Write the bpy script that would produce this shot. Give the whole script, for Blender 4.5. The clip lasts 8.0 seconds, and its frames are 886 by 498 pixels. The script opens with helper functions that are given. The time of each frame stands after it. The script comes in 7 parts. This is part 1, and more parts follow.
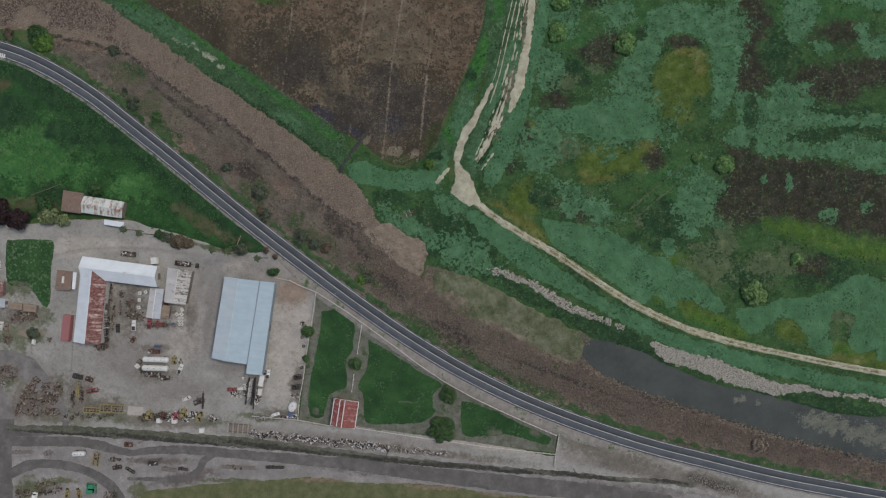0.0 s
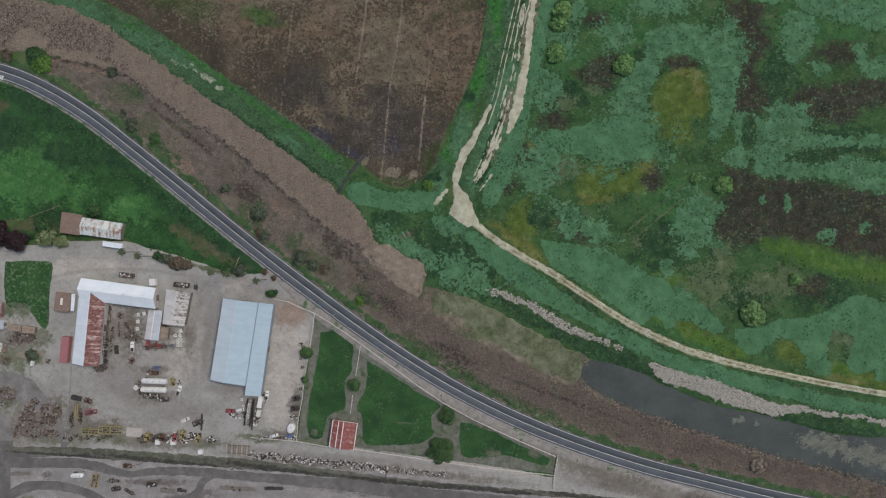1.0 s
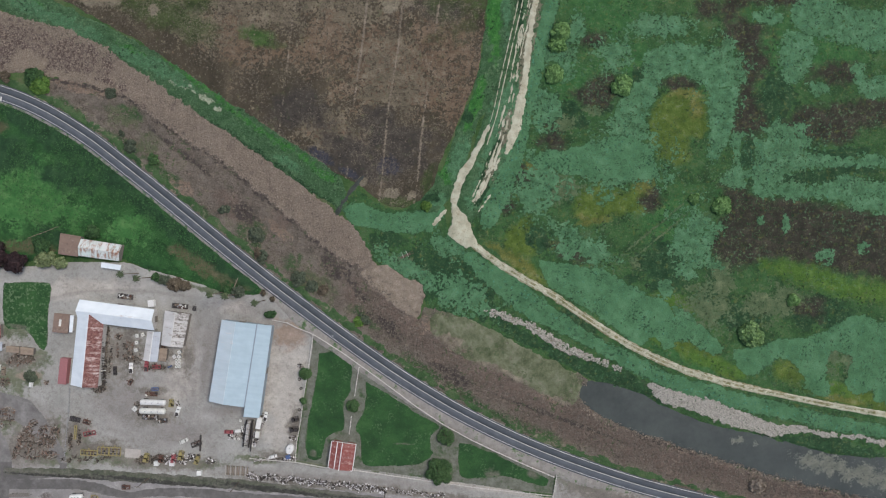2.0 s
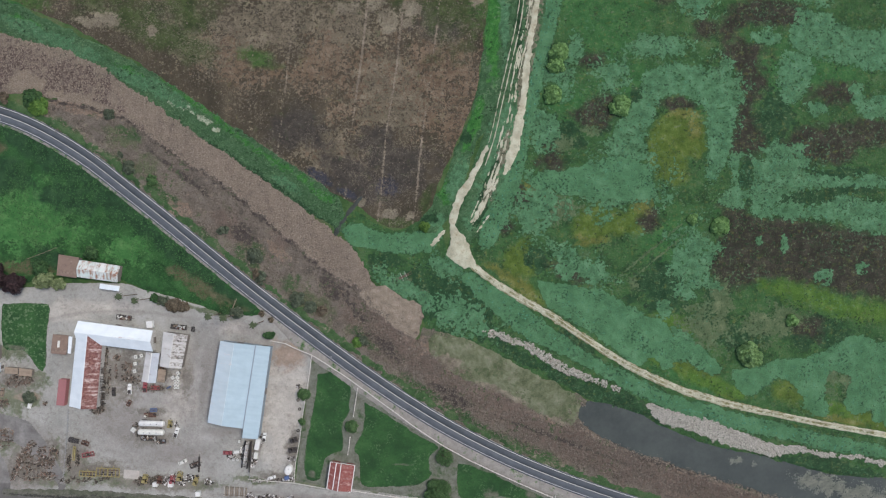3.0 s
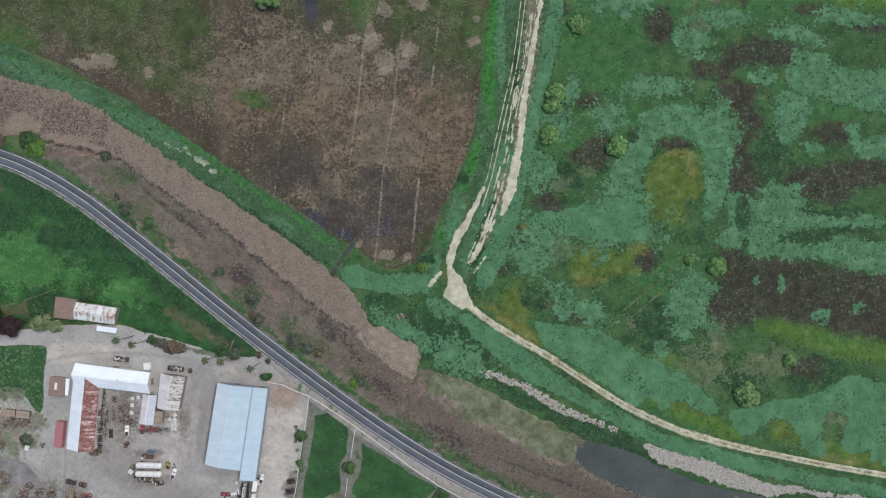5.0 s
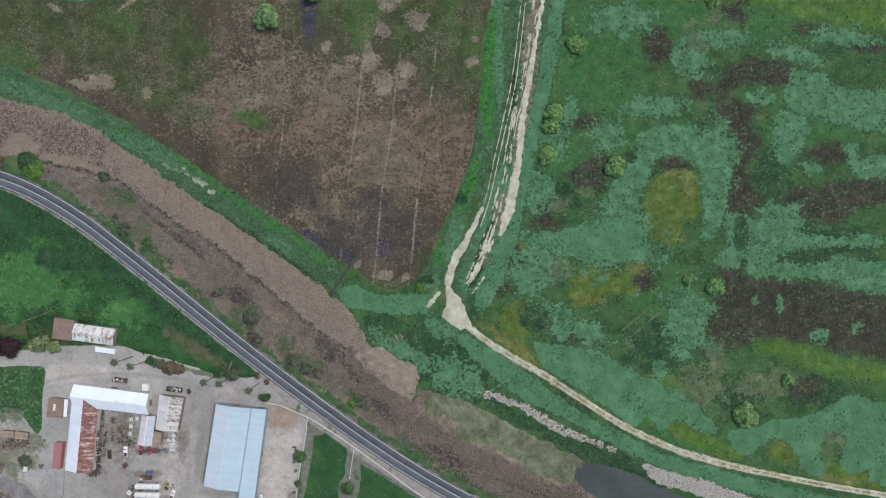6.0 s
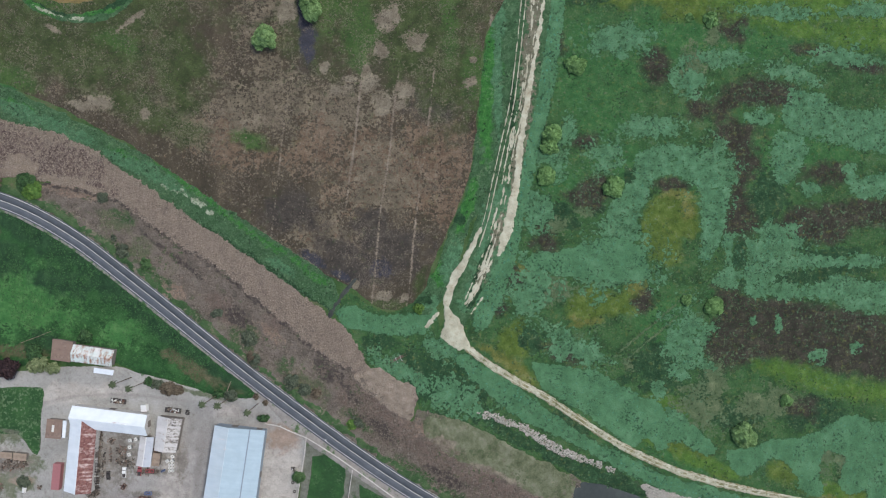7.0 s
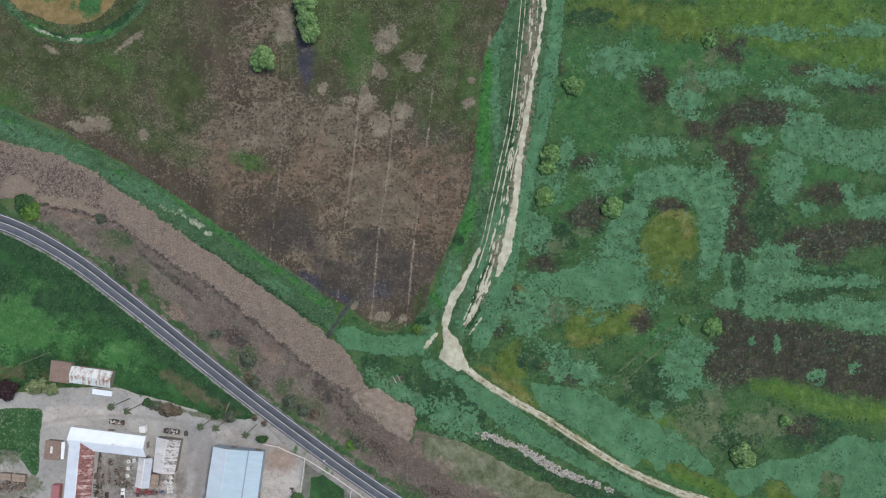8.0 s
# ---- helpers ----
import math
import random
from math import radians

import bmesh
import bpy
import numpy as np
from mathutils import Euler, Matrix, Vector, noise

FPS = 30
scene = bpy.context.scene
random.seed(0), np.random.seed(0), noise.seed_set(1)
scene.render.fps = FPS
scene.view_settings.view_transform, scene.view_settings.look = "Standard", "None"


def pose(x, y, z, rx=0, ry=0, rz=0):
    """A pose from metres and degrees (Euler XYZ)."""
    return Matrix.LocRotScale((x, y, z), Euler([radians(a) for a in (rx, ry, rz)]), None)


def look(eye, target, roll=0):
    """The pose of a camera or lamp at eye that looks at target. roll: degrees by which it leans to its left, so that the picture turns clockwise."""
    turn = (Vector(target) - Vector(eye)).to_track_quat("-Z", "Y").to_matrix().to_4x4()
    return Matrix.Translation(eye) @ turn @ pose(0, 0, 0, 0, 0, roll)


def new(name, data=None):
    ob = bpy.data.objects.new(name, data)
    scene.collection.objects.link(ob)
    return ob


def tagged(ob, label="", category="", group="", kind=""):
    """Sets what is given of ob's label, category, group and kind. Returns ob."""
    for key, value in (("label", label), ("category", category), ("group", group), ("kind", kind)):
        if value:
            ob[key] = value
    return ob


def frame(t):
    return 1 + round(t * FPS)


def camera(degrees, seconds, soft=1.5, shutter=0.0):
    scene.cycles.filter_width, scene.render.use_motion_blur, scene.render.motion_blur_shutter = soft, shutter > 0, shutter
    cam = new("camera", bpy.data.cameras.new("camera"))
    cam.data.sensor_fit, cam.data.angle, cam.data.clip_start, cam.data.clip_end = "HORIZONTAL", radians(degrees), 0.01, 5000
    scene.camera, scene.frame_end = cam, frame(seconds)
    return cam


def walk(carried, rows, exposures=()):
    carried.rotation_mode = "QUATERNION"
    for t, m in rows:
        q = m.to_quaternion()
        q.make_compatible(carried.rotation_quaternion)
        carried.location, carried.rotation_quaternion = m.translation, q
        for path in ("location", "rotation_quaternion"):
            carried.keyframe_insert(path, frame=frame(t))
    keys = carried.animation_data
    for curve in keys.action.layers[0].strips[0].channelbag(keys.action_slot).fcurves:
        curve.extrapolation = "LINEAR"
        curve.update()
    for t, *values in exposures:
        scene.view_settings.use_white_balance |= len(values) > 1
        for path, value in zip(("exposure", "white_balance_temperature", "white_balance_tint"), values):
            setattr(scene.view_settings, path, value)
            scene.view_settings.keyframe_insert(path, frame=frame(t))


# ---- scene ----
cam = camera(75.0, 8.0, 1.2)
PATH = [
    (0, 0.00, 0.00, 297.73, 0.041, -0.123, -0.000),
    (1, 0.69, 10.75, 297.77, 0.056, -0.135, -0.060),
    (2, 1.39, 21.37, 297.81, 0.070, -0.147, -0.121),
    (3, 2.11, 31.90, 297.84, 0.085, -0.160, -0.181),
    (4, 2.85, 42.36, 297.88, 0.100, -0.172, -0.242),
    (5, 3.61, 52.80, 297.92, 0.114, -0.184, -0.302),
    (6, 4.38, 63.24, 297.95, 0.129, -0.197, -0.363),
    (7, 5.16, 73.72, 297.99, 0.143, -0.209, -0.423),
    (8, 5.97, 84.27, 298.03, 0.158, -0.221, -0.484),
]
EXPOSURES = [(0.0, -0.06, 6680, 10), (1.5, 0.32, 6600, 10), (3.0, 0.56, 6500, 10), (8.0, 0.62, 6350, 10)]
walk(cam, [(t, pose(x, y, z, rx, ry, rz)) for t, x, y, z, rx, ry, rz in PATH], EXPOSURES)

# ---- light: overcast spring day ----
SUN_ELEV, SUN_ROT = radians(58), radians(60)
world = bpy.data.worlds.new("overcast_sky")
scene.world = world
world.use_nodes = True
wn = world.node_tree
sky = wn.nodes.new("ShaderNodeTexSky")
sky.sky_type = "NISHITA"
sky.sun_disc = False
sky.sun_elevation, sky.sun_rotation = SUN_ELEV, SUN_ROT
sky.air_density, sky.dust_density, sky.ozone_density = 1.0, 3.0, 1.0
sky.altitude = 20
wn.nodes["Background"].inputs["Strength"].default_value = 0.13
wn.links.new(sky.outputs["Color"], wn.nodes["Background"].inputs["Color"])
sun_data = bpy.data.lights.new("sun", "SUN")
sun_data.energy, sun_data.angle, sun_data.color = 1.5, radians(14), (1.0, 0.97, 0.93)
sun = new("sun", sun_data)
sun.matrix_world = look((0, 0, 0), (-math.sin(SUN_ROT) * math.cos(SUN_ELEV), -math.cos(SUN_ROT) * math.cos(SUN_ELEV), -math.sin(SUN_ELEV)))

# ---- material helpers ----
def c(r, g, b):
    """A linear colour from 0..255 paint values."""
    f = lambda v: v / 12.92 if v <= 0.04045 else ((v + 0.055) / 1.055) ** 2.4
    return (f(r / 255), f(g / 255), f(b / 255), 1.0)


class Mat:
    """A small builder for node materials; coordinates are world metres, or the object's own with local=True."""

    def __init__(self, name, rough=0.9, metal=0.0, local=False, spec=0.3):
        self.m = bpy.data.materials.new(name)
        self.m.use_nodes = True
        self.t = self.m.node_tree
        self.b = self.t.nodes["Principled BSDF"]
        self.b.inputs["Roughness"].default_value = rough
        self.b.inputs["Metallic"].default_value = metal
        self.b.inputs["Specular IOR Level"].default_value = spec
        if local:
            self.pos = self.t.nodes.new("ShaderNodeTexCoord").outputs["Object"]
        else:
            self.pos = self.t.nodes.new("ShaderNodeNewGeometry").outputs["Position"]

    def put(self, socket, value):
        if hasattr(value, "is_output"):
            self.t.links.new(value, socket)
        else:
            socket.default_value = value

    def math(self, op, a, b=0.0, clamp=False):
        n = self.t.nodes.new("ShaderNodeMath")
        n.operation, n.use_clamp = op, clamp
        self.put(n.inputs[0], a)
        self.put(n.inputs[1], b)
        return n.outputs[0]

    def scaled(self, sx, sy, sz, turn=0.0):
        n = self.t.nodes.new("ShaderNodeMapping")
        n.inputs["Scale"].default_value = (sx, sy, sz)
        n.inputs["Rotation"].default_value = (0, 0, radians(turn))
        self.put(n.inputs["Vector"], self.pos)
        return n.outputs[0]

    def noise(self, size, detail=3.0, rough=0.55, vec=None, warp=0.0):
        """Noise with features of about `size` metres, spread over 0..1."""
        n = self.t.nodes.new("ShaderNodeTexNoise")
        n.inputs["Scale"].default_value = 1.0 / size
        n.inputs["Detail"].default_value = detail
        n.inputs["Roughness"].default_value = rough
        n.inputs["Distortion"].default_value = warp
        self.put(n.inputs["Vector"], vec if vec is not None else self.pos)
        return self.span(n.outputs["Fac"], 0.28, 0.72)

    def voronoi(self, size, feature="F1", vec=None, out="Distance"):
        n = self.t.nodes.new("ShaderNodeTexVoronoi")
        n.feature = feature
        n.inputs["Scale"].default_value = 1.0 / size
        self.put(n.inputs["Vector"], vec if vec is not None else self.pos)
        return n.outputs[out]

    def span(self, v, lo, hi, a=0.0, b=1.0):
        n = self.t.nodes.new("ShaderNodeMapRange")
        for k, x in enumerate((v, lo, hi, a, b)):
            self.put(n.inputs[k], x)
        return n.outputs[0]

    def ramp(self, fac, *stops):
        n = self.t.nodes.new("ShaderNodeValToRGB")
        e = n.color_ramp.elements
        e[0].position, e[0].color = stops[0]
        e[1].position, e[1].color = stops[-1]
        for p, col in stops[1:-1]:
            x = e.new(p)
            x.color = col
        self.put(n.inputs[0], fac)
        return n.outputs[0]

    def mix(self, fac, a, b, mode="MIX"):
        n = self.t.nodes.new("ShaderNodeMix")
        n.data_type, n.blend_type = "RGBA", mode
        self.put(n.inputs[0], fac)
        self.put(n.inputs[6], a)
        self.put(n.inputs[7], b)
        return n.outputs[2]

    def attr(self, name):
        n = self.t.nodes.new("ShaderNodeAttribute")
        n.attribute_name = name
        return n.outputs["Fac"]

    def rand(self):
        return self.t.nodes.new("ShaderNodeObjectInfo").outputs["Random"]

    def island(self):
        return self.t.nodes.new("ShaderNodeNewGeometry").outputs["Random Per Island"]

    def mask(self, name, size, k=1.0, e=0.12):
        return self.span(self.ragged(name, size, k), 0.5 - e, 0.5 + e)

    def cells(self, sx, sy):
        """A random value for each sheet of a grid of the object's own metres."""
        n = self.t.nodes.new("ShaderNodeVectorMath")
        n.operation = "SNAP"
        n.inputs[1].default_value = (sx, sy, 100.0)
        self.put(n.inputs[0], self.pos)
        w = self.t.nodes.new("ShaderNodeTexWhiteNoise")
        self.put(w.inputs["Vector"], n.outputs[0])
        return w.outputs["Value"]

    def ragged(self, name, size, k=1.0, detail=4.0, rough=0.65):
        """An attribute's patch with a ragged edge at 0.5."""
        n = self.math("ADD", self.math("MULTIPLY", self.noise(size, detail, rough), 0.7), self.math("MULTIPLY", self.noise(size * 3.2, 3.0, 0.6), 0.3))
        v = self.math("ADD", self.attr(name), self.math("MULTIPLY", self.math("SUBTRACT", n, 0.5), k))
        return v

    def bump(self, height, strength=0.4, dist=0.2):
        n = self.t.nodes.new("ShaderNodeBump")
        n.inputs["Strength"].default_value = strength
        n.inputs["Distance"].default_value = dist
        self.put(n.inputs["Height"], height)
        self.t.links.new(n.outputs["Normal"], self.b.inputs["Normal"])

    def done(self, colour):
        self.put(self.b.inputs["Base Color"], colour)
        return self.m


def tone(m, colours, size, fine=0.9, detail=5.0, vec=None):
    """Colours, dark to light, spread by noise of `size` metres with a finer grain on it."""
    v = m.math("ADD", m.math("MULTIPLY", m.noise(size, detail, 0.65, vec), 0.74), m.math("MULTIPLY", m.noise(fine, 3.0, 0.7, vec), 0.26))
    n = len(colours) - 1
    return m.ramp(v, *[(0.15 + 0.7 * i / n, col) for i, col in enumerate(colours)])


def cover(name, base, size, layers=(), fine=0.9, bump=0.5, rough=0.95, grain=0.25, stretch=None, specks=(), stalks=(), mats=()):
    """Ground cover: base colours, then ragged patches (attribute, colours, patch grain, raggedness, edge)."""
    m = Mat(name, rough, spec=0.15)
    col = tone(m, base, size, fine, vec=m.scaled(*stretch) if stretch else None)
    for attr, colours, psize, k, e, *rim in layers:
        v = m.ragged(attr, psize, k)
        if rim:  # dark rim round the patch: fringe plants and painted edge shade
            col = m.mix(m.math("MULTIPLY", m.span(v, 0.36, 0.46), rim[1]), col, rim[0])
        col = m.mix(m.span(v, 0.5 - e, 0.5 + e), col, tone(m, colours, size * 0.6, fine))
    for colour, speck, over, amount in specks:
        k = m.math("MULTIPLY", m.span(m.noise(speck, 2.0, 0.6), 0.62, 0.74), m.span(m.noise(over, 3.0, 0.6), 0.48, 0.75))
        col = m.mix(m.math("MULTIPLY", k, amount), col, colour)
    for colour, size_, over, amount in stalks:  # tangles of flattened stalks
        k = m.math("MULTIPLY", m.span(m.noise(size_, 4.0, 0.7, None, 2.2), 0.56, 0.68), m.span(m.noise(over, 3.0, 0.6), 0.42, 0.7))
        col = m.mix(m.math("MULTIPLY", k, amount), col, colour)
    for attr, colours, psize, k, e, rim, dark in mats:  # smooth floating mats
        v = m.ragged(attr, psize, k)
        # rim colour darkens the mat's border, standing for fringe plants and shade
        col = m.mix(m.math("MULTIPLY", m.span(v, 0.36, 0.46), dark), col, rim)
        leaf = m.mix(m.math("MULTIPLY", m.math("MULTIPLY", m.span(m.noise(1.3, 2.0, 0.6), 0.62, 0.72), m.span(m.noise(12, 3.0, 0.6), 0.5, 0.7)), 0.75), tone(m, colours, size, fine), rim)
        col = m.mix(m.span(v, 0.5 - e, 0.5 + e), col, leaf)
    g = m.noise(0.7, 3.0, 0.7)
    g2 = m.noise(3.2, 4.0, 0.65)
    col = m.mix(grain, col, m.mix(m.math("ADD", m.math("MULTIPLY", g, 0.35), m.math("MULTIPLY", g2, 0.65)), c(60, 60, 60), c(215, 215, 215)), "OVERLAY")
    m.bump(m.math("ADD", g, m.noise(0.2, 2.0)), bump, 0.25)
    return m.done(col)


TEAL = [c(56, 86, 57), c(72, 108, 76), c(90, 125, 93)]
DARKVEG = [c(30, 51, 33), c(40, 66, 42), c(53, 80, 51)]
GRASS = [c(41, 75, 41), c(52, 90, 50), c(69, 105, 59)]
OLIVE = [c(56, 74, 31), c(73, 92, 39), c(94, 108, 56)]
MAROON = [c(42, 41, 34), c(52, 50, 42), c(68, 64, 55)]
TAN = [c(92, 85, 73), c(114, 106, 92), c(136, 128, 112)]
BROWN = [c(56, 48, 42), c(78, 68, 58), c(98, 86, 74)]
SAND = [c(140, 138, 118), c(164, 162, 141), c(181, 180, 160)]
YARD = [c(118, 110, 104), c(142, 134, 128), c(160, 152, 146)]
DIRTDARK = [c(84, 78, 74), c(100, 94, 90), c(116, 110, 106)]

mat_ground = cover("wild_grass_soil", [c(38, 60, 34), c(56, 82, 44), c(74, 92, 56), c(92, 92, 70)], 14,
                   [("olive", OLIVE, 6, 0.9, 0.2), ("brown", BROWN, 5, 1.0, 0.15), ("tan", TAN, 4, 0.9, 0.1), ("bright", GRASS, 5, 0.9, 0.2)])
mat_field = cover("stubble_field", [c(55, 51, 41), c(69, 63, 51), c(85, 77, 63)], 12,
                  [("ochre", [c(84, 70, 56), c(100, 85, 69), c(120, 106, 89)], 2.0, 1.9, 0.05), ("grey", [c(78, 72, 59), c(97, 90, 75), c(120, 111, 93)], 1.8, 2.2, 0.05),
                   ("wet", [c(52, 49, 46), c(63, 59, 53), c(76, 71, 64)], 6, 0.9, 0.25), ("olive", [c(47, 56, 34), c(59, 70, 41), c(74, 84, 52)], 7, 1.0, 0.3),
                   ("bright", [c(48, 70, 37), c(60, 83, 43), c(74, 95, 52)], 4, 1.0, 0.35), ("puddle", [c(46, 47, 52), c(56, 57, 64), c(68, 68, 76)], 3, 0.8, 0.2), ("tan", [c(92, 86, 72), c(113, 106, 90), c(134, 126, 108)], 1.6, 1.3, 0.15), ("row", [c(100, 92, 80), c(120, 110, 96), c(138, 128, 112)], 1.2, 0.9, 0.12)], grain=0.3,
                  specks=[(c(44, 39, 34), 1.6, 14, 0.6), (c(120, 110, 96), 1.4, 18, 0.45)], stalks=[(c(124, 114, 99), 1.5, 22, 0.55), (c(52, 47, 42), 1.2, 17, 0.5)], stretch=(1.0, 0.3, 1.0, -7))
mat_marsh = cover("marsh_plants", [c(36, 58, 35), c(47, 75, 43), c(57, 88, 50), c(76, 96, 64)], 9,
                  [("bright", GRASS, 7, 1.0, 0.3), ("olive", OLIVE, 4, 0.9, 0.3), ("dark", DARKVEG, 4, 1.1, 0.12), ("mud", MAROON, 4, 1.0, 0.35), ("lime", [c(54, 80, 34), c(68, 97, 40), c(90, 114, 56)], 5, 1.0, 0.3), ("ochre", [c(76, 84, 42), c(92, 97, 50), c(116, 117, 76)], 2.2, 1.5, 0.35),
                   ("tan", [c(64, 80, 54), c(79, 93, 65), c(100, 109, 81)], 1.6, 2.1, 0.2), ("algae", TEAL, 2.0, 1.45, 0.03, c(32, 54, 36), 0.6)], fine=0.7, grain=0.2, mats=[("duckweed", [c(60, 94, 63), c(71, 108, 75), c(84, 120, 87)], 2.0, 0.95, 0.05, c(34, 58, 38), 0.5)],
                  specks=[(c(72, 110, 80), 1.6, 24, 0.3), (c(30, 48, 30), 1.4, 10, 0.8), (c(110, 118, 86), 1.0, 26, 0.16)])
mat_reed = cover("dry_reed_bed", [c(110, 99, 88), c(126, 114, 102), c(142, 130, 117)], 5, [("wet", [c(76, 65, 61), c(88, 76, 71), c(102, 90, 83)], 2.5, 1.0, 0.2), ("tan", [c(124, 112, 98), c(138, 126, 111), c(152, 141, 126)], 2, 0.9, 0.2)], fine=0.6, bump=0.8, grain=0.35, specks=[(c(72, 62, 54), 0.8, 4, 0.6)])
mat_brush = cover("dry_brush", [c(82, 76, 68), c(97, 90, 81), c(111, 103, 93), c(100, 97, 81)], 10,
                  [("olive", [c(70, 76, 55), c(86, 92, 69), c(105, 107, 86)], 4, 1.1, 0.25), ("bright", [c(44, 66, 40), c(57, 80, 48), c(74, 92, 60)], 4, 1.0, 0.3), ("tan", [c(100, 86, 74), c(124, 108, 94), c(144, 128, 112)], 3, 1.2, 0.2), ("russet", [c(88, 77, 69), c(102, 90, 81), c(120, 107, 96)], 4, 1.0, 0.35), ("wet", [c(56, 51, 48), c(68, 62, 58), c(80, 73, 68)], 1.8, 1.2, 0.25)], bump=0.7, grain=0.27, stalks=[(c(128, 115, 101), 1.6, 16, 0.5), (c(54, 48, 43), 1.4, 12, 0.55)],
                  specks=[(c(62, 54, 48), 1.8, 12, 0.6), (c(132, 120, 105), 2.4, 14, 0.6), (c(62, 80, 50), 2.6, 16, 0.9)])
mat_bank = cover("bank_grass", [c(46, 68, 45), c(60, 89, 58), c(82, 109, 78)], 4, [("bright", [c(42, 84, 40), c(54, 104, 48), c(72, 116, 58)], 3, 1.0, 0.15), ("tan", [c(112, 122, 96), c(146, 152, 130), c(172, 176, 156)], 1.3, 1.1, 0.08), ("algae", TEAL, 3, 1.0, 0.1), ("dark", DARKVEG, 3, 1.0, 0.12), ("soil", [c(86, 88, 70), c(104, 102, 84), c(124, 120, 102)], 1.4, 0.85, 0.05)], bump=0.7, grain=0.32, specks=[(c(104, 126, 92), 1.1, 9, 0.6), (c(28, 46, 28), 1.6, 8, 0.8)])
mat_meadow = cover("meadow_grass", [c(30, 54, 31), c(38, 69, 38), c(48, 83, 45), c(60, 97, 56)], 9, [("brown", [c(60, 66, 44), c(80, 80, 58), c(96, 92, 72)], 4, 1.0, 0.2), ("pale", [c(48, 92, 48), c(62, 104, 56), c(86, 118, 72)], 1.6, 1.6, 0.15), ("dark", DARKVEG, 5, 0.9, 0.2)], grain=0.25)
mat_lawn = cover("mown_lawn", [c(36, 60, 36), c(43, 73, 41), c(54, 86, 48)], 12, [("brown", [c(72, 78, 62), c(90, 92, 78), c(106, 104, 94)], 2.5, 0.8, 0.3), ("thin", [c(58, 80, 53), c(74, 96, 65), c(96, 113, 85)], 1.8, 0.8, 0.06)], bump=0.3, grain=0.15, specks=[(c(92, 112, 80), 1.1, 9, 0.4), (c(34, 54, 32), 1.6, 10, 0.4)])
mat_yard = cover("gravel_yard", [c(129, 128, 122), c(143, 142, 136), c(155, 154, 148)], 16, [("pale", [c(146, 141, 132), c(159, 154, 145), c(172, 167, 157)], 5, 0.6, 0.35), ("dark", [c(116, 112, 107), c(126, 122, 117), c(136, 132, 127)], 3, 0.8, 0.5), ("green", [c(74, 84, 64), c(94, 100, 80), c(112, 112, 96)], 2, 1.1, 0.25), ("brown", [c(118, 104, 92), c(134, 119, 106), c(148, 133, 120)], 3, 0.6, 0.3), ("grime", [c(92, 88, 80), c(108, 103, 95), c(124, 118, 110)], 1.8, 1.4, 0.45)], bump=0.2, grain=0.17, fine=0.8, specks=[(c(92, 88, 82), 0.7, 9, 0.32), (c(164, 159, 150), 0.8, 12, 0.1)])
mat_lane = cover("packed_dark_dirt", [c(83, 81, 78), c(91, 89, 86), c(100, 98, 94)], 9, [("pale", [c(114, 111, 108), c(126, 123, 120), c(138, 135, 132)], 3, 0.6, 0.4)], bump=0.15, grain=0.14, fine=1.0)
mat_lot = cover("pale_dirt_lot", [c(114, 111, 108), c(128, 125, 122), c(142, 139, 136)], 8, [("green", [c(72, 80, 58), c(92, 96, 74), c(108, 108, 88)], 3, 1.1, 0.2), ("dark", DIRTDARK, 2.5, 0.9, 0.3)], bump=0.2, grain=0.18, specks=[(c(96, 92, 84), 0.9, 6, 0.5), (c(160, 157, 152), 0.9, 8, 0.4)])
mat_berm = cover("weedy_berm", [c(84, 84, 75), c(100, 99, 90), c(116, 113, 104)], 4, [("green", [c(72, 76, 62), c(86, 89, 75), c(102, 103, 90)], 3, 1.2, 0.3), ("dark", [c(50, 51, 46), c(62, 62, 57), c(76, 75, 70)], 2, 1.3, 0.22)], grain=0.4, stalks=[(c(118, 115, 104), 1.2, 9, 0.5), (c(56, 60, 50), 1.2, 8, 0.5)])
mat_sand = cover("pale_sand_track", SAND, 4, [("brown", [c(122, 113, 92), c(140, 131, 108), c(156, 148, 126)], 1.0, 1.0, 0.2), ("green", TEAL, 1.2, 1.2, 0.08)], fine=0.5, bump=0.25, grain=0.12)
mat_trackside = cover("tan_trackside_grass", [c(90, 92, 60), c(110, 106, 74), c(130, 122, 94)], 4, [("sand", SAND, 1.5, 1.2, 0.25)], fine=0.6, grain=0.2)
mat_drybed = cover("ochre_dry_grass", [c(92, 86, 52), c(116, 102, 66), c(132, 116, 84)], 6, [("green", GRASS, 3, 1.0, 0.2)], grain=0.2)
mat_gravel = cover("shoulder_gravel", [c(116, 112, 106), c(130, 126, 120), c(144, 140, 132)], 3, [("green", [c(50, 80, 46), c(70, 94, 58), c(92, 106, 76)], 2, 1.1, 0.15)], bump=0.3, grain=0.15)
mat_south = cover("south_pasture", [c(78, 84, 56), c(94, 98, 68), c(110, 108, 82)], 6, [("brown", [c(98, 90, 72), c(116, 106, 88), c(134, 122, 104)], 3, 1.0, 0.2)], grain=0.2)
mat_rough = cover("rough_grey_green_grass", [c(70, 76, 54), c(88, 94, 70), c(104, 108, 86), c(118, 116, 98)], 7, [("tan", TAN, 3, 1.2, 0.2)], grain=0.25, specks=[(c(60, 76, 46), 2.4, 12, 0.6)])
mat_worn = cover("worn_grass_dirt", [c(82, 85, 73), c(98, 100, 89), c(114, 114, 105)], 4, [("green", [c(48, 66, 44), c(66, 82, 56), c(84, 94, 70)], 2.5, 1.0, 0.2)], bump=0.3, grain=0.15)
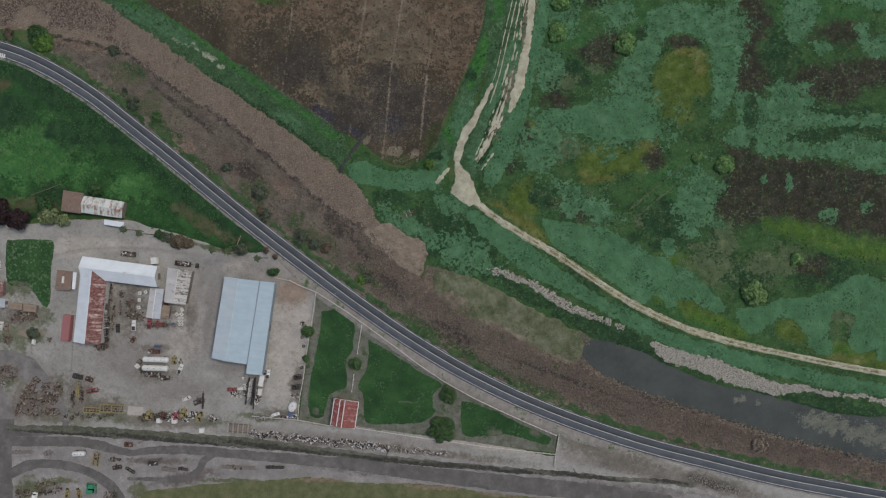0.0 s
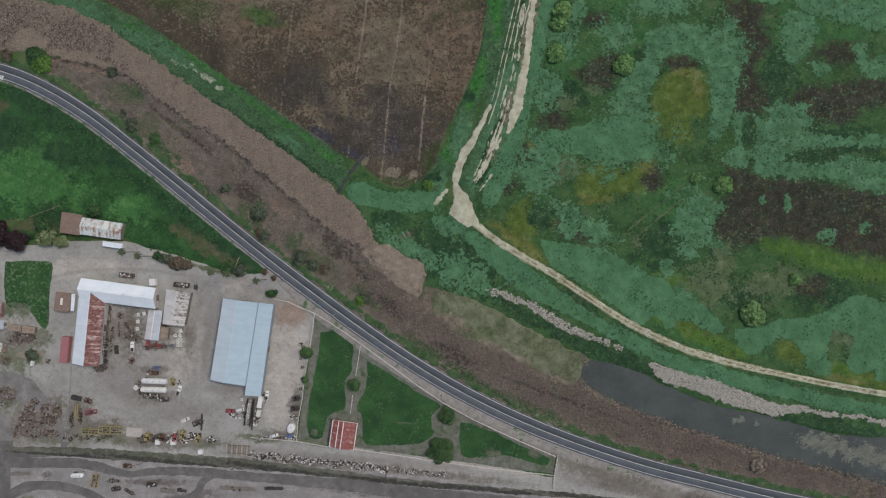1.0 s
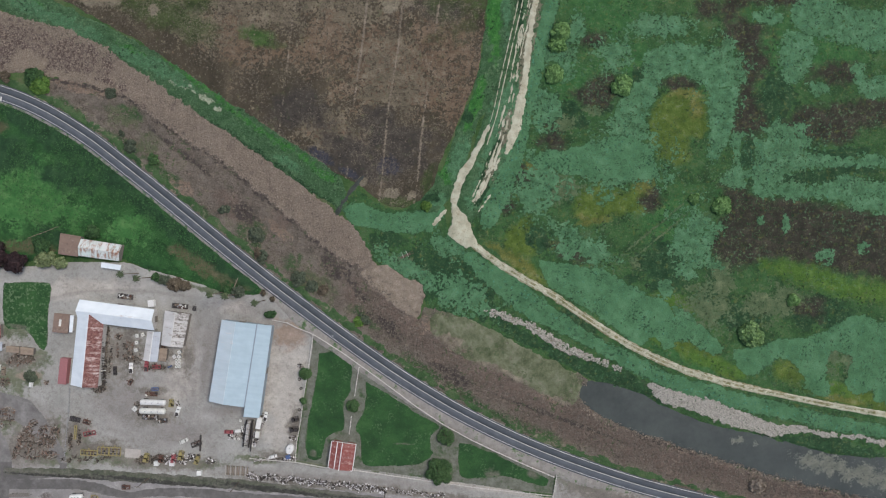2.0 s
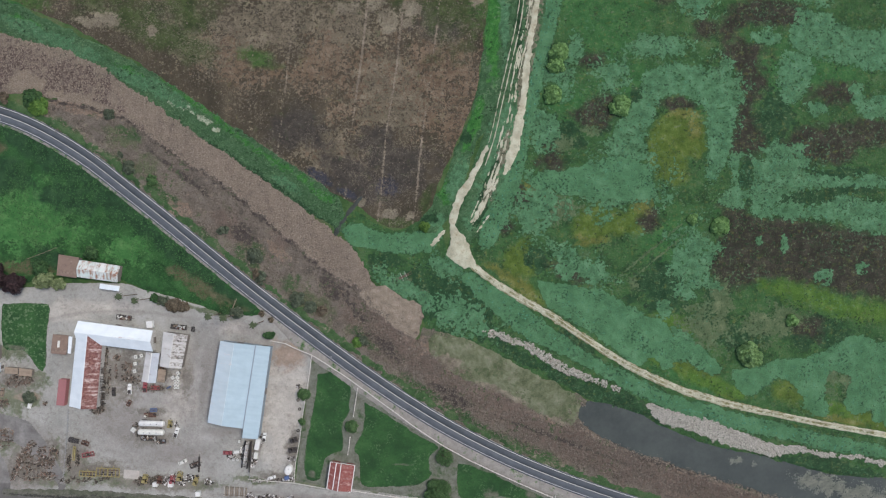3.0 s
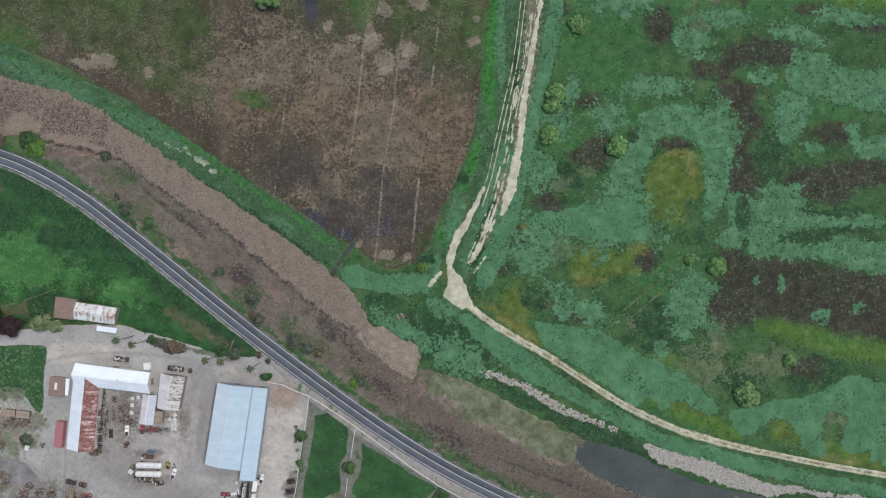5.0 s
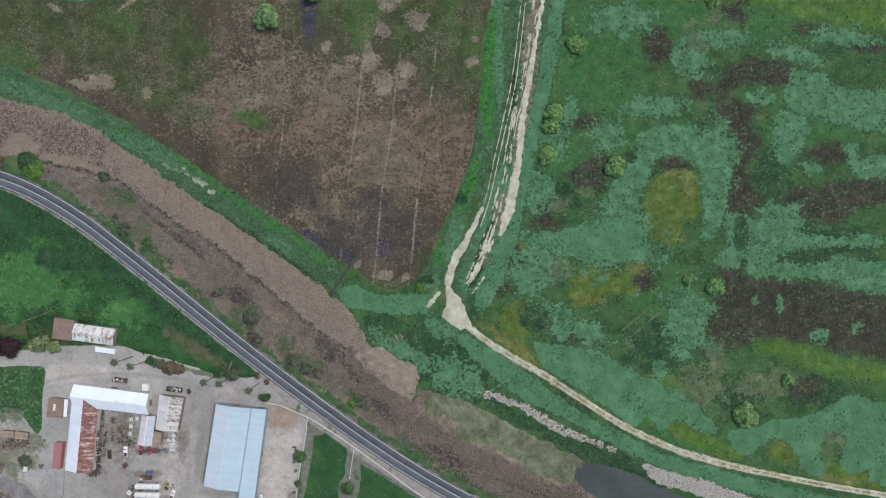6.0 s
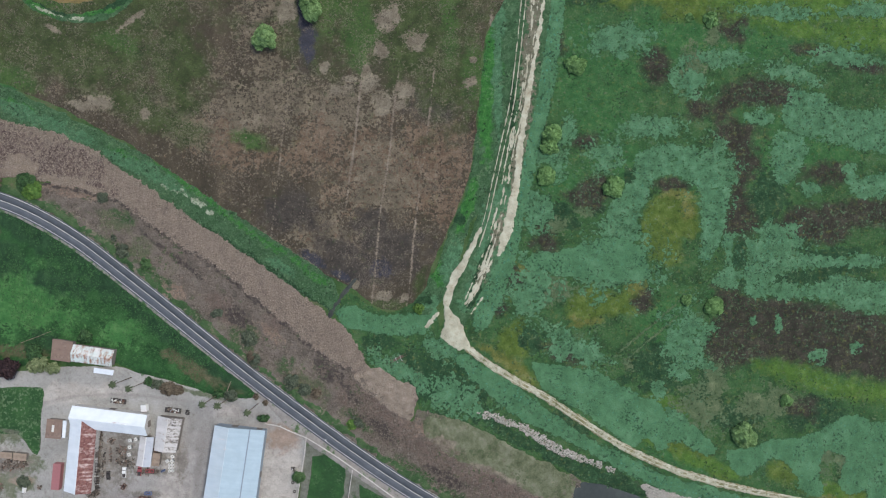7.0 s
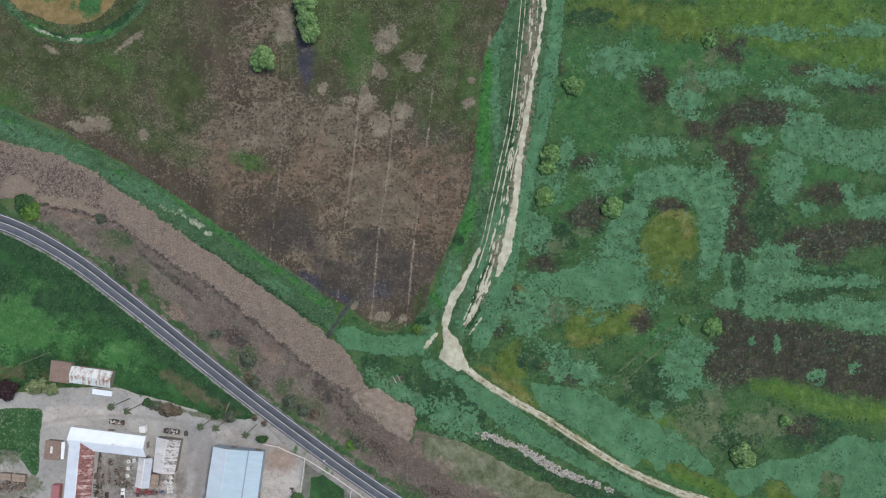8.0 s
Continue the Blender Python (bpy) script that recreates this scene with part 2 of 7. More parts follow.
mat_verge = cover("road_verge", [c(44, 64, 40), c(54, 78, 47), c(66, 90, 56), c(86, 96, 68)], 7, [("tan", TAN, 2, 1.0, 0.15)], bump=0.6, grain=0.28)


def asphalt(name, a, b, dark):
    m = Mat(name, 0.88, spec=0.3)
    col = tone(m, [a, b], 6, 0.4)
    col = m.mix(m.math("MULTIPLY", m.noise(2.0, 5, 0.7, m.scaled(0.15, 1, 1, 35)), 0.35), col, dark)
    m.bump(m.noise(0.05, 2), 0.2, 0.02)
    return m.done(col)


mat_asphalt = asphalt("worn_asphalt", c(80, 84, 88), c(98, 102, 106), c(72, 76, 80))
mat_asphalt_dark = asphalt("newer_asphalt", c(66, 70, 74), c(80, 84, 88), c(60, 64, 68))
m = Mat("road_paint", 0.7)
mat_paint = m.done(m.mix(m.math("MULTIPLY", m.noise(0.5, 4, 0.7), 0.45), c(206, 204, 198), c(120, 120, 120)))
m = Mat("yellow_road_paint", 0.7)
mat_yellow_line = m.done(m.mix(m.math("MULTIPLY", m.noise(0.5, 4, 0.7), 0.4), c(188, 186, 174), c(120, 119, 114)))


def water_material():
    m = Mat("canal_water", 0.12, spec=0.35)
    col = tone(m, [c(51, 56, 52), c(60, 65, 61), c(68, 73, 68)], 20, 3)
    a = m.mask("algae", 0.9, 1.9, 0.1)
    col = m.mix(a, col, tone(m, [c(74, 78, 68), c(90, 92, 82), c(108, 108, 96)], 3))
    m.put(m.b.inputs["Roughness"], m.span(a, 0, 1, 0.12, 0.9))
    m.bump(m.noise(0.8, 3), 0.04, 0.05)
    return m.done(col)


mat_water = water_material()

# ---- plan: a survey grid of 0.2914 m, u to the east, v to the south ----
S = 0.2914


def at(u, v):
    return (u - 784) * S, (441 - v) * S


def lattice(ix, iy, seed):
    h = (ix * 374761393 + iy * 668265263 + seed * 974711) & 0xFFFFFFFF
    h = ((h ^ (h >> 13)) * 1274126177) & 0xFFFFFFFF
    return ((h ^ (h >> 16)) & 0xFFFF) / 65535.0


def vnoise(x, y, seed):
    ix, iy = np.floor(x).astype(np.int64), np.floor(y).astype(np.int64)
    fx, fy = x - ix, y - iy
    fx, fy = fx * fx * (3 - 2 * fx), fy * fy * (3 - 2 * fy)
    a, b = lattice(ix, iy, seed), lattice(ix + 1, iy, seed)
    d, e = lattice(ix, iy + 1, seed), lattice(ix + 1, iy + 1, seed)
    return (a * (1 - fx) + b * fx) * (1 - fy) + (d * (1 - fx) + e * fx) * fy


def fbm(u, v, size, seed=0, octaves=4):
    """Smooth noise, about -1..1, with features of `size` grid units."""
    total, amp, norm = 0.0, 1.0, 0.0
    for k in range(octaves):
        total = total + amp * (vnoise(u / size * 2**k + 17.3 * k, v / size * 2**k - 9.1 * k, seed + k) * 2 - 1)
        norm += amp
        amp *= 0.55
    return total / norm * 1.6


def curve(points, n=8):
    """A smooth line through the points (Catmull-Rom)."""
    p = np.array(points, float)
    p = np.vstack([2 * p[0] - p[1], p, 2 * p[-1] - p[-2]])
    out = []
    for i in range(1, len(p) - 2):
        for k in range(n):
            t = k / n
            out.append(0.5 * (2 * p[i] + (p[i + 1] - p[i - 1]) * t + (2 * p[i - 1] - 5 * p[i] + 4 * p[i + 1] - p[i + 2]) * t**2 + (3 * p[i] - p[i - 1] - 3 * p[i + 1] + p[i + 2]) * t**3))
    out.append(p[-2])
    return np.array(out)


def window(u, v, u0, v0, u1, v1):
    """The part of a regular grid that covers a box."""
    i0, i1 = np.searchsorted(u[0], (u0, u1))
    j0, j1 = np.searchsorted(v[:, 0], (v0, v1))
    return slice(max(j0 - 1, 0), j1 + 1), slice(max(i0 - 1, 0), i1 + 1)


def line_gap(u, v, pts, reach=70):
    """Distance on a grid to a line of points (u, v, half width, ...), and the half width there; all in grid units."""
    best = np.full(u.shape, 999.0)
    width = np.zeros(u.shape)
    for a, b in zip(pts[:-1], pts[1:]):
        k = window(u, v, min(a[0], b[0]) - reach, min(a[1], b[1]) - reach, max(a[0], b[0]) + reach, max(a[1], b[1]) + reach)
        x, y = u[k], v[k]
        if not x.size:
            continue
        d = b[:2] - a[:2]
        t = np.clip(((x - a[0]) * d[0] + (y - a[1]) * d[1]) / (d @ d + 1e-9), 0, 1)
        gap = np.hypot(x - a[0] - t * d[0], y - a[1] - t * d[1])
        near = gap < best[k]
        best[k] = np.where(near, gap, best[k])
        if len(a) > 2:
            width[k] = np.where(near, a[2] + (b[2] - a[2]) * t, width[k])
    return best, width


def strip(pts, wild=0.0, size=20, seed=1):
    """Inside distance of a band along a curve of (u, v, half width)."""
    line = curve(pts)

    def f(u, v):
        gap, w = line_gap(u, v, line)
        return w - gap + (wild * fbm(u, v, size, seed) if wild else 0)
    f.box = (line[:, 0] - line[:, 2]).min(), (line[:, 1] - line[:, 2]).min(), (line[:, 0] + line[:, 2]).max(), (line[:, 1] + line[:, 2]).max()
    return f


def area(pts, wild=0.0, size=25, seed=2, smooth=True):
    """Inside distance of a closed outline."""
    p = np.array(pts, float)
    line = curve(np.vstack([p, p[:1]]), 4) if smooth else np.vstack([p, p[:1]])

    def f(u, v):
        gap, _ = line_gap(u, v, line)
        inside = np.zeros(u.shape, bool)
        for a, b in zip(line[:-1], line[1:]):
            rows = np.flatnonzero((a[1] > v[:, 0]) != (b[1] > v[:, 0]))
            if len(rows):
                x = (b[0] - a[0]) * (v[rows, 0] - a[1]) / (b[1] - a[1] + 1e-12) + a[0]
                inside[rows] ^= u[0][None, :] < x[:, None]
        return np.where(inside, gap, -gap) + (wild * fbm(u, v, size, seed) if wild else 0)
    f.box = line[:, 0].min(), line[:, 1].min(), line[:, 0].max(), line[:, 1].max()
    return f


def both(f, g, sign=1):
    """Where f holds and (sign 1) g too, or (sign -1) not g."""
    h = lambda u, v: np.minimum(f(u, v), sign * g(u, v))
    h.box = f.box
    return h


def blobs(rows, wild=0.35, size=30, seed=5):
    """Patches (u, v, half length, half width, turn) with uneven outlines, as values round 0.5 at their edges."""
    def f(u, v):
        best = np.full(u.shape, -1.0)
        du, dv = fbm(u, v, size, seed), fbm(u, v, size, seed + 31)
        for cu, cv, a, b, turn in rows:
            m = 1.8 * max(a, b) + 4
            w = window(u, v, cu - m, cv - m, cu + m, cv + m)
            if not u[w].size:
                continue
            x, y = u[w] - cu + du[w] * wild * min(a, b), v[w] - cv + dv[w] * wild * min(a, b)
            k, s = math.cos(radians(turn)), math.sin(radians(turn))
            r = np.hypot((x * k + y * s) / a, (y * k - x * s) / b)
            best[w] = np.maximum(best[w], 1 - r)
        return np.clip(0.5 + best * 0.9, 0, 1)
    return f


# the lie of the land: levee under the sand track, canal bed, low rise under the road
TRACK = [(989, -420, 16), (980, -330, 15), (976, -290, 15), (963, -180, 17), (948, -80, 18), (930, 0, 19), (914, 80, 20), (895, 150, 21), (868, 215, 19), (842, 260, 16), (826, 300, 13), (826, 335, 16), (850, 362, 8), (905, 400, 8),
         (980, 445, 8), (1050, 492, 8), (1120, 535, 8), (1210, 578, 8), (1310, 608, 7), (1420, 632, 7), (1500, 648, 6), (1600, 665, 6), (1720, 685, 6)]
ROAD = [(-160, 62), (-60, 74), (20, 92), (90, 122), (165, 168), (235, 222), (310, 282), (400, 356), (480, 420), (560, 481), (640, 540), (720, 595), (800, 644), (880, 686), (960, 722), (1050, 756), (1150, 788), (1260, 816), (1380, 845), (1500, 868), (1640, 893), (1800, 920)]
POND = area([(1032, 612), (1050, 602), (1090, 606), (1140, 625), (1200, 655), (1270, 680), (1350, 700), (1430, 722), (1500, 738), (1640, 752), (1640, 840), (1540, 812), (1450, 790), (1380, 772), (1300, 748), (1220, 720), (1130, 690), (1060, 655), (1032, 635)], 3, 14, 11)
track_line, road_line = curve(TRACK), curve(ROAD)


def lie(u, v):
    """Height of the land in metres."""
    gap, _ = line_gap(u, v, track_line)
    h = 0.9 * np.exp(-((gap / 36) ** 2))
    gap, _ = line_gap(u, v, road_line)
    h = h + 0.45 * (1 - np.clip((gap - 22) / 26, 0, 1) ** 2 * (3 - 2 * np.clip((gap - 22) / 26, 0, 1))) * (gap < 48)
    bed = np.clip(POND(u, v) / 8, -1, 1)
    h = h - 0.5 * (bed + 1)
    return h + 0.12 * fbm(u, v, 60, 41, 3) * np.clip((gap - 30) / 40, 0, 1)


def mesh_object(name, verts, faces, material, attrs=None, smooth=True):
    me = bpy.data.meshes.new(name)
    me.vertices.add(len(verts))
    me.vertices.foreach_set("co", np.asarray(verts, np.float32).ravel())
    n, k = faces.shape
    me.loops.add(n * k)
    me.loops.foreach_set("vertex_index", faces.astype(np.int32).ravel())
    me.polygons.add(n)
    me.polygons.foreach_set("loop_start", np.arange(0, n * k, k, dtype=np.int32))
    if smooth:
        me.polygons.foreach_set("use_smooth", np.ones(n, bool))
    for key, vals in (attrs or {}).items():
        a = me.attributes.new(key, "FLOAT", "POINT")
        a.data.foreach_set("value", np.asarray(vals, np.float32).ravel())
    me.materials.append(material)
    me.update(calc_edges=True)
    return new(name, me)


def sheet(name, inside, material, lift, label, category, attrs=None, cell=2.6, edge=2.5, level=None, kind="structure"):
    """A sheet of ground cover where inside() > 0; its rim dips into the land below."""
    u0, v0, u1, v1 = inside.box
    us, vs = np.arange(u0 - 14, u1 + 14, cell), np.arange(v0 - 14, v1 + 14, cell)
    U, V = np.meshgrid(us, vs)
    d = inside(U, V)
    keep = d > -1.6 * cell
    z = (lie(U, V) if level is None else level) + lift * np.clip(d / edge, -1.5, 1)
    quad = keep[:-1, :-1] | keep[1:, :-1] | keep[:-1, 1:] | keep[1:, 1:]
    quad &= (d[:-1, :-1] > -6 * cell)
    idx = np.arange(U.size).reshape(U.shape)
    faces = np.stack([idx[1:, :-1][quad], idx[1:, 1:][quad], idx[:-1, 1:][quad], idx[:-1, :-1][quad]], 1)
    used = np.unique(faces)
    remap = np.full(U.size, -1)
    remap[used] = np.arange(len(used))
    x, y = at(U.ravel()[used], V.ravel()[used])
    vals = {k: f(U, V).ravel()[used] for k, f in (attrs or {}).items()}
    ob = mesh_object(name, np.stack([x, y, z.ravel()[used]], 1), remap[faces], material, vals)
    return tagged(ob, label, category, kind=kind)


def soft(f, w):
    """An inside distance as a patch value, 0.5 at the edge and full after w units."""
    return lambda u, v: np.clip(0.5 + 0.5 * f(u, v) / w, 0, 1)


def none(u, v):
    return np.zeros(u.shape)


# ---- ground, one sheet to the horizon ----
def far_steps(lo, hi, step):
    out = [hi]
    while out[-1] < hi + 9000:
        out.append(out[-1] + max(step, (out[-1] - hi) * 0.6))
    low = [lo - (x - hi) for x in out[1:]][::-1]
    return np.concatenate([low, np.arange(lo, hi, step), out])


gu, gv = far_steps(-120, 1700, 5.0), far_steps(-420, 1000, 5.0)
GU, GV = np.meshgrid(gu, gv)
gi = np.arange(GU.size).reshape(GU.shape)
gf = np.stack([gi[1:, :-1], gi[1:, 1:], gi[:-1, 1:], gi[:-1, :-1]], -1).reshape(-1, 4)
gx, gy = at(GU.ravel(), GV.ravel())
near_land = lie(GU, GV).ravel()
ground_attrs = {
    "olive": blobs([(120, -180, 130, 70, 10), (60, -260, 80, 40, 0), (330, -160, 90, 80, 0), (700, -220, 120, 60, 90), (1350, -240, 200, 60, 5)], 0.4, 60)(GU, GV),
    "brown": blobs([(300, -210, 50, 25, -40), (230, -150, 30, 20, 20), (90, -130, 60, 20, 20)], 0.5, 40)(GU, GV),
    "tan": none(GU, GV),
    "bright": blobs([(600, -220, 40, 120, 0), (40, -120, 60, 30, 0)], 0.5, 40)(GU, GV),
}
ground = tagged(mesh_object("ground", np.stack([gx, gy, near_land], 1), gf, mat_ground, ground_attrs), "open land of rough green grass and bare soil", "ground", kind="structure")

# ---- fields north of the road ----
def patches(outlines, w=7, wild=3.0, size=12, seed=60):
    """Several closed outlines as one patch value, 0.5 at their edges."""
    fs = [soft(area(p, wild, size, seed + i), w) for i, p in enumerate(outlines)]
    return lambda u, v: np.maximum.reduce([f(u, v) for f in fs])


def together(*fs):
    return lambda u, v: np.maximum.reduce([f(u, v) for f in fs])


FIELD = area([(862, 0), (856, 40), (838, 100), (812, 155), (786, 215), (764, 268), (722, 292), (680, 282), (640, 252), (575, 215), (500, 165), (440, 128), (360, 70), (300, 30), (240, -10), (150, -60), (40, -110), (-60, -160), (-60, -420), (300, -420), (942, -420), (932, -292), (908, -235), (882, -182), (872, -92)], 3, 25, 21)


def thinned(f, amount):
    """A patch that stays broken even at its middle."""
    return lambda u, v: amount * f(u, v)


def rows_of_field(u, v):
    k = (u + 0.124 * v - 15.4 + 2 * fbm(u, v, 120, 61, 2)) / 63.3
    d = np.abs(k - np.round(k)) * 63.3
    fade = np.clip(0.75 + 0.6 * fbm(u, v, 90, 62, 3), 0, 1) * np.clip((u - 330) / 120, 0, 1) * np.clip((v + 190) / 90, 0, 1)
    worn = np.interp(np.round(k), (6, 7, 8, 9, 10, 11, 12, 13), (0.3, 0.6, 0.85, 0.5, 1.05, 1.0, 1.0, 0.5))
    return np.clip(1.0 - d / 4.6, 0, 1) * 0.8 * fade * worn


field = sheet("field", FIELD, mat_field, 0.12, "brown stubble field with faint pale rows", "field", {
    "ochre": thinned(blobs([(790, 20, 60, 90, 8), (690, 40, 70, 70, 0), (600, -10, 50, 60, 0), (820, 110, 30, 50, 20), (660, 60, 60, 50, 0), (560, 20, 60, 40, 0), (760, 60, 80, 60, 80), (600, 160, 60, 30, 20), (420, -10, 80, 40, 20)], 0.5, 50), 0.7),
    "grey": thinned(blobs([(520, -70, 150, 60, -5), (440, -60, 90, 60, 0), (640, -60, 80, 40, 0), (580, 150, 70, 40, 30), (330, -40, 80, 40, 30), (700, 60, 90, 60, 0), (200, -90, 90, 22, 20), (500, -200, 60, 90, 0), (560, -260, 40, 60, 0)], 0.6, 45, 7), 0.66),
    "wet": blobs([(710, 180, 70, 50, 30), (620, 190, 60, 30, 40), (540, 120, 60, 40, 0), (640, 222, 70, 20, 20), (570, -190, 14, 60, 0), (560, -245, 12, 40, 0), (790, -72, 50, 30, 0)], 0.5, 40, 8),
    "olive": blobs([(140, -190, 200, 90, 12), (700, -260, 200, 110, 0), (820, -150, 70, 120, 0), (330, -140, 70, 70, 0), (715, 284, 60, 10, 4), (768, 250, 12, 30, 25), (280, -60, 100, 30, 25), (180, -260, 200, 80, 0), (760, -200, 80, 90, 0)], 0.5, 60, 9),
    "bright": blobs([(470, -10, 34, 14, 20), (660, -200, 26, 80, 0), (600, -260, 30, 60, 0), (820, -230, 16, 80, 0), (240, -180, 40, 18, 30), (40, -130, 60, 18, 25), (120, -255, 40, 24, 0), (860, -130, 18, 60, 0)], 0.5, 40, 10),
    "tan": together(together(blobs([(706, -222, 20, 22, 20), (722, -232, 14, 16, 0), (761, -184, 20, 18, 0), (699, -167, 12, 14, 0), (741, -97, 17, 14, 0), (676, -109, 16, 20, 0), (672, -130, 8, 14, 0), (701, -74, 16, 20, 20), (694, -58, 12, 10, 0), (731, -70, 10, 9, 0), (645, -116, 14, 6, 0)], 0.45, 12, 12),
             blobs([(598, -137, 9, 10, 0), (625, -98, 22, 10, 0), (856, -109, 11, 9, 0), (862, -149, 6, 6, 0), (530, -250, 16, 40, 0), (200, -78, 22, 14, 0), (170, -72, 26, 7, 10), (118, -210, 16, 5, 30), (255, -222, 30, 5, -35), (280, -58, 8, 10, 0), (894, -218, 3, 16, 0)], 0.45, 12, 12)),
                   soft(strip([(330, 52, 2), (420, 118, 3), (480, 156, 5), (530, 188, 5), (575, 214, 3)], 2, 10, 13), 5), blobs([(700, 268, 14, 10, 0), (735, 272, 10, 6, -30), (650, 246, 8, 8, 0)], 0.5, 8, 14)),
    "puddle": blobs([(568, -190, 13, 42, 0), (560, -240, 10, 40, 0), (697, 222, 20, 14, 0), (576, 204, 26, 10, 32), (625, 232, 16, 8, 30)], 0.5, 14, 50),
    "row": rows_of_field})

BANK = strip([(-40, -118, 26), (25, -82, 28), (80, -52, 30), (133, -29, 29), (222, 14, 27), (323, 77, 29), (400, 127, 27), (453, 160, 27), (530, 214, 27), (582, 250, 28), (602, 270, 20), (612, 286, 12)], 4, 16, 22)
bank = sheet("bank", BANK, mat_bank, 0.2, "strip of lush green bank vegetation beside the reeds", "bank", {
    "bright": together(soft(strip([(300, 30, 4), (380, 88, 5), (430, 128, 5), (500, 176, 4), (560, 214, 5)], 3, 12, 15), 9), blobs([(250, 20, 40, 8, 30), (640, 275, 20, 14, 0), (60, -70, 40, 8, 25), (580, 234, 22, 8, 30)], 0.4, 14)),
    "tan": blobs([(320, 68, 14, 7, 32), (345, 80, 16, 6, 32), (372, 98, 16, 5, 32), (392, 118, 8, 5, 0)], 0.7, 7),
    "dark": together(soft(strip([(215, 40, 3), (270, 74, 4), (340, 122, 6), (420, 172, 10), (490, 222, 12), (545, 258, 10), (600, 298, 9)], 3, 10, 16), 8), blobs([(620, 310, 20, 12, 0)], 0.4, 14)),
    "algae": blobs([(300, 50, 60, 10, 32), (140, -30, 60, 14, 26), (60, -62, 50, 12, 26), (240, 26, 50, 8, 30), (520, 216, 30, 8, 33)], 0.5, 12)})

mat_ditch = cover("dark_wet_mud", [c(52, 56, 52), c(62, 66, 62), c(74, 78, 72)], 5, grain=0.2)
DITCH = strip([(598, 312, 3), (612, 288, 4), (630, 262, 4.5), (650, 238, 3)], 2, 8, 17)
sheet("ditch", DITCH, mat_ditch, 0.24, "narrow dark drainage ditch through the bank", "ditch", cell=1.6, edge=2)
REED = strip([(-60, -24, 50), (20, 0, 50), (90, 12, 46), (160, 34, 40), (200, 52, 32), (250, 78, 26), (330, 137, 26), (410, 188, 24), (490, 249, 27), (560, 307, 31), (615, 350, 29), (645, 378, 20), (662, 398, 10)], 4.5, 10, 23)
PALE_REED = area([(640, 408), (668, 398), (692, 394), (722, 416), (754, 426), (758, 448), (750, 484), (732, 486), (702, 468), (672, 442)], 3, 10, 29)
reed_bed = sheet("reed_bed", REED, mat_reed, 0.35, "dense bed of dry pinkish-brown reeds", "reed bed", {
    "wet": blobs([(200, 40, 12, 26, 20), (190, 70, 22, 9, 0), (225, 85, 6, 20, 0), (262, 122, 10, 12, 40), (120, 30, 60, 30, 0), (20, 0, 60, 40, 0), (150, 20, 40, 22, 20)], 0.7, 10),
    "tan": blobs([(60, 36, 32, 20, 0), (130, 62, 40, 10, 10), (170, 74, 24, 7, 10)], 0.5, 12)}, cell=2.2)
sheet("pale_reed_bed", PALE_REED, mat_reed, 0.36, "smooth patch of pale flattened reeds", "reed bed", {"wet": blobs([(690, 470, 30, 4, 40), (757, 456, 3, 20, 0)], 0.5, 8), "tan": soft(PALE_REED, 16)}, cell=2.2)

BRUSH = area([(60, 75), (120, 62), (200, 85), (255, 100), (330, 156), (420, 216), (520, 288), (620, 375), (690, 440), (750, 490), (760, 470), (830, 490), (920, 540), (1000, 575), (1045, 600), (1035, 625), (1060, 652), (1130, 690), (1220, 722), (1300, 750), (1380, 775), (1450, 792), (1540, 815), (1700, 850), (1700, 890), (1540, 858), (1400, 836), (1270, 806), (1160, 776), (1050, 738), (960, 704), (880, 668), (800, 626), (720, 577), (640, 522), (560, 462), (480, 402), (400, 340), (310, 262), (235, 202), (165, 148), (100, 108)], 3.5, 12, 24)
BRUSH_WET = blobs([(330, 195, 70, 5, 38), (600, 400, 30, 14, 40), (690, 500, 40, 10, 40), (640, 440, 30, 8, 50), (1000, 668, 120, 4, 20), (1180, 712, 60, 4, 18), (810, 590, 40, 10, 30), (440, 300, 30, 14, 30)], 0.6, 14)
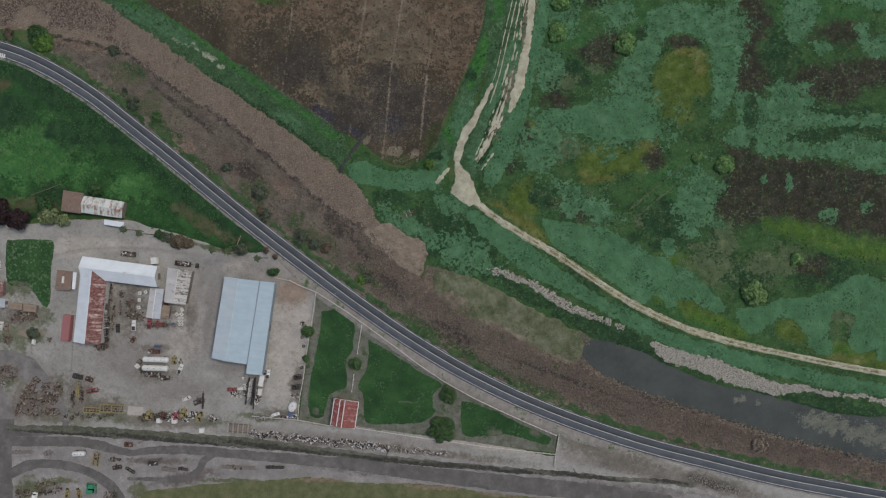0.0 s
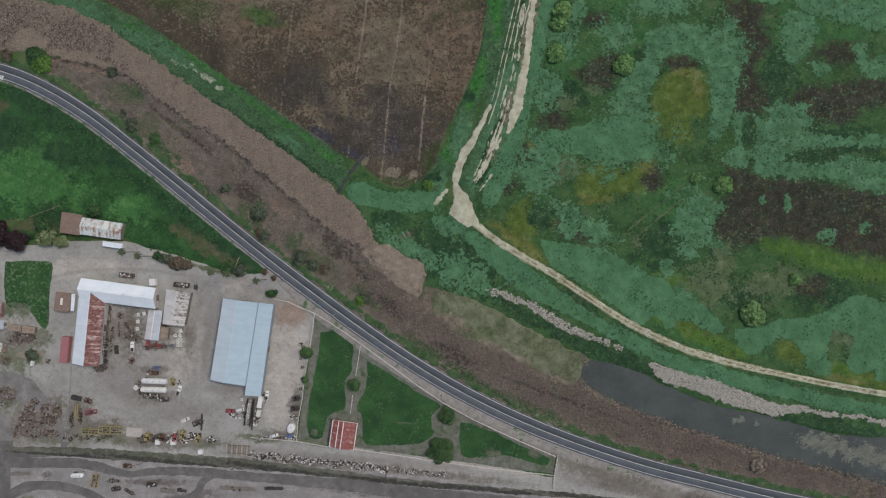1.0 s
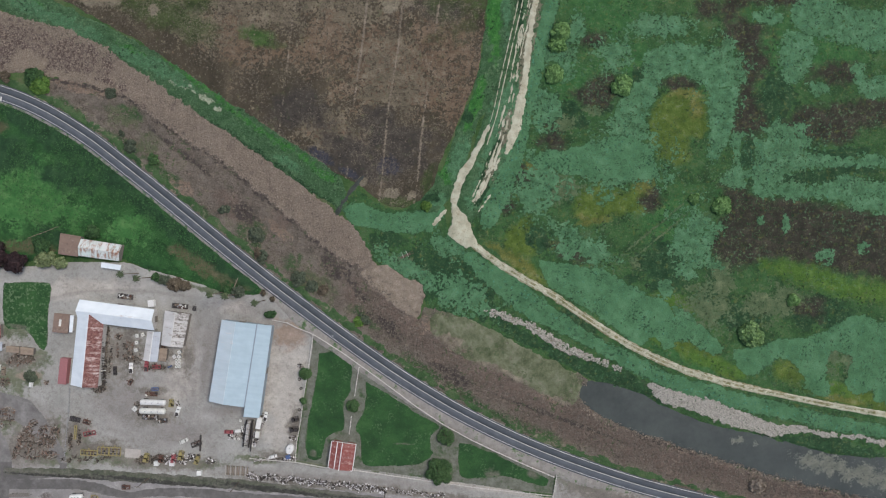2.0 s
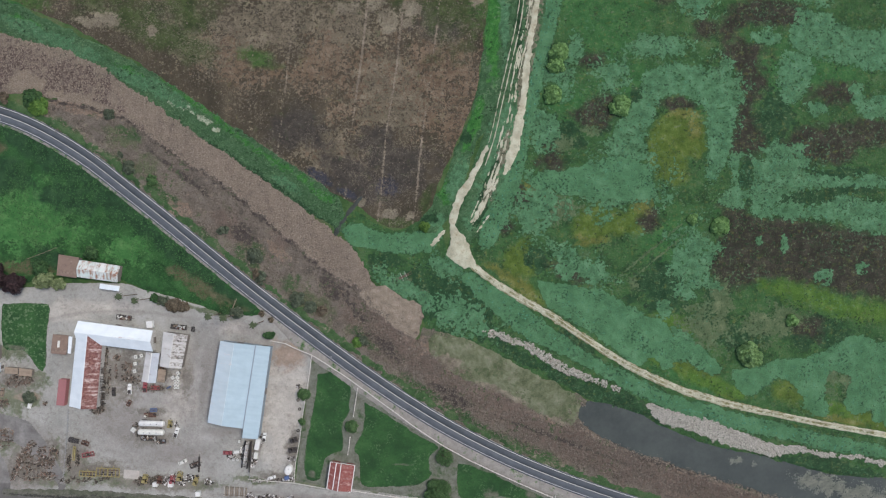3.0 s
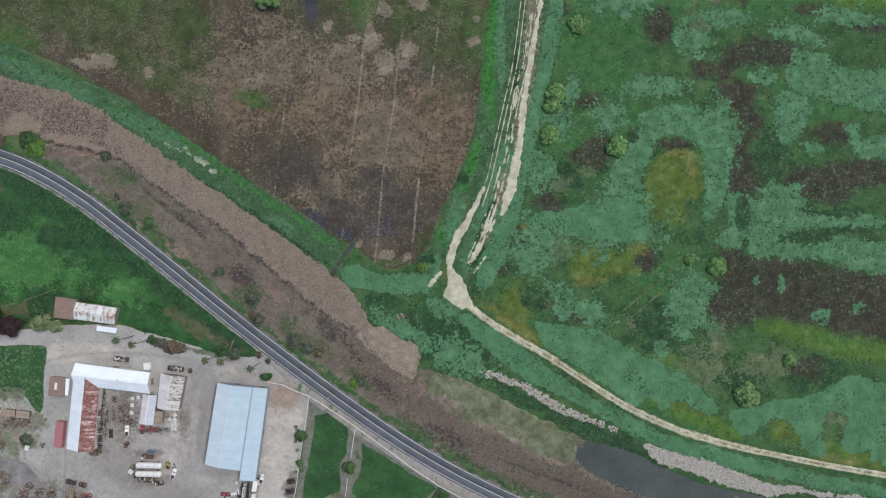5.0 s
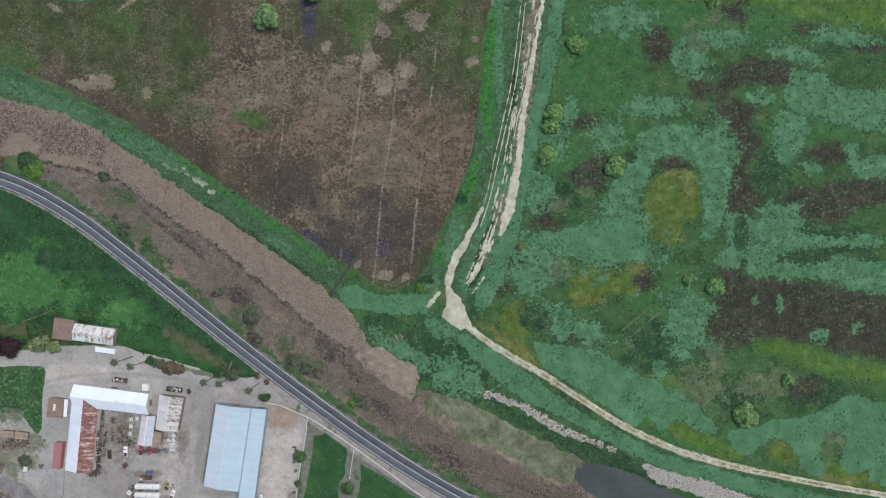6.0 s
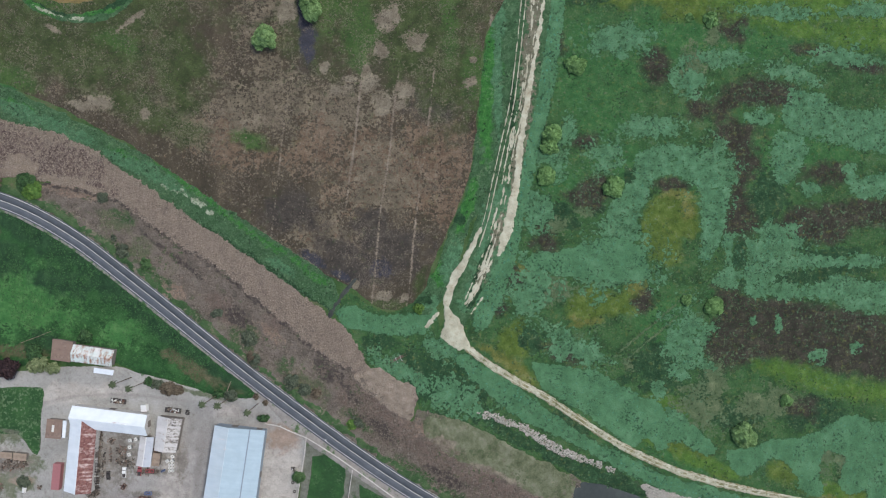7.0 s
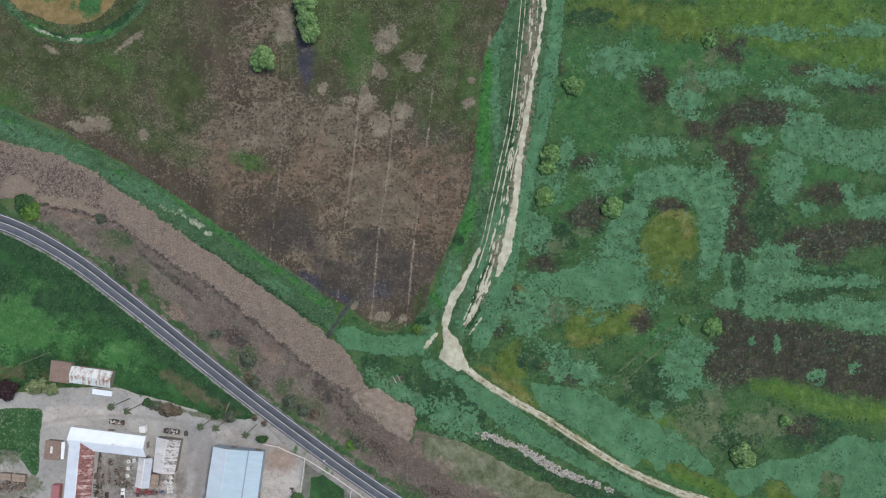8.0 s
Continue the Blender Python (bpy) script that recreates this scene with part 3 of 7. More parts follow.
brush = sheet("brush", BRUSH, mat_brush, 0.28, "tangled strip of brown dry brush along the canal", "brush", {
    "bright": blobs([(225, 180, 34, 10, 35), (300, 232, 40, 9, 38), (460, 338, 22, 22, 30), (440, 325, 16, 12, 0), (370, 300, 40, 7, 40), (528, 388, 18, 14, 0), (660, 495, 30, 8, 40), (640, 470, 18, 12, 0), (880, 655, 40, 8, 25), (960, 690, 60, 9, 22), (760, 580, 50, 9, 34), (825, 620, 40, 8, 30), (240, 125, 24, 10, 30), (180, 88, 14, 6, 0), (130, 115, 30, 10, 30)], 0.5, 14),
    "olive": blobs([(575, 430, 34, 20, 30), (905, 548, 150, 34, 27), (830, 510, 70, 26, 25), (990, 600, 60, 30, 30), (545, 418, 20, 14, 0), (225, 130, 36, 20, 30), (1010, 620, 24, 30, 0), (270, 185, 22, 20, 0)], 0.5, 18),
    "tan": blobs([(130, 66, 40, 12, 15), (160, 85, 40, 8, 10), (500, 330, 30, 12, 35), (1000, 640, 60, 5, 20), (1230, 732, 50, 6, 18), (1280, 748, 40, 5, 20), (1345, 786, 16, 12, 0), (760, 505, 40, 14, 20), (820, 550, 30, 10, 20), (860, 565, 16, 8, 30), (1450, 795, 60, 5, 15), (1540, 815, 26, 20, 0), (330, 260, 20, 18, 0)], 0.6, 11),
    "russet": blobs([(700, 480, 60, 26, 45), (780, 545, 60, 22, 30), (900, 610, 110, 24, 26), (1060, 690, 140, 30, 22), (1250, 760, 140, 28, 16), (1430, 805, 130, 26, 12), (1600, 840, 90, 24, 10), (640, 445, 30, 20, 40), (420, 290, 40, 16, 36), (510, 310, 24, 12, 30)], 0.5, 24),
    "wet": lambda u, v: np.maximum(BRUSH_WET(u, v), np.clip(1.05 - np.abs(REED(u, v) + 3) / 5, 0, 1) * np.clip(0.8 + 0.5 * fbm(u, v, 24, 90), 0, 1) * (u < 650))}, cell=2.2)

ROUGH = area([(762, 478), (830, 490), (900, 522), (980, 563), (1042, 600), (1034, 628), (1010, 646), (940, 612), (870, 578), (800, 546), (766, 510)], 5, 16, 28)
sheet("rough_grass", ROUGH, mat_rough, 0.36, "pale grey-green rough grass by the canal", "grass", {"tan": blobs([(1000, 640, 50, 8, 20), (800, 530, 40, 10, 25), (900, 590, 50, 10, 25)], 0.6, 12)})

# ---- marsh ----
MARSH = area([(1020, -420), (1004, -290), (986, -180), (970, -90), (952, 0), (935, 80), (905, 180), (880, 240), (840, 290), (835, 320), (800, 330), (790, 270), (770, 268), (720, 296), (680, 288), (640, 262), (610, 285), (625, 320), (655, 370), (680, 395), (740, 425), (760, 460), (770, 478), (830, 488), (920, 535), (1000, 570), (1060, 600), (1120, 620), (1200, 655), (1300, 690), (1420, 720), (1520, 735), (1760, 760), (1760, 300), (1760, -420)], 2.5, 12, 25)
# smooth mats of duckweed
DUCKWEED = together(
    soft(strip([(1030, -420, 13), (1016, -290, 13), (1002, -180, 14), (982, -70, 15), (964, 0, 14), (952, 60, 14), (936, 120, 15), (922, 180, 17), (905, 240, 17), (884, 285, 20), (868, 318, 12)], 2.5, 12, 71), 6),
    soft(strip([(840, 382, 12), (890, 422, 20), (940, 462, 22), (985, 490, 16), (1050, 528, 10), (1120, 566, 14), (1200, 604, 13), (1300, 632, 14), (1400, 657, 13), (1480, 675, 13), (1560, 690, 12), (1700, 700, 12)], 3, 12, 73), 6),
    together(patches([[(962, 388), (1000, 392), (1050, 398), (1095, 415), (1140, 440), (1180, 458), (1205, 485), (1250, 505), (1285, 540), (1265, 552), (1215, 530), (1190, 545), (1160, 520), (1140, 540), (1110, 520), (1060, 480), (1010, 450), (972, 420)], [(1305, 545), (1350, 540), (1390, 528), (1450, 520), (1500, 495), (1535, 485), (1568, 500), (1660, 490), (1660, 640), (1560, 640), (1550, 620), (1520, 625), (1505, 600), (1515, 560), (1480, 550), (1470, 580), (1475, 615), (1455, 630), (1430, 610), (1430, 590), (1390, 560), (1340, 590), (1310, 575)]], 6, 4, 14, 301),
             patches([[(612, 292), (640, 284), (690, 300), (740, 304), (770, 284), (800, 280), (790, 310), (765, 335), (700, 334), (650, 326), (624, 316)], [(945, 200), (1000, 192), (1060, 180), (1100, 168), (1140, 172), (1165, 200), (1168, 238), (1120, 245), (1060, 240), (1010, 238), (980, 222), (955, 224)]], 6, 4, 14, 301)))
# speckled mats, broken by plants
SPECKLED = together(together(patches([[(1092, 122), (1112, 96), (1150, 62), (1142, 40), (1162, 14), (1210, 4), (1262, 10), (1302, 18), (1316, 60), (1312, 112), (1302, 165), (1272, 218), (1260, 190), (1264, 112), (1250, 72), (1204, 56), (1186, 62), (1172, 86), (1154, 132), (1150, 172), (1112, 172)], [(1303, 165), (1330, 160), (1355, 170), (1385, 155), (1410, 170), (1432, 165), (1446, 185), (1422, 200), (1465, 198), (1482, 215), (1442, 227), (1402, 237), (1372, 274), (1350, 270), (1330, 256), (1298, 255), (1284, 240), (1310, 215), (1305, 190)]], 9, 5, 14, 320),
             patches([[(1370, 273), (1400, 246), (1450, 258), (1486, 248), (1512, 236), (1568, 248), (1660, 240), (1660, 300), (1568, 305), (1530, 298), (1500, 286), (1460, 276), (1420, 277)]], 9, 5, 14, 320)),
             patches([[(1384, 42), (1394, 0), (1404, -22), (1440, -12), (1452, 18), (1432, 60), (1402, 74)], [(1515, 46), (1540, 40), (1546, 66), (1568, 58), (1640, 58), (1640, 100), (1568, 98), (1532, 90)], [(1425, -95), (1465, -85), (1505, -68), (1525, -57), (1660, -52), (1660, 24), (1560, 16), (1500, 0), (1440, -14), (1412, -34)], [(1236, 308), (1266, 310), (1272, 350), (1262, 370), (1290, 402), (1250, 402), (1215, 386), (1214, 360), (1250, 348)]], 9, 5, 14, 320))
FLECKS = blobs([(1460, 82, 20, 11, 0), (1368, -44, 24, 13, 0), (1245, -108, 36, 26, 8), (1220, 408, 18, 12, 0), (1030, -22, 13, 28, 0), (1184, 436, 14, 18, 0), (952, 278, 24, 20, 30), (970, 115, 26, 40, -20), (1216, 488, 24, 12, 30), (1470, 212, 60, 9, 4), (1545, 212, 40, 12, 0), (1536, 366, 12, 12, 0), (1470, 380, 14, 14, 0), (1355, 318, 7, 8, 0), (1398, 322, 6, 18, 0)], 0.6, 16, 18)
THIN_FILM = thinned(blobs([(1120, -183, 64, 26, 0), (1430, -120, 50, 18, 10), (1045, 365, 56, 26, 20), (1010, 340, 30, 18, 0), (960, 260, 40, 60, 0), (1100, 210, 80, 60, 0), (1290, 60, 40, 60, 0), (830, 450, 60, 30, 30), (730, 400, 70, 22, 30), (800, 360, 40, 20, 30), (1520, -150, 70, 16, 4), (1400, -230, 70, 14, 4), (1560, -235, 60, 14, 0), (1000, 30, 30, 40, 0), (1090, 20, 30, 30, 0), (1180, -30, 60, 20, 0), (1400, 180, 50, 40, 0), (1240, 340, 40, 60, 0), (1300, -150, 60, 16, 0)], 0.6, 22, 19), 0.86)
ALGAE = (SPECKLED, FLECKS, THIN_FILM)
HOLES = together(patches([[(1000, 105), (1020, 104), (1046, 134), (1050, 156), (1024, 150), (1005, 136)], [(1322, 172), (1338, 168), (1346, 195), (1338, 224), (1322, 226), (1318, 200)]], 5, 2, 8, 340), blobs([(1082, 120, 16, 9, -35), (1335, 250, 8, 8, 0)], 0.4, 10))
PASTEL = patches([[(1165, 115), (1190, 86), (1230, 84), (1256, 105), (1262, 150), (1250, 168), (1228, 172), (1226, 215), (1200, 216), (1180, 206), (1163, 190), (1158, 150)],
                  [(1016, 292), (1045, 255), (1090, 250), (1112, 272), (1148, 245), (1166, 275), (1150, 302), (1100, 306), (1070, 322), (1040, 322)],
                  [(898, 345), (940, 310), (962, 330), (966, 372), (930, 377), (900, 365)]], 9, 4, 14, 350)
MUD = together(together(patches([[(1392, 148), (1420, 122), (1470, 112), (1530, 104), (1640, 106), (1640, 152), (1540, 152), (1520, 176), (1480, 182), (1400, 166)], [(1285, 255), (1320, 258), (1360, 276), (1400, 276), (1440, 282), (1500, 292), (1568, 306), (1660, 312), (1660, 424), (1568, 426), (1540, 416), (1500, 410), (1440, 396), (1390, 386), (1340, 392), (1300, 404), (1270, 376), (1264, 346), (1284, 312), (1292, 285)], [(1312, -10), (1345, -24), (1352, 10), (1352, 60), (1346, 100), (1372, 150), (1350, 166), (1306, 162), (1308, 122), (1320, 80), (1318, 30)]], 12, 4, 14, 360),
             patches([[(1015, 86), (1040, 80), (1060, 60), (1094, 58), (1098, 95), (1080, 122), (1050, 118), (1030, 106)], [(1306, -105), (1370, -114), (1445, -88), (1424, -60), (1340, -66), (1296, -30), (1284, -60)], [(1156, -142), (1176, -170), (1200, -164), (1214, -124), (1190, -104), (1170, -108)]], 12, 4, 14, 360)),
               blobs([(1490, 58, 46, 20, 0), (1261, -62, 24, 18, 0), (1548, -132, 52, 9, 8), (1061, -6, 22, 14, 0), (1470, -160, 44, 10, 8), (1208, 74, 34, 12, 0), (930, 235, 24, 22, 0), (1160, 280, 16, 22, 0), (985, 165, 24, 26, 0), (1010, 370, 40, 12, 30), (1010, -180, 14, 22, 0), (1340, 30, 30, 40, 0), (1440, 470, 26, 20, 0), (1330, -10, 40, 30, 0), (1320, -220, 30, 40, 0), (1560, -260, 60, 14, 0), (900, 290, 20, 14, 0)], 0.55, 20, 16))
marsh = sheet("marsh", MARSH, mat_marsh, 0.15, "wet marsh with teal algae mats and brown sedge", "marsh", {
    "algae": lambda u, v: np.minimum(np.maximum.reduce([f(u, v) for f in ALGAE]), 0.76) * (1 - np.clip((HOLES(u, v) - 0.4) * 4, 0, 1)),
    "duckweed": DUCKWEED,
    "bright": blobs([(1040, 60, 60, 50, 0), (1120, 40, 60, 40, 0), (1050, -120, 60, 90, 0), (1090, -60, 60, 50, 0), (1300, -180, 160, 40, 6), (1180, -200, 60, 40, 0), (1250, 60, 60, 40, 0), (1200, 330, 60, 50, 30), (1380, 20, 60, 60, 0), (1100, 470, 80, 30, 30), (1230, 560, 90, 14, 22), (860, 400, 40, 20, 0), (1300, 280, 20, 30, 0), (1480, 20, 60, 30, 0), (1120, -130, 70, 40, 0), (1240, -160, 20, 40, 0)], 0.5, 40, 13),
    "olive": together(PASTEL, blobs([(940, 400, 50, 14, 42), (1220, 545, 80, 14, 22), (1170, 515, 30, 16, 30), (1500, 625, 80, 16, 12), (1560, 640, 60, 12, 10), (1290, 580, 30, 12, 20), (1400, 585, 30, 18, 0), (1240, -250, 90, 26, 5), (1110, -270, 80, 26, 0), (1480, -30, 30, 10, 0)], 0.45, 24, 14)),
    "ochre": blobs([(900, 375, 34, 9, 38), (940, 402, 30, 10, 42), (1225, 92, 30, 8, 0), (1240, 120, 10, 20, 0), (1062, 318, 30, 6, -10), (1040, 312, 12, 6, 30), (1490, 632, 40, 5, 12), (960, 228, 24, 10, 20), (1148, 255, 14, 12, 0)], 0.6, 12, 21),
    "dark": together(HOLES, together(blobs([(1380, 100, 46, 54, 0), (1440, 242, 70, 12, 0), (1520, 226, 50, 10, 0), (690, 350, 28, 20, 0), (800, 420, 90, 50, 35), (740, 400, 40, 20, 20), (860, 425, 40, 24, 40), (930, 518, 76, 12, 29), (1010, 560, 60, 14, 28), (1085, 596, 70, 22, 20), (1150, 622, 40, 14, 25), (1470, 716, 100, 13, 9), (1180, 400, 50, 44, 20)], 0.5, 22, 15),
             blobs([(1330, 480, 44, 26, 0), (1450, 480, 60, 26, 0), (1030, 498, 44, 14, 34), (850, 290, 8, 30, -20), (1500, 200, 60, 14, 0), (960, 345, 20, 30, 0), (1300, 330, 24, 30, 0), (1070, -262, 44, 14, 0), (1500, -215, 50, 14, 0), (1270, 440, 30, 40, 0), (1000, 14, 12, 16, 0), (1140, 60, 12, 20, 0), (985, 130, 26, 30, 0)], 0.5, 22, 15))),
    "lime": together(soft(strip([(1360, 396, 6), (1410, 405, 16), (1470, 426, 19), (1530, 440, 18), (1640, 452, 22)], 4, 16, 370), 14), blobs([(1200, 468, 30, 24, 0), (1275, 570, 60, 12, 20), (1450, -255, 190, 40, 4), (1560, -190, 90, 26, 0), (1440, -200, 80, 16, 8), (1180, 520, 26, 22, 0), (1480, 615, 40, 14, 10)], 0.5, 30, 20)),
    "mud": MUD,
    "tan": blobs([(757, 408, 8, 9, 20), (730, 388, 10, 4, -30), (1130, 390, 14, 8, 40), (1250, -140, 20, 36, 0), (1255, 470, 44, 30, 20), (1370, 465, 50, 24, -10), (1168, 328, 75, 2.0, -40), (1182, 340, 60, 1.6, -40), (1290, -200, 12, 30, 0), (1005, 145, 18, 12, 0), (1415, 455, 18, 10, 0), (1500, 560, 30, 30, 0), (1400, 450, 30, 14, 0), (1000, 265, 40, 20, 0), (1285, 425, 20, 40, 0), (1060, 122, 16, 8, 0)], 0.7, 14, 17)})

SCUM = blobs([(1312, 706, 10, 10, 0), (1345, 712, 6, 5, 0), (1470, 750, 60, 18, 12), (1530, 766, 60, 22, 12), (1600, 784, 60, 24, 10), (1440, 742, 24, 10, 0), (1475, 740, 14, 8, 0)], 0.6, 12)
water = sheet("water", POND, mat_water, 0.02, "still grey canal water with floating scum", "water", {
    "algae": lambda u, v: 1.3 * SCUM(u, v) - 0.45}, level=-0.28, edge=8)

# ---- sand track and its ruts on the levee ----
SIDE = strip([(950, -420, 12), (942, -292, 12), (926, -235, 20), (912, -180, 28), (900, -92, 26), (888, 0, 24), (866, 80, 18), (835, 150, 16), (812, 215, 18), (790, 262, 20), (770, 285, 20)], 3, 14, 26)
levee_side = sheet("levee_side", SIDE, mat_bank, 0.22, "green grassy levee flank beside the field", "bank", {
    "bright": blobs([(885, -60, 14, 90, 0), (850, 110, 10, 50, 20), (800, 230, 14, 24, 30), (896, -150, 18, 70, 0)], 0.4, 16), "tan": none, "dark": blobs([(835, 130, 12, 12, 0), (770, 275, 14, 8, 0)], 0.4, 10),
    "algae": blobs([(905, -250, 14, 80, 0), (820, 205, 14, 40, 25), (780, 280, 16, 12, 0), (905, -120, 8, 120, 0)], 0.4, 16)})
CROWN = strip([(989, -420, 30), (977, -290, 30), (963, -180, 28), (947, -70, 26), (930, 0, 26), (913, 80, 29), (892, 150, 32), (868, 215, 30), (845, 265, 24), (828, 310, 20), (815, 340, 14)], 2, 10, 27)
levee_top = sheet("levee_top", CROWN, mat_bank, 0.26, "grassy top of the levee between sandy wheel ruts", "bank", {
    "bright": none, "tan": none, "soil": lambda u, v: 0.85 * blobs([(938, 20, 8, 110, 8), (962, -150, 14, 190, 5), (872, 235, 9, 44, 24), (904, 150, 8, 40, 16)], 0.7, 7)(u, v), "dark": blobs([(880, 200, 6, 60, 25), (860, 270, 10, 24, 20), (930, -40, 4, 90, 0)], 0.5, 10), "algae": blobs([(905, 150, 30, 90, 20), (860, 260, 20, 40, 25)], 0.5, 12)})


def rut(name, pts, wild, label, patchy=0.0, seed=81):
    core = strip(pts, wild, 7, seed)
    if patchy:
        broken = lambda u, v: core(u, v) - patchy * np.clip(0.25 + fbm(u, v, 16, seed + 3), 0, 2)
        broken.box = core.box
    else:
        broken = core
    return sheet(name, broken, mat_sand, 0.32, label, "track", {"brown": lambda u, v: np.clip(0.28 + 0.25 * fbm(u, v, 10, seed + 5), 0, 1), "green": lambda u, v: np.clip(0.4 - core(u, v) / 5, 0, 1)}, cell=1.3, edge=1.5)


NORTH = np.array([(967, -420), (959, -330), (955, -290), (946, -200), (935, -110), (927, -60), (913, 0), (899, 60), (883, 130), (866, 182)], float)
for off, wd in ((-4.0, 2.0), (3.5, 2.2)):
    rut("wheel_rut", [(u + off, v, wd) for u, v in NORTH], 0.8, "narrow pale sandy wheel rut", seed=81)
rut("sand_track", [(872, 150, 4), (862, 172, 4.5), (851, 194, 5), (840, 214, 6.5), (826, 236, 9), (816, 262, 7), (812, 284, 6.5), (814, 300, 7), (818, 312, 10), (824, 326, 14), (836, 346, 12), (850, 361, 6), (868, 374, 5)], 2.2, "pale sandy farm track on the levee")
JUNCTION = area([(797, 341), (805, 325), (810, 303), (822, 298), (832, 306), (841, 326), (847, 346), (852, 358), (842, 363), (829, 364), (814, 355)], 2.0, 7, 82)
sheet("track_junction", JUNCTION, mat_sand, 0.31, "bare pale sand where the farm tracks meet", "track", {"brown": lambda u, v: np.clip(0.25 + 0.3 * fbm(u, v, 9, 83), 0, 1), "green": lambda u, v: np.clip(0.38 - JUNCTION(u, v) / 7, 0, 1)}, cell=1.3, edge=1.5)
SOUTH_TRACK = [(850, 363), (905, 402), (980, 446), (1050, 492), (1120, 536), (1210, 578), (1310, 608), (1420, 632), (1500, 648), (1600, 665), (1720, 685)]
SHARE = strip([(u, v, 7.5 if u < 1350 else 6) for u, v in SOUTH_TRACK], 1.5, 9, 84)
sheet("track_edge", SHARE, mat_trackside, 0.29, "dry tan grass along the sandy track", "track", {"sand": lambda u, v: np.clip(0.48 + 0.35 * fbm(u, v, 10, 85), 0, 1)}, cell=1.8, edge=2)
sp = curve(SOUTH_TRACK, 4)
dd = np.gradient(sp, axis=0)
nn = np.stack([-dd[:, 1], dd[:, 0]], 1) / np.hypot(dd[:, 0], dd[:, 1])[:, None]
for off, wd in ((-3.0, 2.8), (3.2, 2.7)):
    rut("wheel_rut", [(p[0], p[1], wd) for p in sp + nn * off], 0.7, "pale sandy wheel rut of the levee track", seed=86)
rut("broad_rut", [(1010, -420, 4), (1000, -330, 4.5), (992, -290, 5), (985, -240, 4), (977, -190, 5), (968, -140, 4), (959, -90, 6), (951, -40, 5.5), (943, 6, 7.5), (940, 40, 6.5), (932, 90, 8), (920, 150, 10), (911, 178, 8), (904, 197, 4)], 2.6, "broad pale sandy wheel rut", seed=91)
MIDDLE = [(978, -420), (968, -290), (958, -180), (943, -70), (926, 0), (911, 90), (893, 160), (876, 210), (858, 255), (843, 285)]
for off, wd, seed in ((-5, 2.6, 101), (1, 2.6, 104), (8, 3.2, 107)):
    rut("worn_sand", [(u + off * (0.5 + 0.5 * min(1, max(0, v) / 150)), v, wd) for u, v in MIDDLE], 1.6, "broken streaks of pale sand on the levee", patchy=3.4, seed=seed)
rut("worn_sand", [(990, -420, 2), (981, -290, 2.5), (968, -180, 2.5), (952, -70, 3), (934, 0, 3), (922, 70, 3)], 1.5, "broken line of pale sand on the levee", patchy=2.5, seed=121)
for path, seed in (([(886, 196, 2), (874, 222, 5), (864, 246, 6), (852, 276, 4), (846, 290, 2)], 131), ([(893, 204, 2), (884, 224, 4), (876, 244, 2)], 134), ([(876, 270, 1), (866, 284, 2.5), (852, 302, 1.5)], 137)):
    rut("worn_sand", path, 2.6, "broken patches of dull sand on the levee", patchy=4.5, seed=seed)
rut("side_sand", [(803, 292, 3), (793, 302, 5), (782, 314, 5), (776, 322, 3)], 2.5, "small patch of bare pale sand", patchy=3.0, seed=111)

# ---- old loop ditch at the north-west ----
LOOP = strip([(300, -330, 9), (285, -300, 9), (255, -265, 11), (210, -235, 12), (150, -228, 9), (95, -245, 8), (40, -290, 8), (10, -330, 8)], 3, 12, 87)
sheet("loop_ditch", LOOP, mat_bank, 0.25, "curved ditch full of green plants", "ditch", {"bright": blobs([(200, -240, 40, 8, -10), (100, -245, 30, 8, 30)], 0.5, 10), "tan": blobs([(225, -262, 24, 5, -30), (160, -226, 16, 3, 0), (110, -240, 30, 3, 20)], 0.6, 8), "dark": blobs([(240, -262, 50, 8, -35), (110, -248, 40, 6, 25)], 0.6, 12), "algae": none})
DRY = area([(20, -330), (60, -282), (110, -258), (160, -250), (200, -262), (230, -290), (240, -330), (150, -345)], 4, 16, 88)
sheet("dry_bed", DRY, mat_drybed, 0.18, "patch of ochre dry grass in the ditch loop", "ground", {"green": blobs([(190, -300, 26, 34, 10), (110, -310, 24, 14, 0)], 0.4, 12)})

# ---- south-west of the road: meadow, yard, lawns, lots ----
MEADOW = area([(-200, 70), (-60, 90), (20, 108), (90, 140), (165, 186), (235, 242), (310, 302), (400, 376), (475, 436), (455, 446), (400, 442), (340, 420), (270, 402), (225, 384), (150, 380), (95, 372), (60, 388), (-20, 396), (-200, 400)], 2, 12, 31)
meadow = sheet("meadow", MEADOW, mat_meadow, 0.12, "lush green meadow beside the road", "meadow", {
    "brown": blobs([(370, 395, 50, 14, 38), (330, 372, 24, 12, 30), (430, 425, 26, 8, 30), (10, 150, 12, 14, 0), (60, 360, 50, 12, 0)], 0.5, 16),
    "pale": blobs([(60, 260, 70, 40, 0), (90, 300, 70, 30, 0), (240, 330, 40, 20, 0), (20, 290, 40, 40, 0)], 0.8, 20),
    "dark": together(soft(strip([(20, 128, 14), (90, 160, 18), (165, 208, 20), (235, 262, 18), (310, 322, 16), (400, 396, 12), (450, 430, 8)], 6, 16, 19), 24), blobs([(120, 175, 120, 12, 32), (300, 320, 120, 10, 38), (440, 408, 24, 12, 30), (20, 200, 50, 30, 0), (95, 345, 30, 18, 0), (60, 130, 60, 12, 15), (130, 240, 50, 24, 20)], 0.4, 24))})
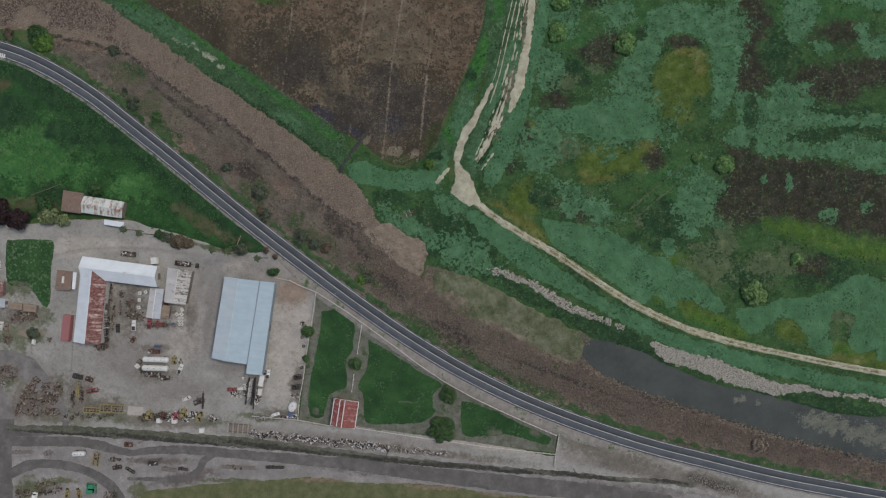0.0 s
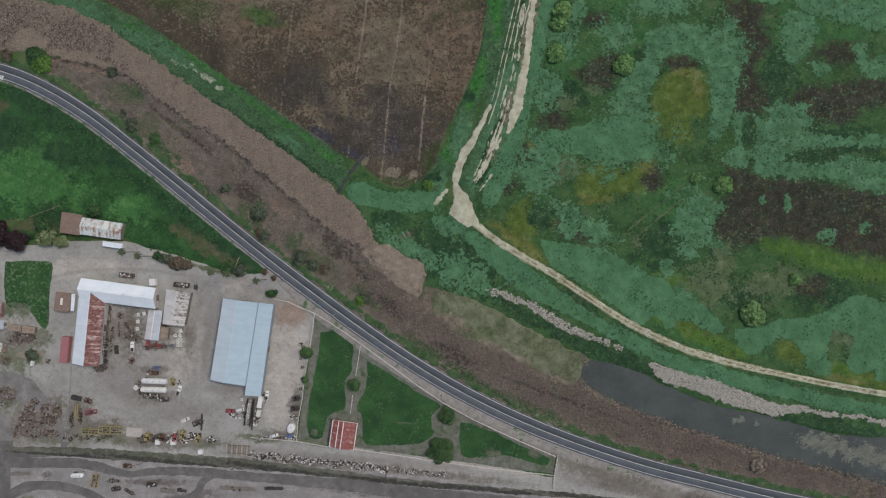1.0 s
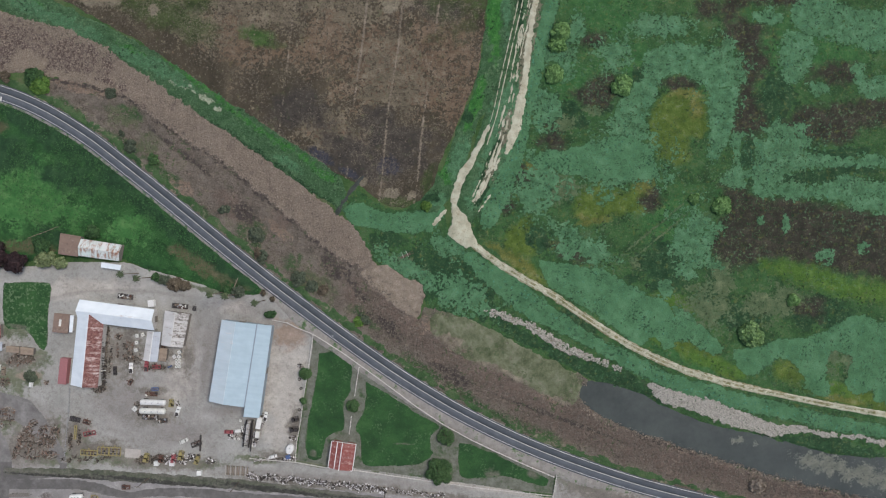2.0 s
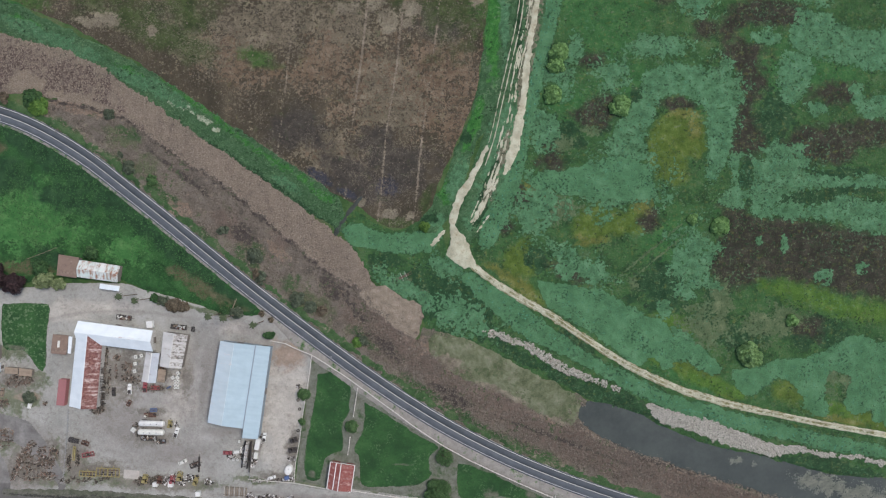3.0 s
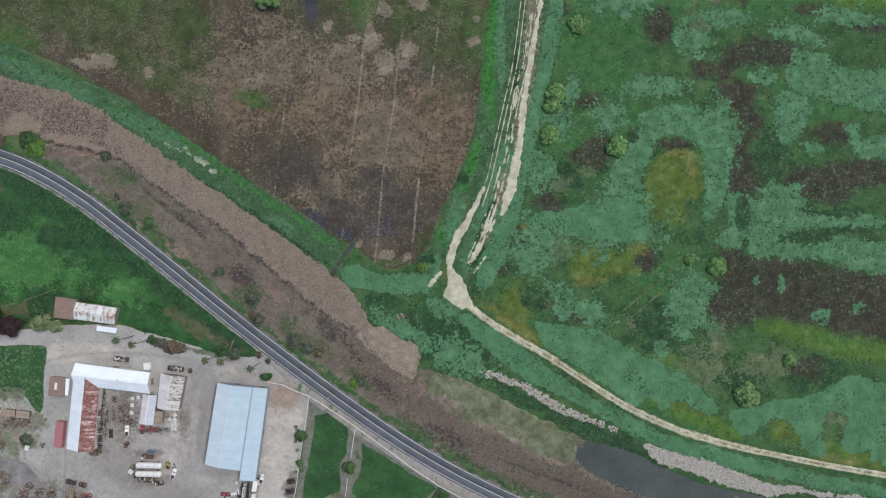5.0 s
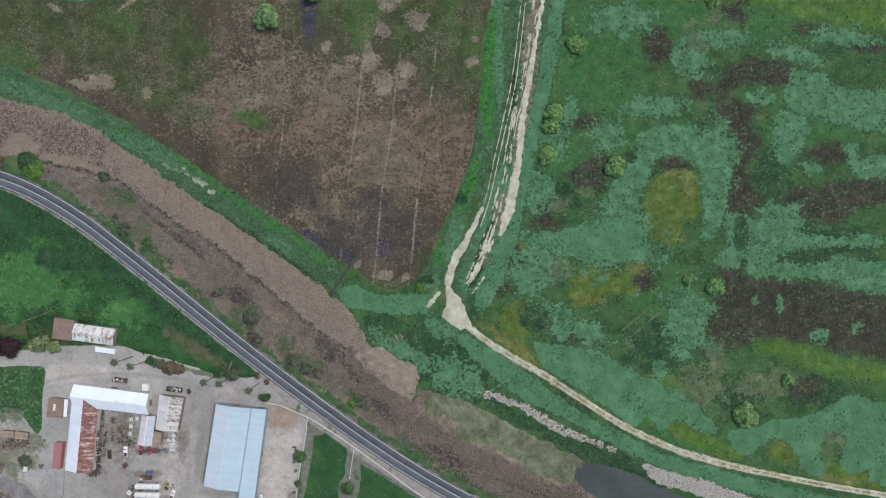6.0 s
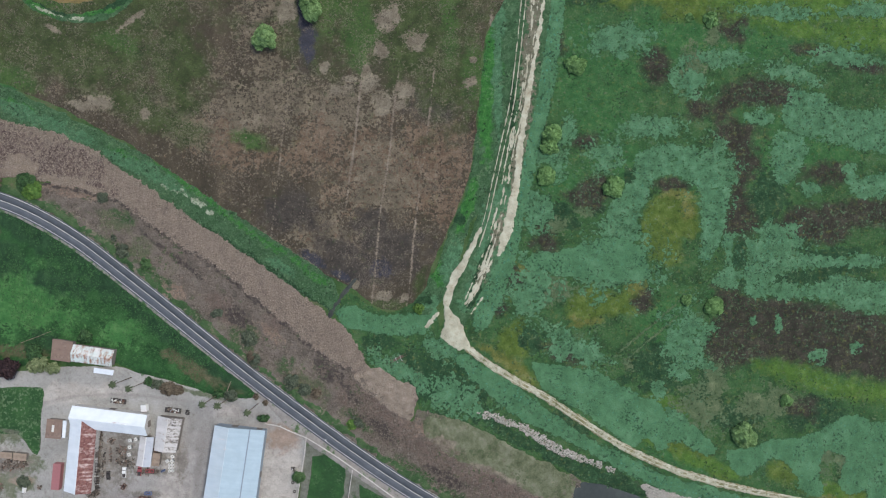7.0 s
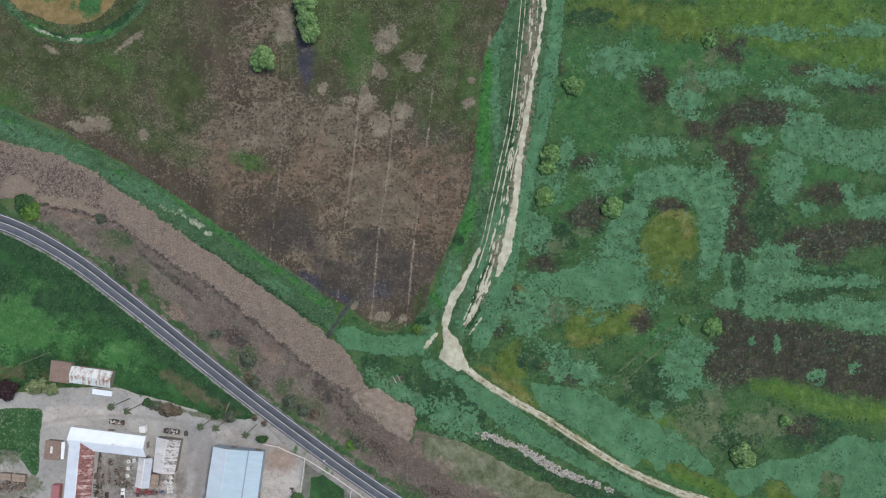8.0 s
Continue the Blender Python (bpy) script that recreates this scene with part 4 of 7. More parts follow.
YARD_AREA = area([(-200, 404), (60, 396), (150, 388), (225, 388), (300, 408), (380, 434), (440, 445), (480, 445), (520, 462), (560, 505), (562, 540), (545, 620), (528, 735), (700, 762), (860, 782), (984, 808), (992, 762), (1060, 778), (1160, 806), (1260, 834), (1340, 852), (1480, 880), (1620, 905), (1620, 930), (1330, 894), (1240, 874), (1160, 862), (1000, 843), (800, 814), (560, 790), (420, 775), (240, 768), (20, 758), (-200, 762)], 1.5, 10, 32, False)
# the strip at (370, 560) paints shade along the blue barn's west wall
YARD_DARK = blobs([(60, 650, 60, 20, 20), (240, 640, 60, 40, 0), (30, 740, 60, 12, 0), (345, 545, 8, 10, 0), (330, 690, 60, 20, 0), (370, 560, 8, 70, 6), (75, 700, 40, 30, 0), (400, 650, 40, 8, 0), (610, 772, 200, 6, 5), (1060, 820, 60, 8, 12), (1150, 832, 60, 8, 14), (1260, 850, 60, 8, 14), (60, 705, 50, 30, 0), (420, 560, 60, 80, 5)], 0.5, 22)
YARD_TRACKS = soft(strip([(430, 455, 5), (370, 480, 6), (352, 540, 6), (350, 620, 7), (340, 680, 7), (290, 705, 7), (220, 690, 6), (185, 650, 7), (200, 610, 6), (250, 595, 6), (320, 605, 6), (352, 640, 5)], 2, 14, 46), 16)
TYRE_MARKS = together(*[soft(strip([(u + o, v, 1.6) for u, v in path], 0.8, 9, 49), 3) for o in (-4, 4) for path in ([(366, 692), (378, 704), (384, 724), (382, 756)], [(60, 640), (30, 690), (14, 730), (2, 780)], [(420, 470), (380, 500), (362, 560), (356, 640)], [(90, 455), (160, 440), (260, 440), (360, 452)])])
yard = sheet("yard", YARD_AREA, mat_yard, 0.14, "dusty grey gravel farmyard", "yard", {
    "pale": blobs([(505, 640, 34, 90, 5), (515, 560, 30, 30, 0), (110, 440, 60, 18, 0), (430, 470, 30, 12, 0), (320, 580, 30, 60, 0), (180, 430, 80, 14, 0), (240, 730, 20, 8, 0), (1080, 800, 60, 10, 12), (860, 790, 90, 5, 8)], 0.5, 30),
    "dark": lambda u, v: np.maximum.reduce([0.9 * YARD_TRACKS(u, v), YARD_DARK(u, v), 0.8 * TYRE_MARKS(u, v)]),
    "green": blobs([(1040, 785, 40, 10, 10), (1250, 850, 60, 8, 12), (150, 720, 22, 30, 0), (250, 742, 90, 8, 3), (460, 738, 40, 6, 5), (20, 660, 30, 30, 0), (30, 510, 40, 14, 0), (24, 590, 38, 28, 0), (66, 556, 30, 14, 0), (67, 592, 18, 14, 0), (560, 745, 40, 5, 8), (380, 440, 50, 5, 15), (660, 752, 40, 6, 8), (100, 738, 40, 8, 4), (110, 690, 8, 26, 0), (1050, 790, 20, 8, 0), (1090, 812, 50, 6, 10), (350, 745, 60, 8, 0)], 0.6, 14),
    "brown": blobs([(520, 515, 31, 23, 0), (60, 590, 20, 7, 0)], 0.4, 10),
    "grime": together(blobs([(76, 706, 44, 36, 0), (45, 712, 22, 34, 0), (225, 545, 34, 52, 5), (190, 560, 10, 56, 6), (40, 558, 34, 18, 8), (285, 574, 44, 7, 3), (300, 548, 14, 14, 0), (282, 664, 40, 10, 0), (280, 616, 26, 6, 0), (455, 690, 14, 26, 8), (300, 742, 90, 12, 2), (140, 700, 20, 40, 0)], 0.5, 10, 48),
             blobs([(185, 716, 50, 14, 0), (190, 612, 16, 8, 0), (530, 680, 12, 30, 5), (500, 730, 34, 8, 5), (340, 560, 10, 30, 0), (560, 782, 140, 7, 6), (1090, 806, 110, 18, 14), (1240, 848, 80, 14, 14), (1150, 838, 120, 10, 14), (1310, 872, 60, 12, 14), (760, 800, 160, 7, 7)], 0.5, 10, 48))})
GARDEN = area([(562, 520), (600, 542), (660, 584), (742, 645), (790, 677), (840, 705), (930, 747), (988, 771), (985, 801), (860, 787), (700, 764), (634, 755), (586, 752), (532, 741), (540, 668), (550, 610)], 0.8, 8, 30, False)
sheet("worn_grass", GARDEN, mat_worn, 0.16, "thin worn grass and dirt paths round the lawns", "ground", {"green": lambda u, v: np.clip(0.22 + 0.4 * fbm(u, v, 16, 45), 0, 1)}, cell=2.2)


def lawn(pts, wear):
    inner, bare = area(pts, 1.8, 14, 33), blobs(wear, 0.5, 10)
    turf = lambda u, v: inner(u, v) + 2.5
    turf.box = inner.box
    sheet("lawn", turf, mat_lawn, 0.2, "patch of dark green mown lawn", "lawn", {"brown": lambda u, v: np.maximum(bare(u, v), np.clip(0.72 - turf(u, v) / 6 + 0.2 * fbm(u, v, 12, 47), 0, 1)), "thin": lambda u, v: 0.4 * (u < 120) + 0.0 * v}, cell=2.0)


lawn([(17, 425), (60, 424), (97, 428), (95, 470), (90, 538), (78, 538), (65, 520), (52, 505), (18, 500)], [(40, 502, 16, 4, 10)])
lawn([(573, 550), (600, 547), (625, 562), (630, 580), (625, 620), (614, 640), (617, 665), (615, 685), (595, 692), (582, 705), (575, 735), (552, 735), (548, 700), (555, 660), (563, 620), (568, 590), (571, 570)], [(560, 728, 6, 5, 0)])
lawn([(655, 602), (690, 620), (720, 640), (750, 660), (784, 680), (770, 695), (767, 720), (772, 728), (750, 746), (700, 749), (650, 746), (645, 700), (637, 685), (640, 672), (652, 650), (655, 625)], [(722, 711, 16, 1.2, 0)])
lawn([(820, 710), (845, 714), (880, 728), (920, 749), (960, 765), (976, 775), (970, 786), (940, 779), (900, 769), (870, 771), (826, 771), (819, 745)], [(878, 764, 12, 7, 10), (950, 766, 10, 6, 20)])
SOUTH = area([(-200, 758), (20, 758), (240, 768), (420, 774), (560, 786), (800, 808), (1000, 830), (1160, 846), (1260, 866), (1400, 940), (-200, 980)], 1.5, 10, 34, False)
lot = sheet("dirt_lot", SOUTH, mat_lot, 0.12, "pale dirt lot crossed by dark vehicle tracks", "dirt lot", {
    "green": blobs([(60, 862, 30, 16, 0), (110, 850, 30, 6, 0), (620, 862, 300, 4, 3), (420, 850, 60, 4, 3), (250, 868, 16, 12, 0)], 0.5, 14),
    "dark": blobs([(280, 815, 60, 6, 0), (330, 845, 60, 10, -10), (450, 805, 90, 5, 2), (900, 850, 300, 8, 4), (90, 800, 8, 8, 0)], 0.6, 12)})
PASTURE = area([(240, 890), (262, 868), (310, 861), (360, 855), (430, 850), (500, 846), (560, 842), (640, 851), (730, 853), (800, 859), (900, 873), (1000, 882), (1080, 892), (1200, 915), (1200, 1000), (200, 1000)], 2, 14, 35)
pasture = sheet("pasture", PASTURE, mat_south, 0.18, "yellowish green pasture south of the lot", "pasture", {"brown": blobs([(770, 862, 50, 5, 4), (880, 874, 40, 4, 8), (610, 846, 40, 5, -4), (700, 852, 40, 4, 4), (560, 848, 30, 4, 0)], 0.5, 14)})


def dirt_lane(pts):
    lane = strip([(u, v, w + 3) for u, v, w in pts], 1.2, 12, 36)
    sheet("dirt_lane", lane, mat_lane, 0.17, "packed dark dirt lane", "lane", {"pale": lambda u, v: np.clip(np.maximum(0.85 - lane(u, v) / 2.8, 0.12) + 0.45 * (v < 742) + 0.2 * fbm(u, v, 18, 37), 0, 1)})


dirt_lane([(-60, 640, 24), (5, 720, 20), (8, 800, 16), (10, 860, 16), (14, 960, 16)])
dirt_lane([(-20, 780, 9), (60, 780, 8), (150, 782, 8), (200, 793, 7), (235, 800, 5), (280, 796, 6), (350, 796, 7), (420, 803, 7), (500, 810, 8), (560, 815, 9), (640, 823, 10), (740, 836, 12), (840, 848, 13), (940, 859, 14), (1050, 871, 15), (1180, 890, 15)])
dirt_lane([(18, 840, 8), (55, 822, 8), (100, 820, 7), (150, 830, 7), (188, 850, 8), (210, 872, 9), (218, 905, 12)])
dirt_lane([(382, 805, 3), (364, 814, 5), (352, 834, 5), (322, 847, 5), (270, 847, 3), (232, 846, 2)])
dirt_lane([(20, 765, 8), (120, 752, 5), (60, 660, 20), (10, 640, 22)])
BERM = strip([(20, 757, 8), (120, 760, 10), (240, 768, 11), (420, 781, 11), (560, 796, 9), (700, 813, 8), (850, 827, 7), (1000, 838, 7), (1090, 847, 6), (1180, 852, 6), (1230, 858, 8)], 2.0, 9, 38)
berm = sheet("berm", BERM, mat_berm, 0.4, "low weedy berm with a dark ditch line", "berm", {
    "green": blobs([(150, 758, 120, 6, 3), (300, 770, 120, 6, 5), (440, 780, 80, 5, 6), (560, 795, 60, 3, 8)], 0.5, 12), "dark": blobs([(110, 766, 100, 3, 4), (300, 778, 130, 4, 6), (490, 791, 100, 5, 8), (690, 814, 130, 4, 7), (860, 828, 110, 4, 6), (1030, 841, 80, 4, 8), (1180, 850, 40, 4, 10)], 0.4, 10)}, edge=6)

# ---- the road: verge, shoulders, two lanes, painted lines ----
road_path = curve(ROAD, 10)
d = np.gradient(road_path, axis=0)
road_side = np.stack([-d[:, 1], d[:, 0]], 1) / np.hypot(d[:, 0], d[:, 1])[:, None]


def ribbon(name, lo, hi, z, material, skip=None):
    """A band along the road from offset lo to hi (grid units, plus is to the south-west), with a thickness."""
    a, b = road_path + road_side * lo, road_path + road_side * hi
    n = len(road_path)
    v = []
    for p in (a, b):
        x, y = at(p[:, 0], p[:, 1])
        v += [np.stack([x, y, np.full(n, z)], 1), np.stack([x, y, np.full(n, z - 0.25)], 1)]
    at_, ab, bt, bb = (np.arange(n) + k * n for k in range(4))
    f = [np.stack([p[:-1], q[:-1], q[1:], p[1:]], 1) for p, q in ((at_, bt), (bt, bb), (ab, at_))]
    return mesh_object(name, np.vstack(v), np.vstack(f)[:, ::-1], material, smooth=False)


VERGE = strip([(u + 14, v - 17, 7.5) for u, v in ROAD], 6, 14, 39)
sheet("road_verge", VERGE, mat_verge, 0.36, "green grassy verge along the road", "verge", {"tan": lambda u, v: np.clip(0.22 + 0.3 * fbm(u, v, 12, 40), 0, 1)})
sheet("road_shoulder", strip([(u - 12.5, v + 18.5, 12) if 480 < u < 1100 else (u - 9, v + 13, 4) for u, v in ROAD], 1.2, 8, 41), mat_gravel, 0.3, "pale gravel shoulder of the road", "shoulder", {"green": lambda u, v: np.clip(0.2 + 0.3 * fbm(u, v, 14, 42) + 0.5 * (u < 420) * 0.4, 0, 1)})
sheet("road_shoulder", strip([(u + 6, v - 9, 5) for u, v in ROAD], 1.0, 8, 43), mat_gravel, 0.3, "narrow pale gravel shoulder of the road", "shoulder", {"green": lambda u, v: np.clip(0.3 + 0.3 * fbm(u, v, 14, 44), 0, 1)})
road = tagged(ribbon("road", -14.5, 14.5, 0.85, mat_asphalt), "two-lane asphalt road with painted lines", "road", kind="structure")
for name, lo, hi, z, material, label in (("lane", -14.5, 0, 0.856, mat_asphalt_dark, "newer darker asphalt lane"), ("edge_line", -12.4, -11.6, 0.866, mat_paint, "white edge line"), ("edge_line", 11.5, 12.3, 0.866, mat_paint, "white edge line"), ("centre_line", -0.5, 0.5, 0.87, mat_yellow_line, "faded centre line")):
    o = ribbon(name, lo, hi, z, material)
    o.parent = road
    o["label"] = label

# ---- materials of things ----
def paint(name, col, rough=0.55, metal=0.0, dirt=0.35, dirt_col=c(96, 88, 80), size=0.8):
    m = Mat(name, rough, metal, local=True)
    v = m.math("MULTIPLY", m.noise(size, 5, 0.7), dirt)
    base = m.mix(1.0, col, m.ramp(m.rand(), (0.0, (0.82, 0.82, 0.82, 1)), (1.0, (1, 1, 1, 1))), "MULTIPLY")
    return m.done(m.mix(v, base, dirt_col))


def sheet_metal(name, col, worn, rust_cols, rust=0.5, patch=3.0, rough=0.45, metal=0.0):
    """Painted or bare roof sheets with rust that runs down the slope (the roof's own x)."""
    m = Mat(name, max(rough, 0.55), metal, local=True, spec=0.22)
    streak = m.noise(0.7, 4, 0.7, m.scaled(0.25, 1.4, 1))
    big = m.noise(patch, 4, 0.65)
    panel = m.ramp(m.noise(2.2, 1, 0.5, m.scaled(0.2, 1.0, 0.2)), (0.0, (0.35, 0.35, 0.35, 1)), (1.0, (0.65, 0.65, 0.65, 1)))
    base = m.mix(m.math("MULTIPLY", m.noise(4, 3), 0.8), col, worn)
    base = m.mix(0.18, base, panel, "OVERLAY")
    sheets = m.cells(40.0, 0.95)
    base = m.mix(m.math("MULTIPLY", sheets, 0.16), base, worn)
    v = m.math("ADD", m.math("MULTIPLY", streak, 0.35), m.math("MULTIPLY", big, 0.4))
    v = m.math("ADD", v, m.math("MULTIPLY", sheets, 0.25))
    k = m.span(v, 1.0 - rust - 0.12, 1.0 - rust + 0.12)
    col2 = m.ramp(m.noise(1.2, 4, 0.7), (0.2, rust_cols[0]), (0.8, rust_cols[1]))
    m.put(m.b.inputs["Roughness"], m.span(k, 0, 1, rough, 0.9))
    m.bump(m.noise(0.3, 2, 0.5, m.scaled(0.1, 1, 1)), 0.15, 0.03)
    return m.done(m.mix(k, base, col2))


RUST = (c(86, 53, 49), c(122, 88, 82))
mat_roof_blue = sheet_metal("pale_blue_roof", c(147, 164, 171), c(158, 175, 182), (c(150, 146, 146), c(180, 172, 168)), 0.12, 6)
# whiter sheets with pinkish streaks: the blue barn's west slope and ridge cap
mat_roof_blue_whiter = sheet_metal("whiter_blue_roof", c(172, 182, 185), c(160, 174, 181), (c(178, 168, 162), c(198, 192, 188)), 0.26, 7)
mat_roof_white = sheet_metal("white_metal_roof", c(205, 211, 213), c(188, 195, 199), (c(150, 132, 122), c(176, 164, 156)), 0.14, 5)
mat_roof_rust = sheet_metal("rusty_metal_roof", c(176, 164, 158), c(140, 102, 92), RUST, 0.63, 4)
mat_roof_half = sheet_metal("mottled_rusty_roof", c(190, 188, 184), c(164, 186, 180), (c(122, 86, 70), c(156, 124, 106)), 0.45, 3)
mat_roof_grey = sheet_metal("weathered_grey_roof", c(186, 184, 180), c(166, 164, 160), (c(130, 120, 112), c(140, 126, 114)), 0.3, 2.5)
mat_roof_dirty = sheet_metal("dirty_patched_roof", c(158, 155, 149), c(180, 178, 174), (c(70, 66, 62), c(120, 112, 103)), 0.42, 1.0)
mat_roof_steel = sheet_metal("blue_grey_steel_roof", c(146, 151, 156), c(168, 172, 176), (c(110, 104, 100), c(140, 134, 130)), 0.25, 2.5)
mat_roof_red = sheet_metal("brick_red_roof", c(112, 58, 53), c(130, 80, 73), (c(96, 50, 47), c(166, 134, 126)), 0.42, 1.4)
mat_roof_brown = sheet_metal("brown_felt_roof", c(122, 104, 92), c(108, 92, 82), (c(96, 80, 70), c(136, 120, 108)), 0.4, 2, 0.85)
mat_roof_tan = sheet_metal("tan_roof", c(138, 124, 108), c(120, 106, 92), (c(98, 84, 74), c(130, 116, 102)), 0.4, 2, 0.8)
mat_wall_white = paint("whitewashed_boards", c(190, 188, 182), 0.8, dirt=0.5)
mat_wall_grey = paint("grey_boards", c(112, 106, 100), 0.9, dirt=0.5)
mat_wall_red = paint("red_boards", c(120, 60, 50), 0.85, dirt=0.4)
mat_wall_blue = paint("blue_grey_siding", c(128, 142, 152), 0.7, dirt=0.4)
mat_white = paint("white_paint", c(220, 220, 216), 0.5, dirt=0.3)
mat_offwhite = paint("off_white_plastic", c(204, 204, 196), 0.5, dirt=0.35)
mat_red = paint("faded_red_paint", c(140, 64, 70), 0.6, dirt=0.35)
mat_red_pale = paint("bleached_red_paint", c(160, 104, 106), 0.65, dirt=0.35)
mat_yellow = paint("machine_yellow", c(152, 140, 84), 0.6, dirt=0.55)
mat_green = paint("machine_green", c(30, 128, 92), 0.5, dirt=0.3)
mat_blue = paint("tarp_blue", c(70, 96, 140), 0.6, dirt=0.4)
mat_dark = paint("dark_steel", c(52, 50, 50), 0.6, 0.3, dirt=0.4)
mat_rust = paint("rusted_iron", c(92, 66, 56), 0.9, dirt=0.5, dirt_col=c(70, 54, 46))
mat_steel = paint("galvanised_steel", c(160, 162, 162), 0.45, 0.5, dirt=0.4)
mat_silver = paint("silver_car_paint", c(168, 172, 176), 0.35, 0.3, dirt=0.2)
mat_tyre = paint("tyre_rubber", c(34, 34, 34), 0.9, dirt=0.4)
mat_glass = paint("dark_window_glass", c(26, 30, 34), 0.08, dirt=0.05)
mat_wood = paint("weathered_timber", c(128, 114, 98), 0.9, dirt=0.5, size=0.4)
mat_deck = paint("grey_deck_boards", c(116, 111, 105), 0.9, dirt=0.5, size=0.5)
mat_pole = paint("dark_treated_pole", c(84, 70, 58), 0.9, dirt=0.4)
mat_concrete = paint("pale_concrete", c(170, 164, 156), 0.9, dirt=0.35, size=2)


def junk_material():
    m = Mat("mixed_scrap", 0.8, local=True)
    col = m.ramp(m.island(), (0.0, c(34, 32, 30)), (0.28, c(44, 41, 39)), (0.38, c(84, 74, 66)), (0.46, c(76, 75, 74)), (0.56, c(140, 134, 126)), (0.68, c(206, 204, 202)), (0.76, c(210, 208, 206)), (0.83, c(112, 106, 100)), (0.91, c(164, 164, 163)), (1.0, c(226, 225, 222)))
    return m.done(m.mix(m.math("MULTIPLY", m.noise(0.5, 4), 0.2), col, c(84, 74, 66)))


mat_junk = junk_material()
m = Mat("dark_scrap", 0.85, local=True)
mat_junk_dark = m.done(m.mix(m.math("MULTIPLY", m.noise(0.5, 4), 0.3), m.ramp(m.island(), (0.0, c(38, 36, 33)), (0.3, c(60, 55, 49)), (0.6, c(88, 81, 72)), (0.84, c(108, 100, 89)), (0.94, c(106, 82, 72)), (1.0, c(150, 144, 134))), c(78, 72, 64)))


def foliage(name, lo, mid, hi):
    m = Mat(name, 0.75, spec=0.2)
    col = m.ramp(m.island(), (0.0, lo), (0.5, mid), (1.0, hi))
    col = m.mix(m.math("MULTIPLY", m.noise(1.5, 3), 0.5), col, lo)
    return m.done(col)


mat_leaf_green = foliage("mid_green_leaves", c(44, 78, 36), c(74, 116, 54), c(108, 146, 76))
mat_leaf_fresh = foliage("fresh_willow_leaves", c(84, 112, 66), c(108, 138, 84), c(132, 158, 106))
mat_leaf_dark = foliage("deep_green_leaves", c(36, 58, 36), c(54, 82, 48), c(74, 102, 62))
mat_leaf_yellow = foliage("yellow_green_leaves", c(62, 92, 42), c(80, 110, 49), c(102, 128, 64))
mat_leaf_pale = foliage("pale_grey_green_leaves", c(86, 98, 66), c(108, 120, 84), c(130, 140, 104))
mat_leaf_soft = foliage("soft_willow_leaves", c(88, 120, 68), c(102, 136, 80), c(117, 149, 94))
mat_leaf_lawn = foliage("lawn_tree_leaves", c(56, 80, 48), c(66, 92, 55), c(80, 104, 66))
mat_leaf_plum = foliage("dark_plum_leaves", c(30, 22, 24), c(46, 34, 36), c(64, 48, 48))
mat_leaf_palm = foliage("palm_fronds", c(54, 64, 44), c(78, 88, 62), c(104, 112, 84))
mat_bark = paint("grey_brown_bark", c(92, 78, 64), 0.95, dirt=0.5)


# ---- building blocks ----
land_us, land_vs = np.arange(-140, 1740, 6.0), np.arange(-440, 1010, 6.0)
LAND = lie(*np.meshgrid(land_us, land_vs))


def land(u, v):
    i, j = int(np.clip((u + 140) / 6, 0, len(land_us) - 1)), int(np.clip((v + 440) / 6, 0, len(land_vs) - 1))
    return float(LAND[j, i])


def thing(name, u, v, turn, label, category, group="", lift=0.14, kind=""):
    ob = new(name)
    x, y = at(u, v)
    ob.matrix_world = pose(x, y, land(u, v) + lift, 0, 0, turn)
    return tagged(ob, label, category, group, kind)


def part(name, bm, material, parent, label=""):
    me = bpy.data.meshes.new(name)
    bm.to_mesh(me)
    bm.free()
    me.materials.append(material)
    ob = new(name, me)
    ob.parent = parent
    if label:
        ob["label"] = label
    return ob


def quad_prism(bm, corners, z0, z1):
    """A solid from four plan corners; z0 and z1 are numbers or four numbers."""
    z0 = z0 if hasattr(z0, "__len__") else [z0] * 4
    z1 = z1 if hasattr(z1, "__len__") else [z1] * 4
    lo = [bm.verts.new((p[0], p[1], z)) for p, z in zip(corners, z0)]
    hi = [bm.verts.new((p[0], p[1], z)) for p, z in zip(corners, z1)]
    fs = [bm.faces.new(lo[::-1]), bm.faces.new(hi)] + [bm.faces.new((lo[i], lo[(i + 1) % 4], hi[(i + 1) % 4], hi[i])) for i in range(4)]
    return fs


def box(bm, x, y, z, sx, sy, sz, turn=0.0, top=1.0, tilt=0.0):
    """A box centred at x, y and standing on z; top narrows its upper face."""
    k, s = math.cos(radians(turn)), math.sin(radians(turn))
    vs = []
    for dz, f in ((0, 1.0), (sz, top)):
        for a, b in ((-1, -1), (1, -1), (1, 1), (-1, 1)):
            px, py = a * sx / 2 * f, b * sy / 2 * f
            vs.append(bm.verts.new((x + px * k - py * s, y + px * s + py * k, z + dz + tilt * px)))
    bm.faces.new(vs[3::-1])
    bm.faces.new(vs[4:])
    for i in range(4):
        bm.faces.new((vs[i], vs[(i + 1) % 4], vs[4 + (i + 1) % 4], vs[4 + i]))


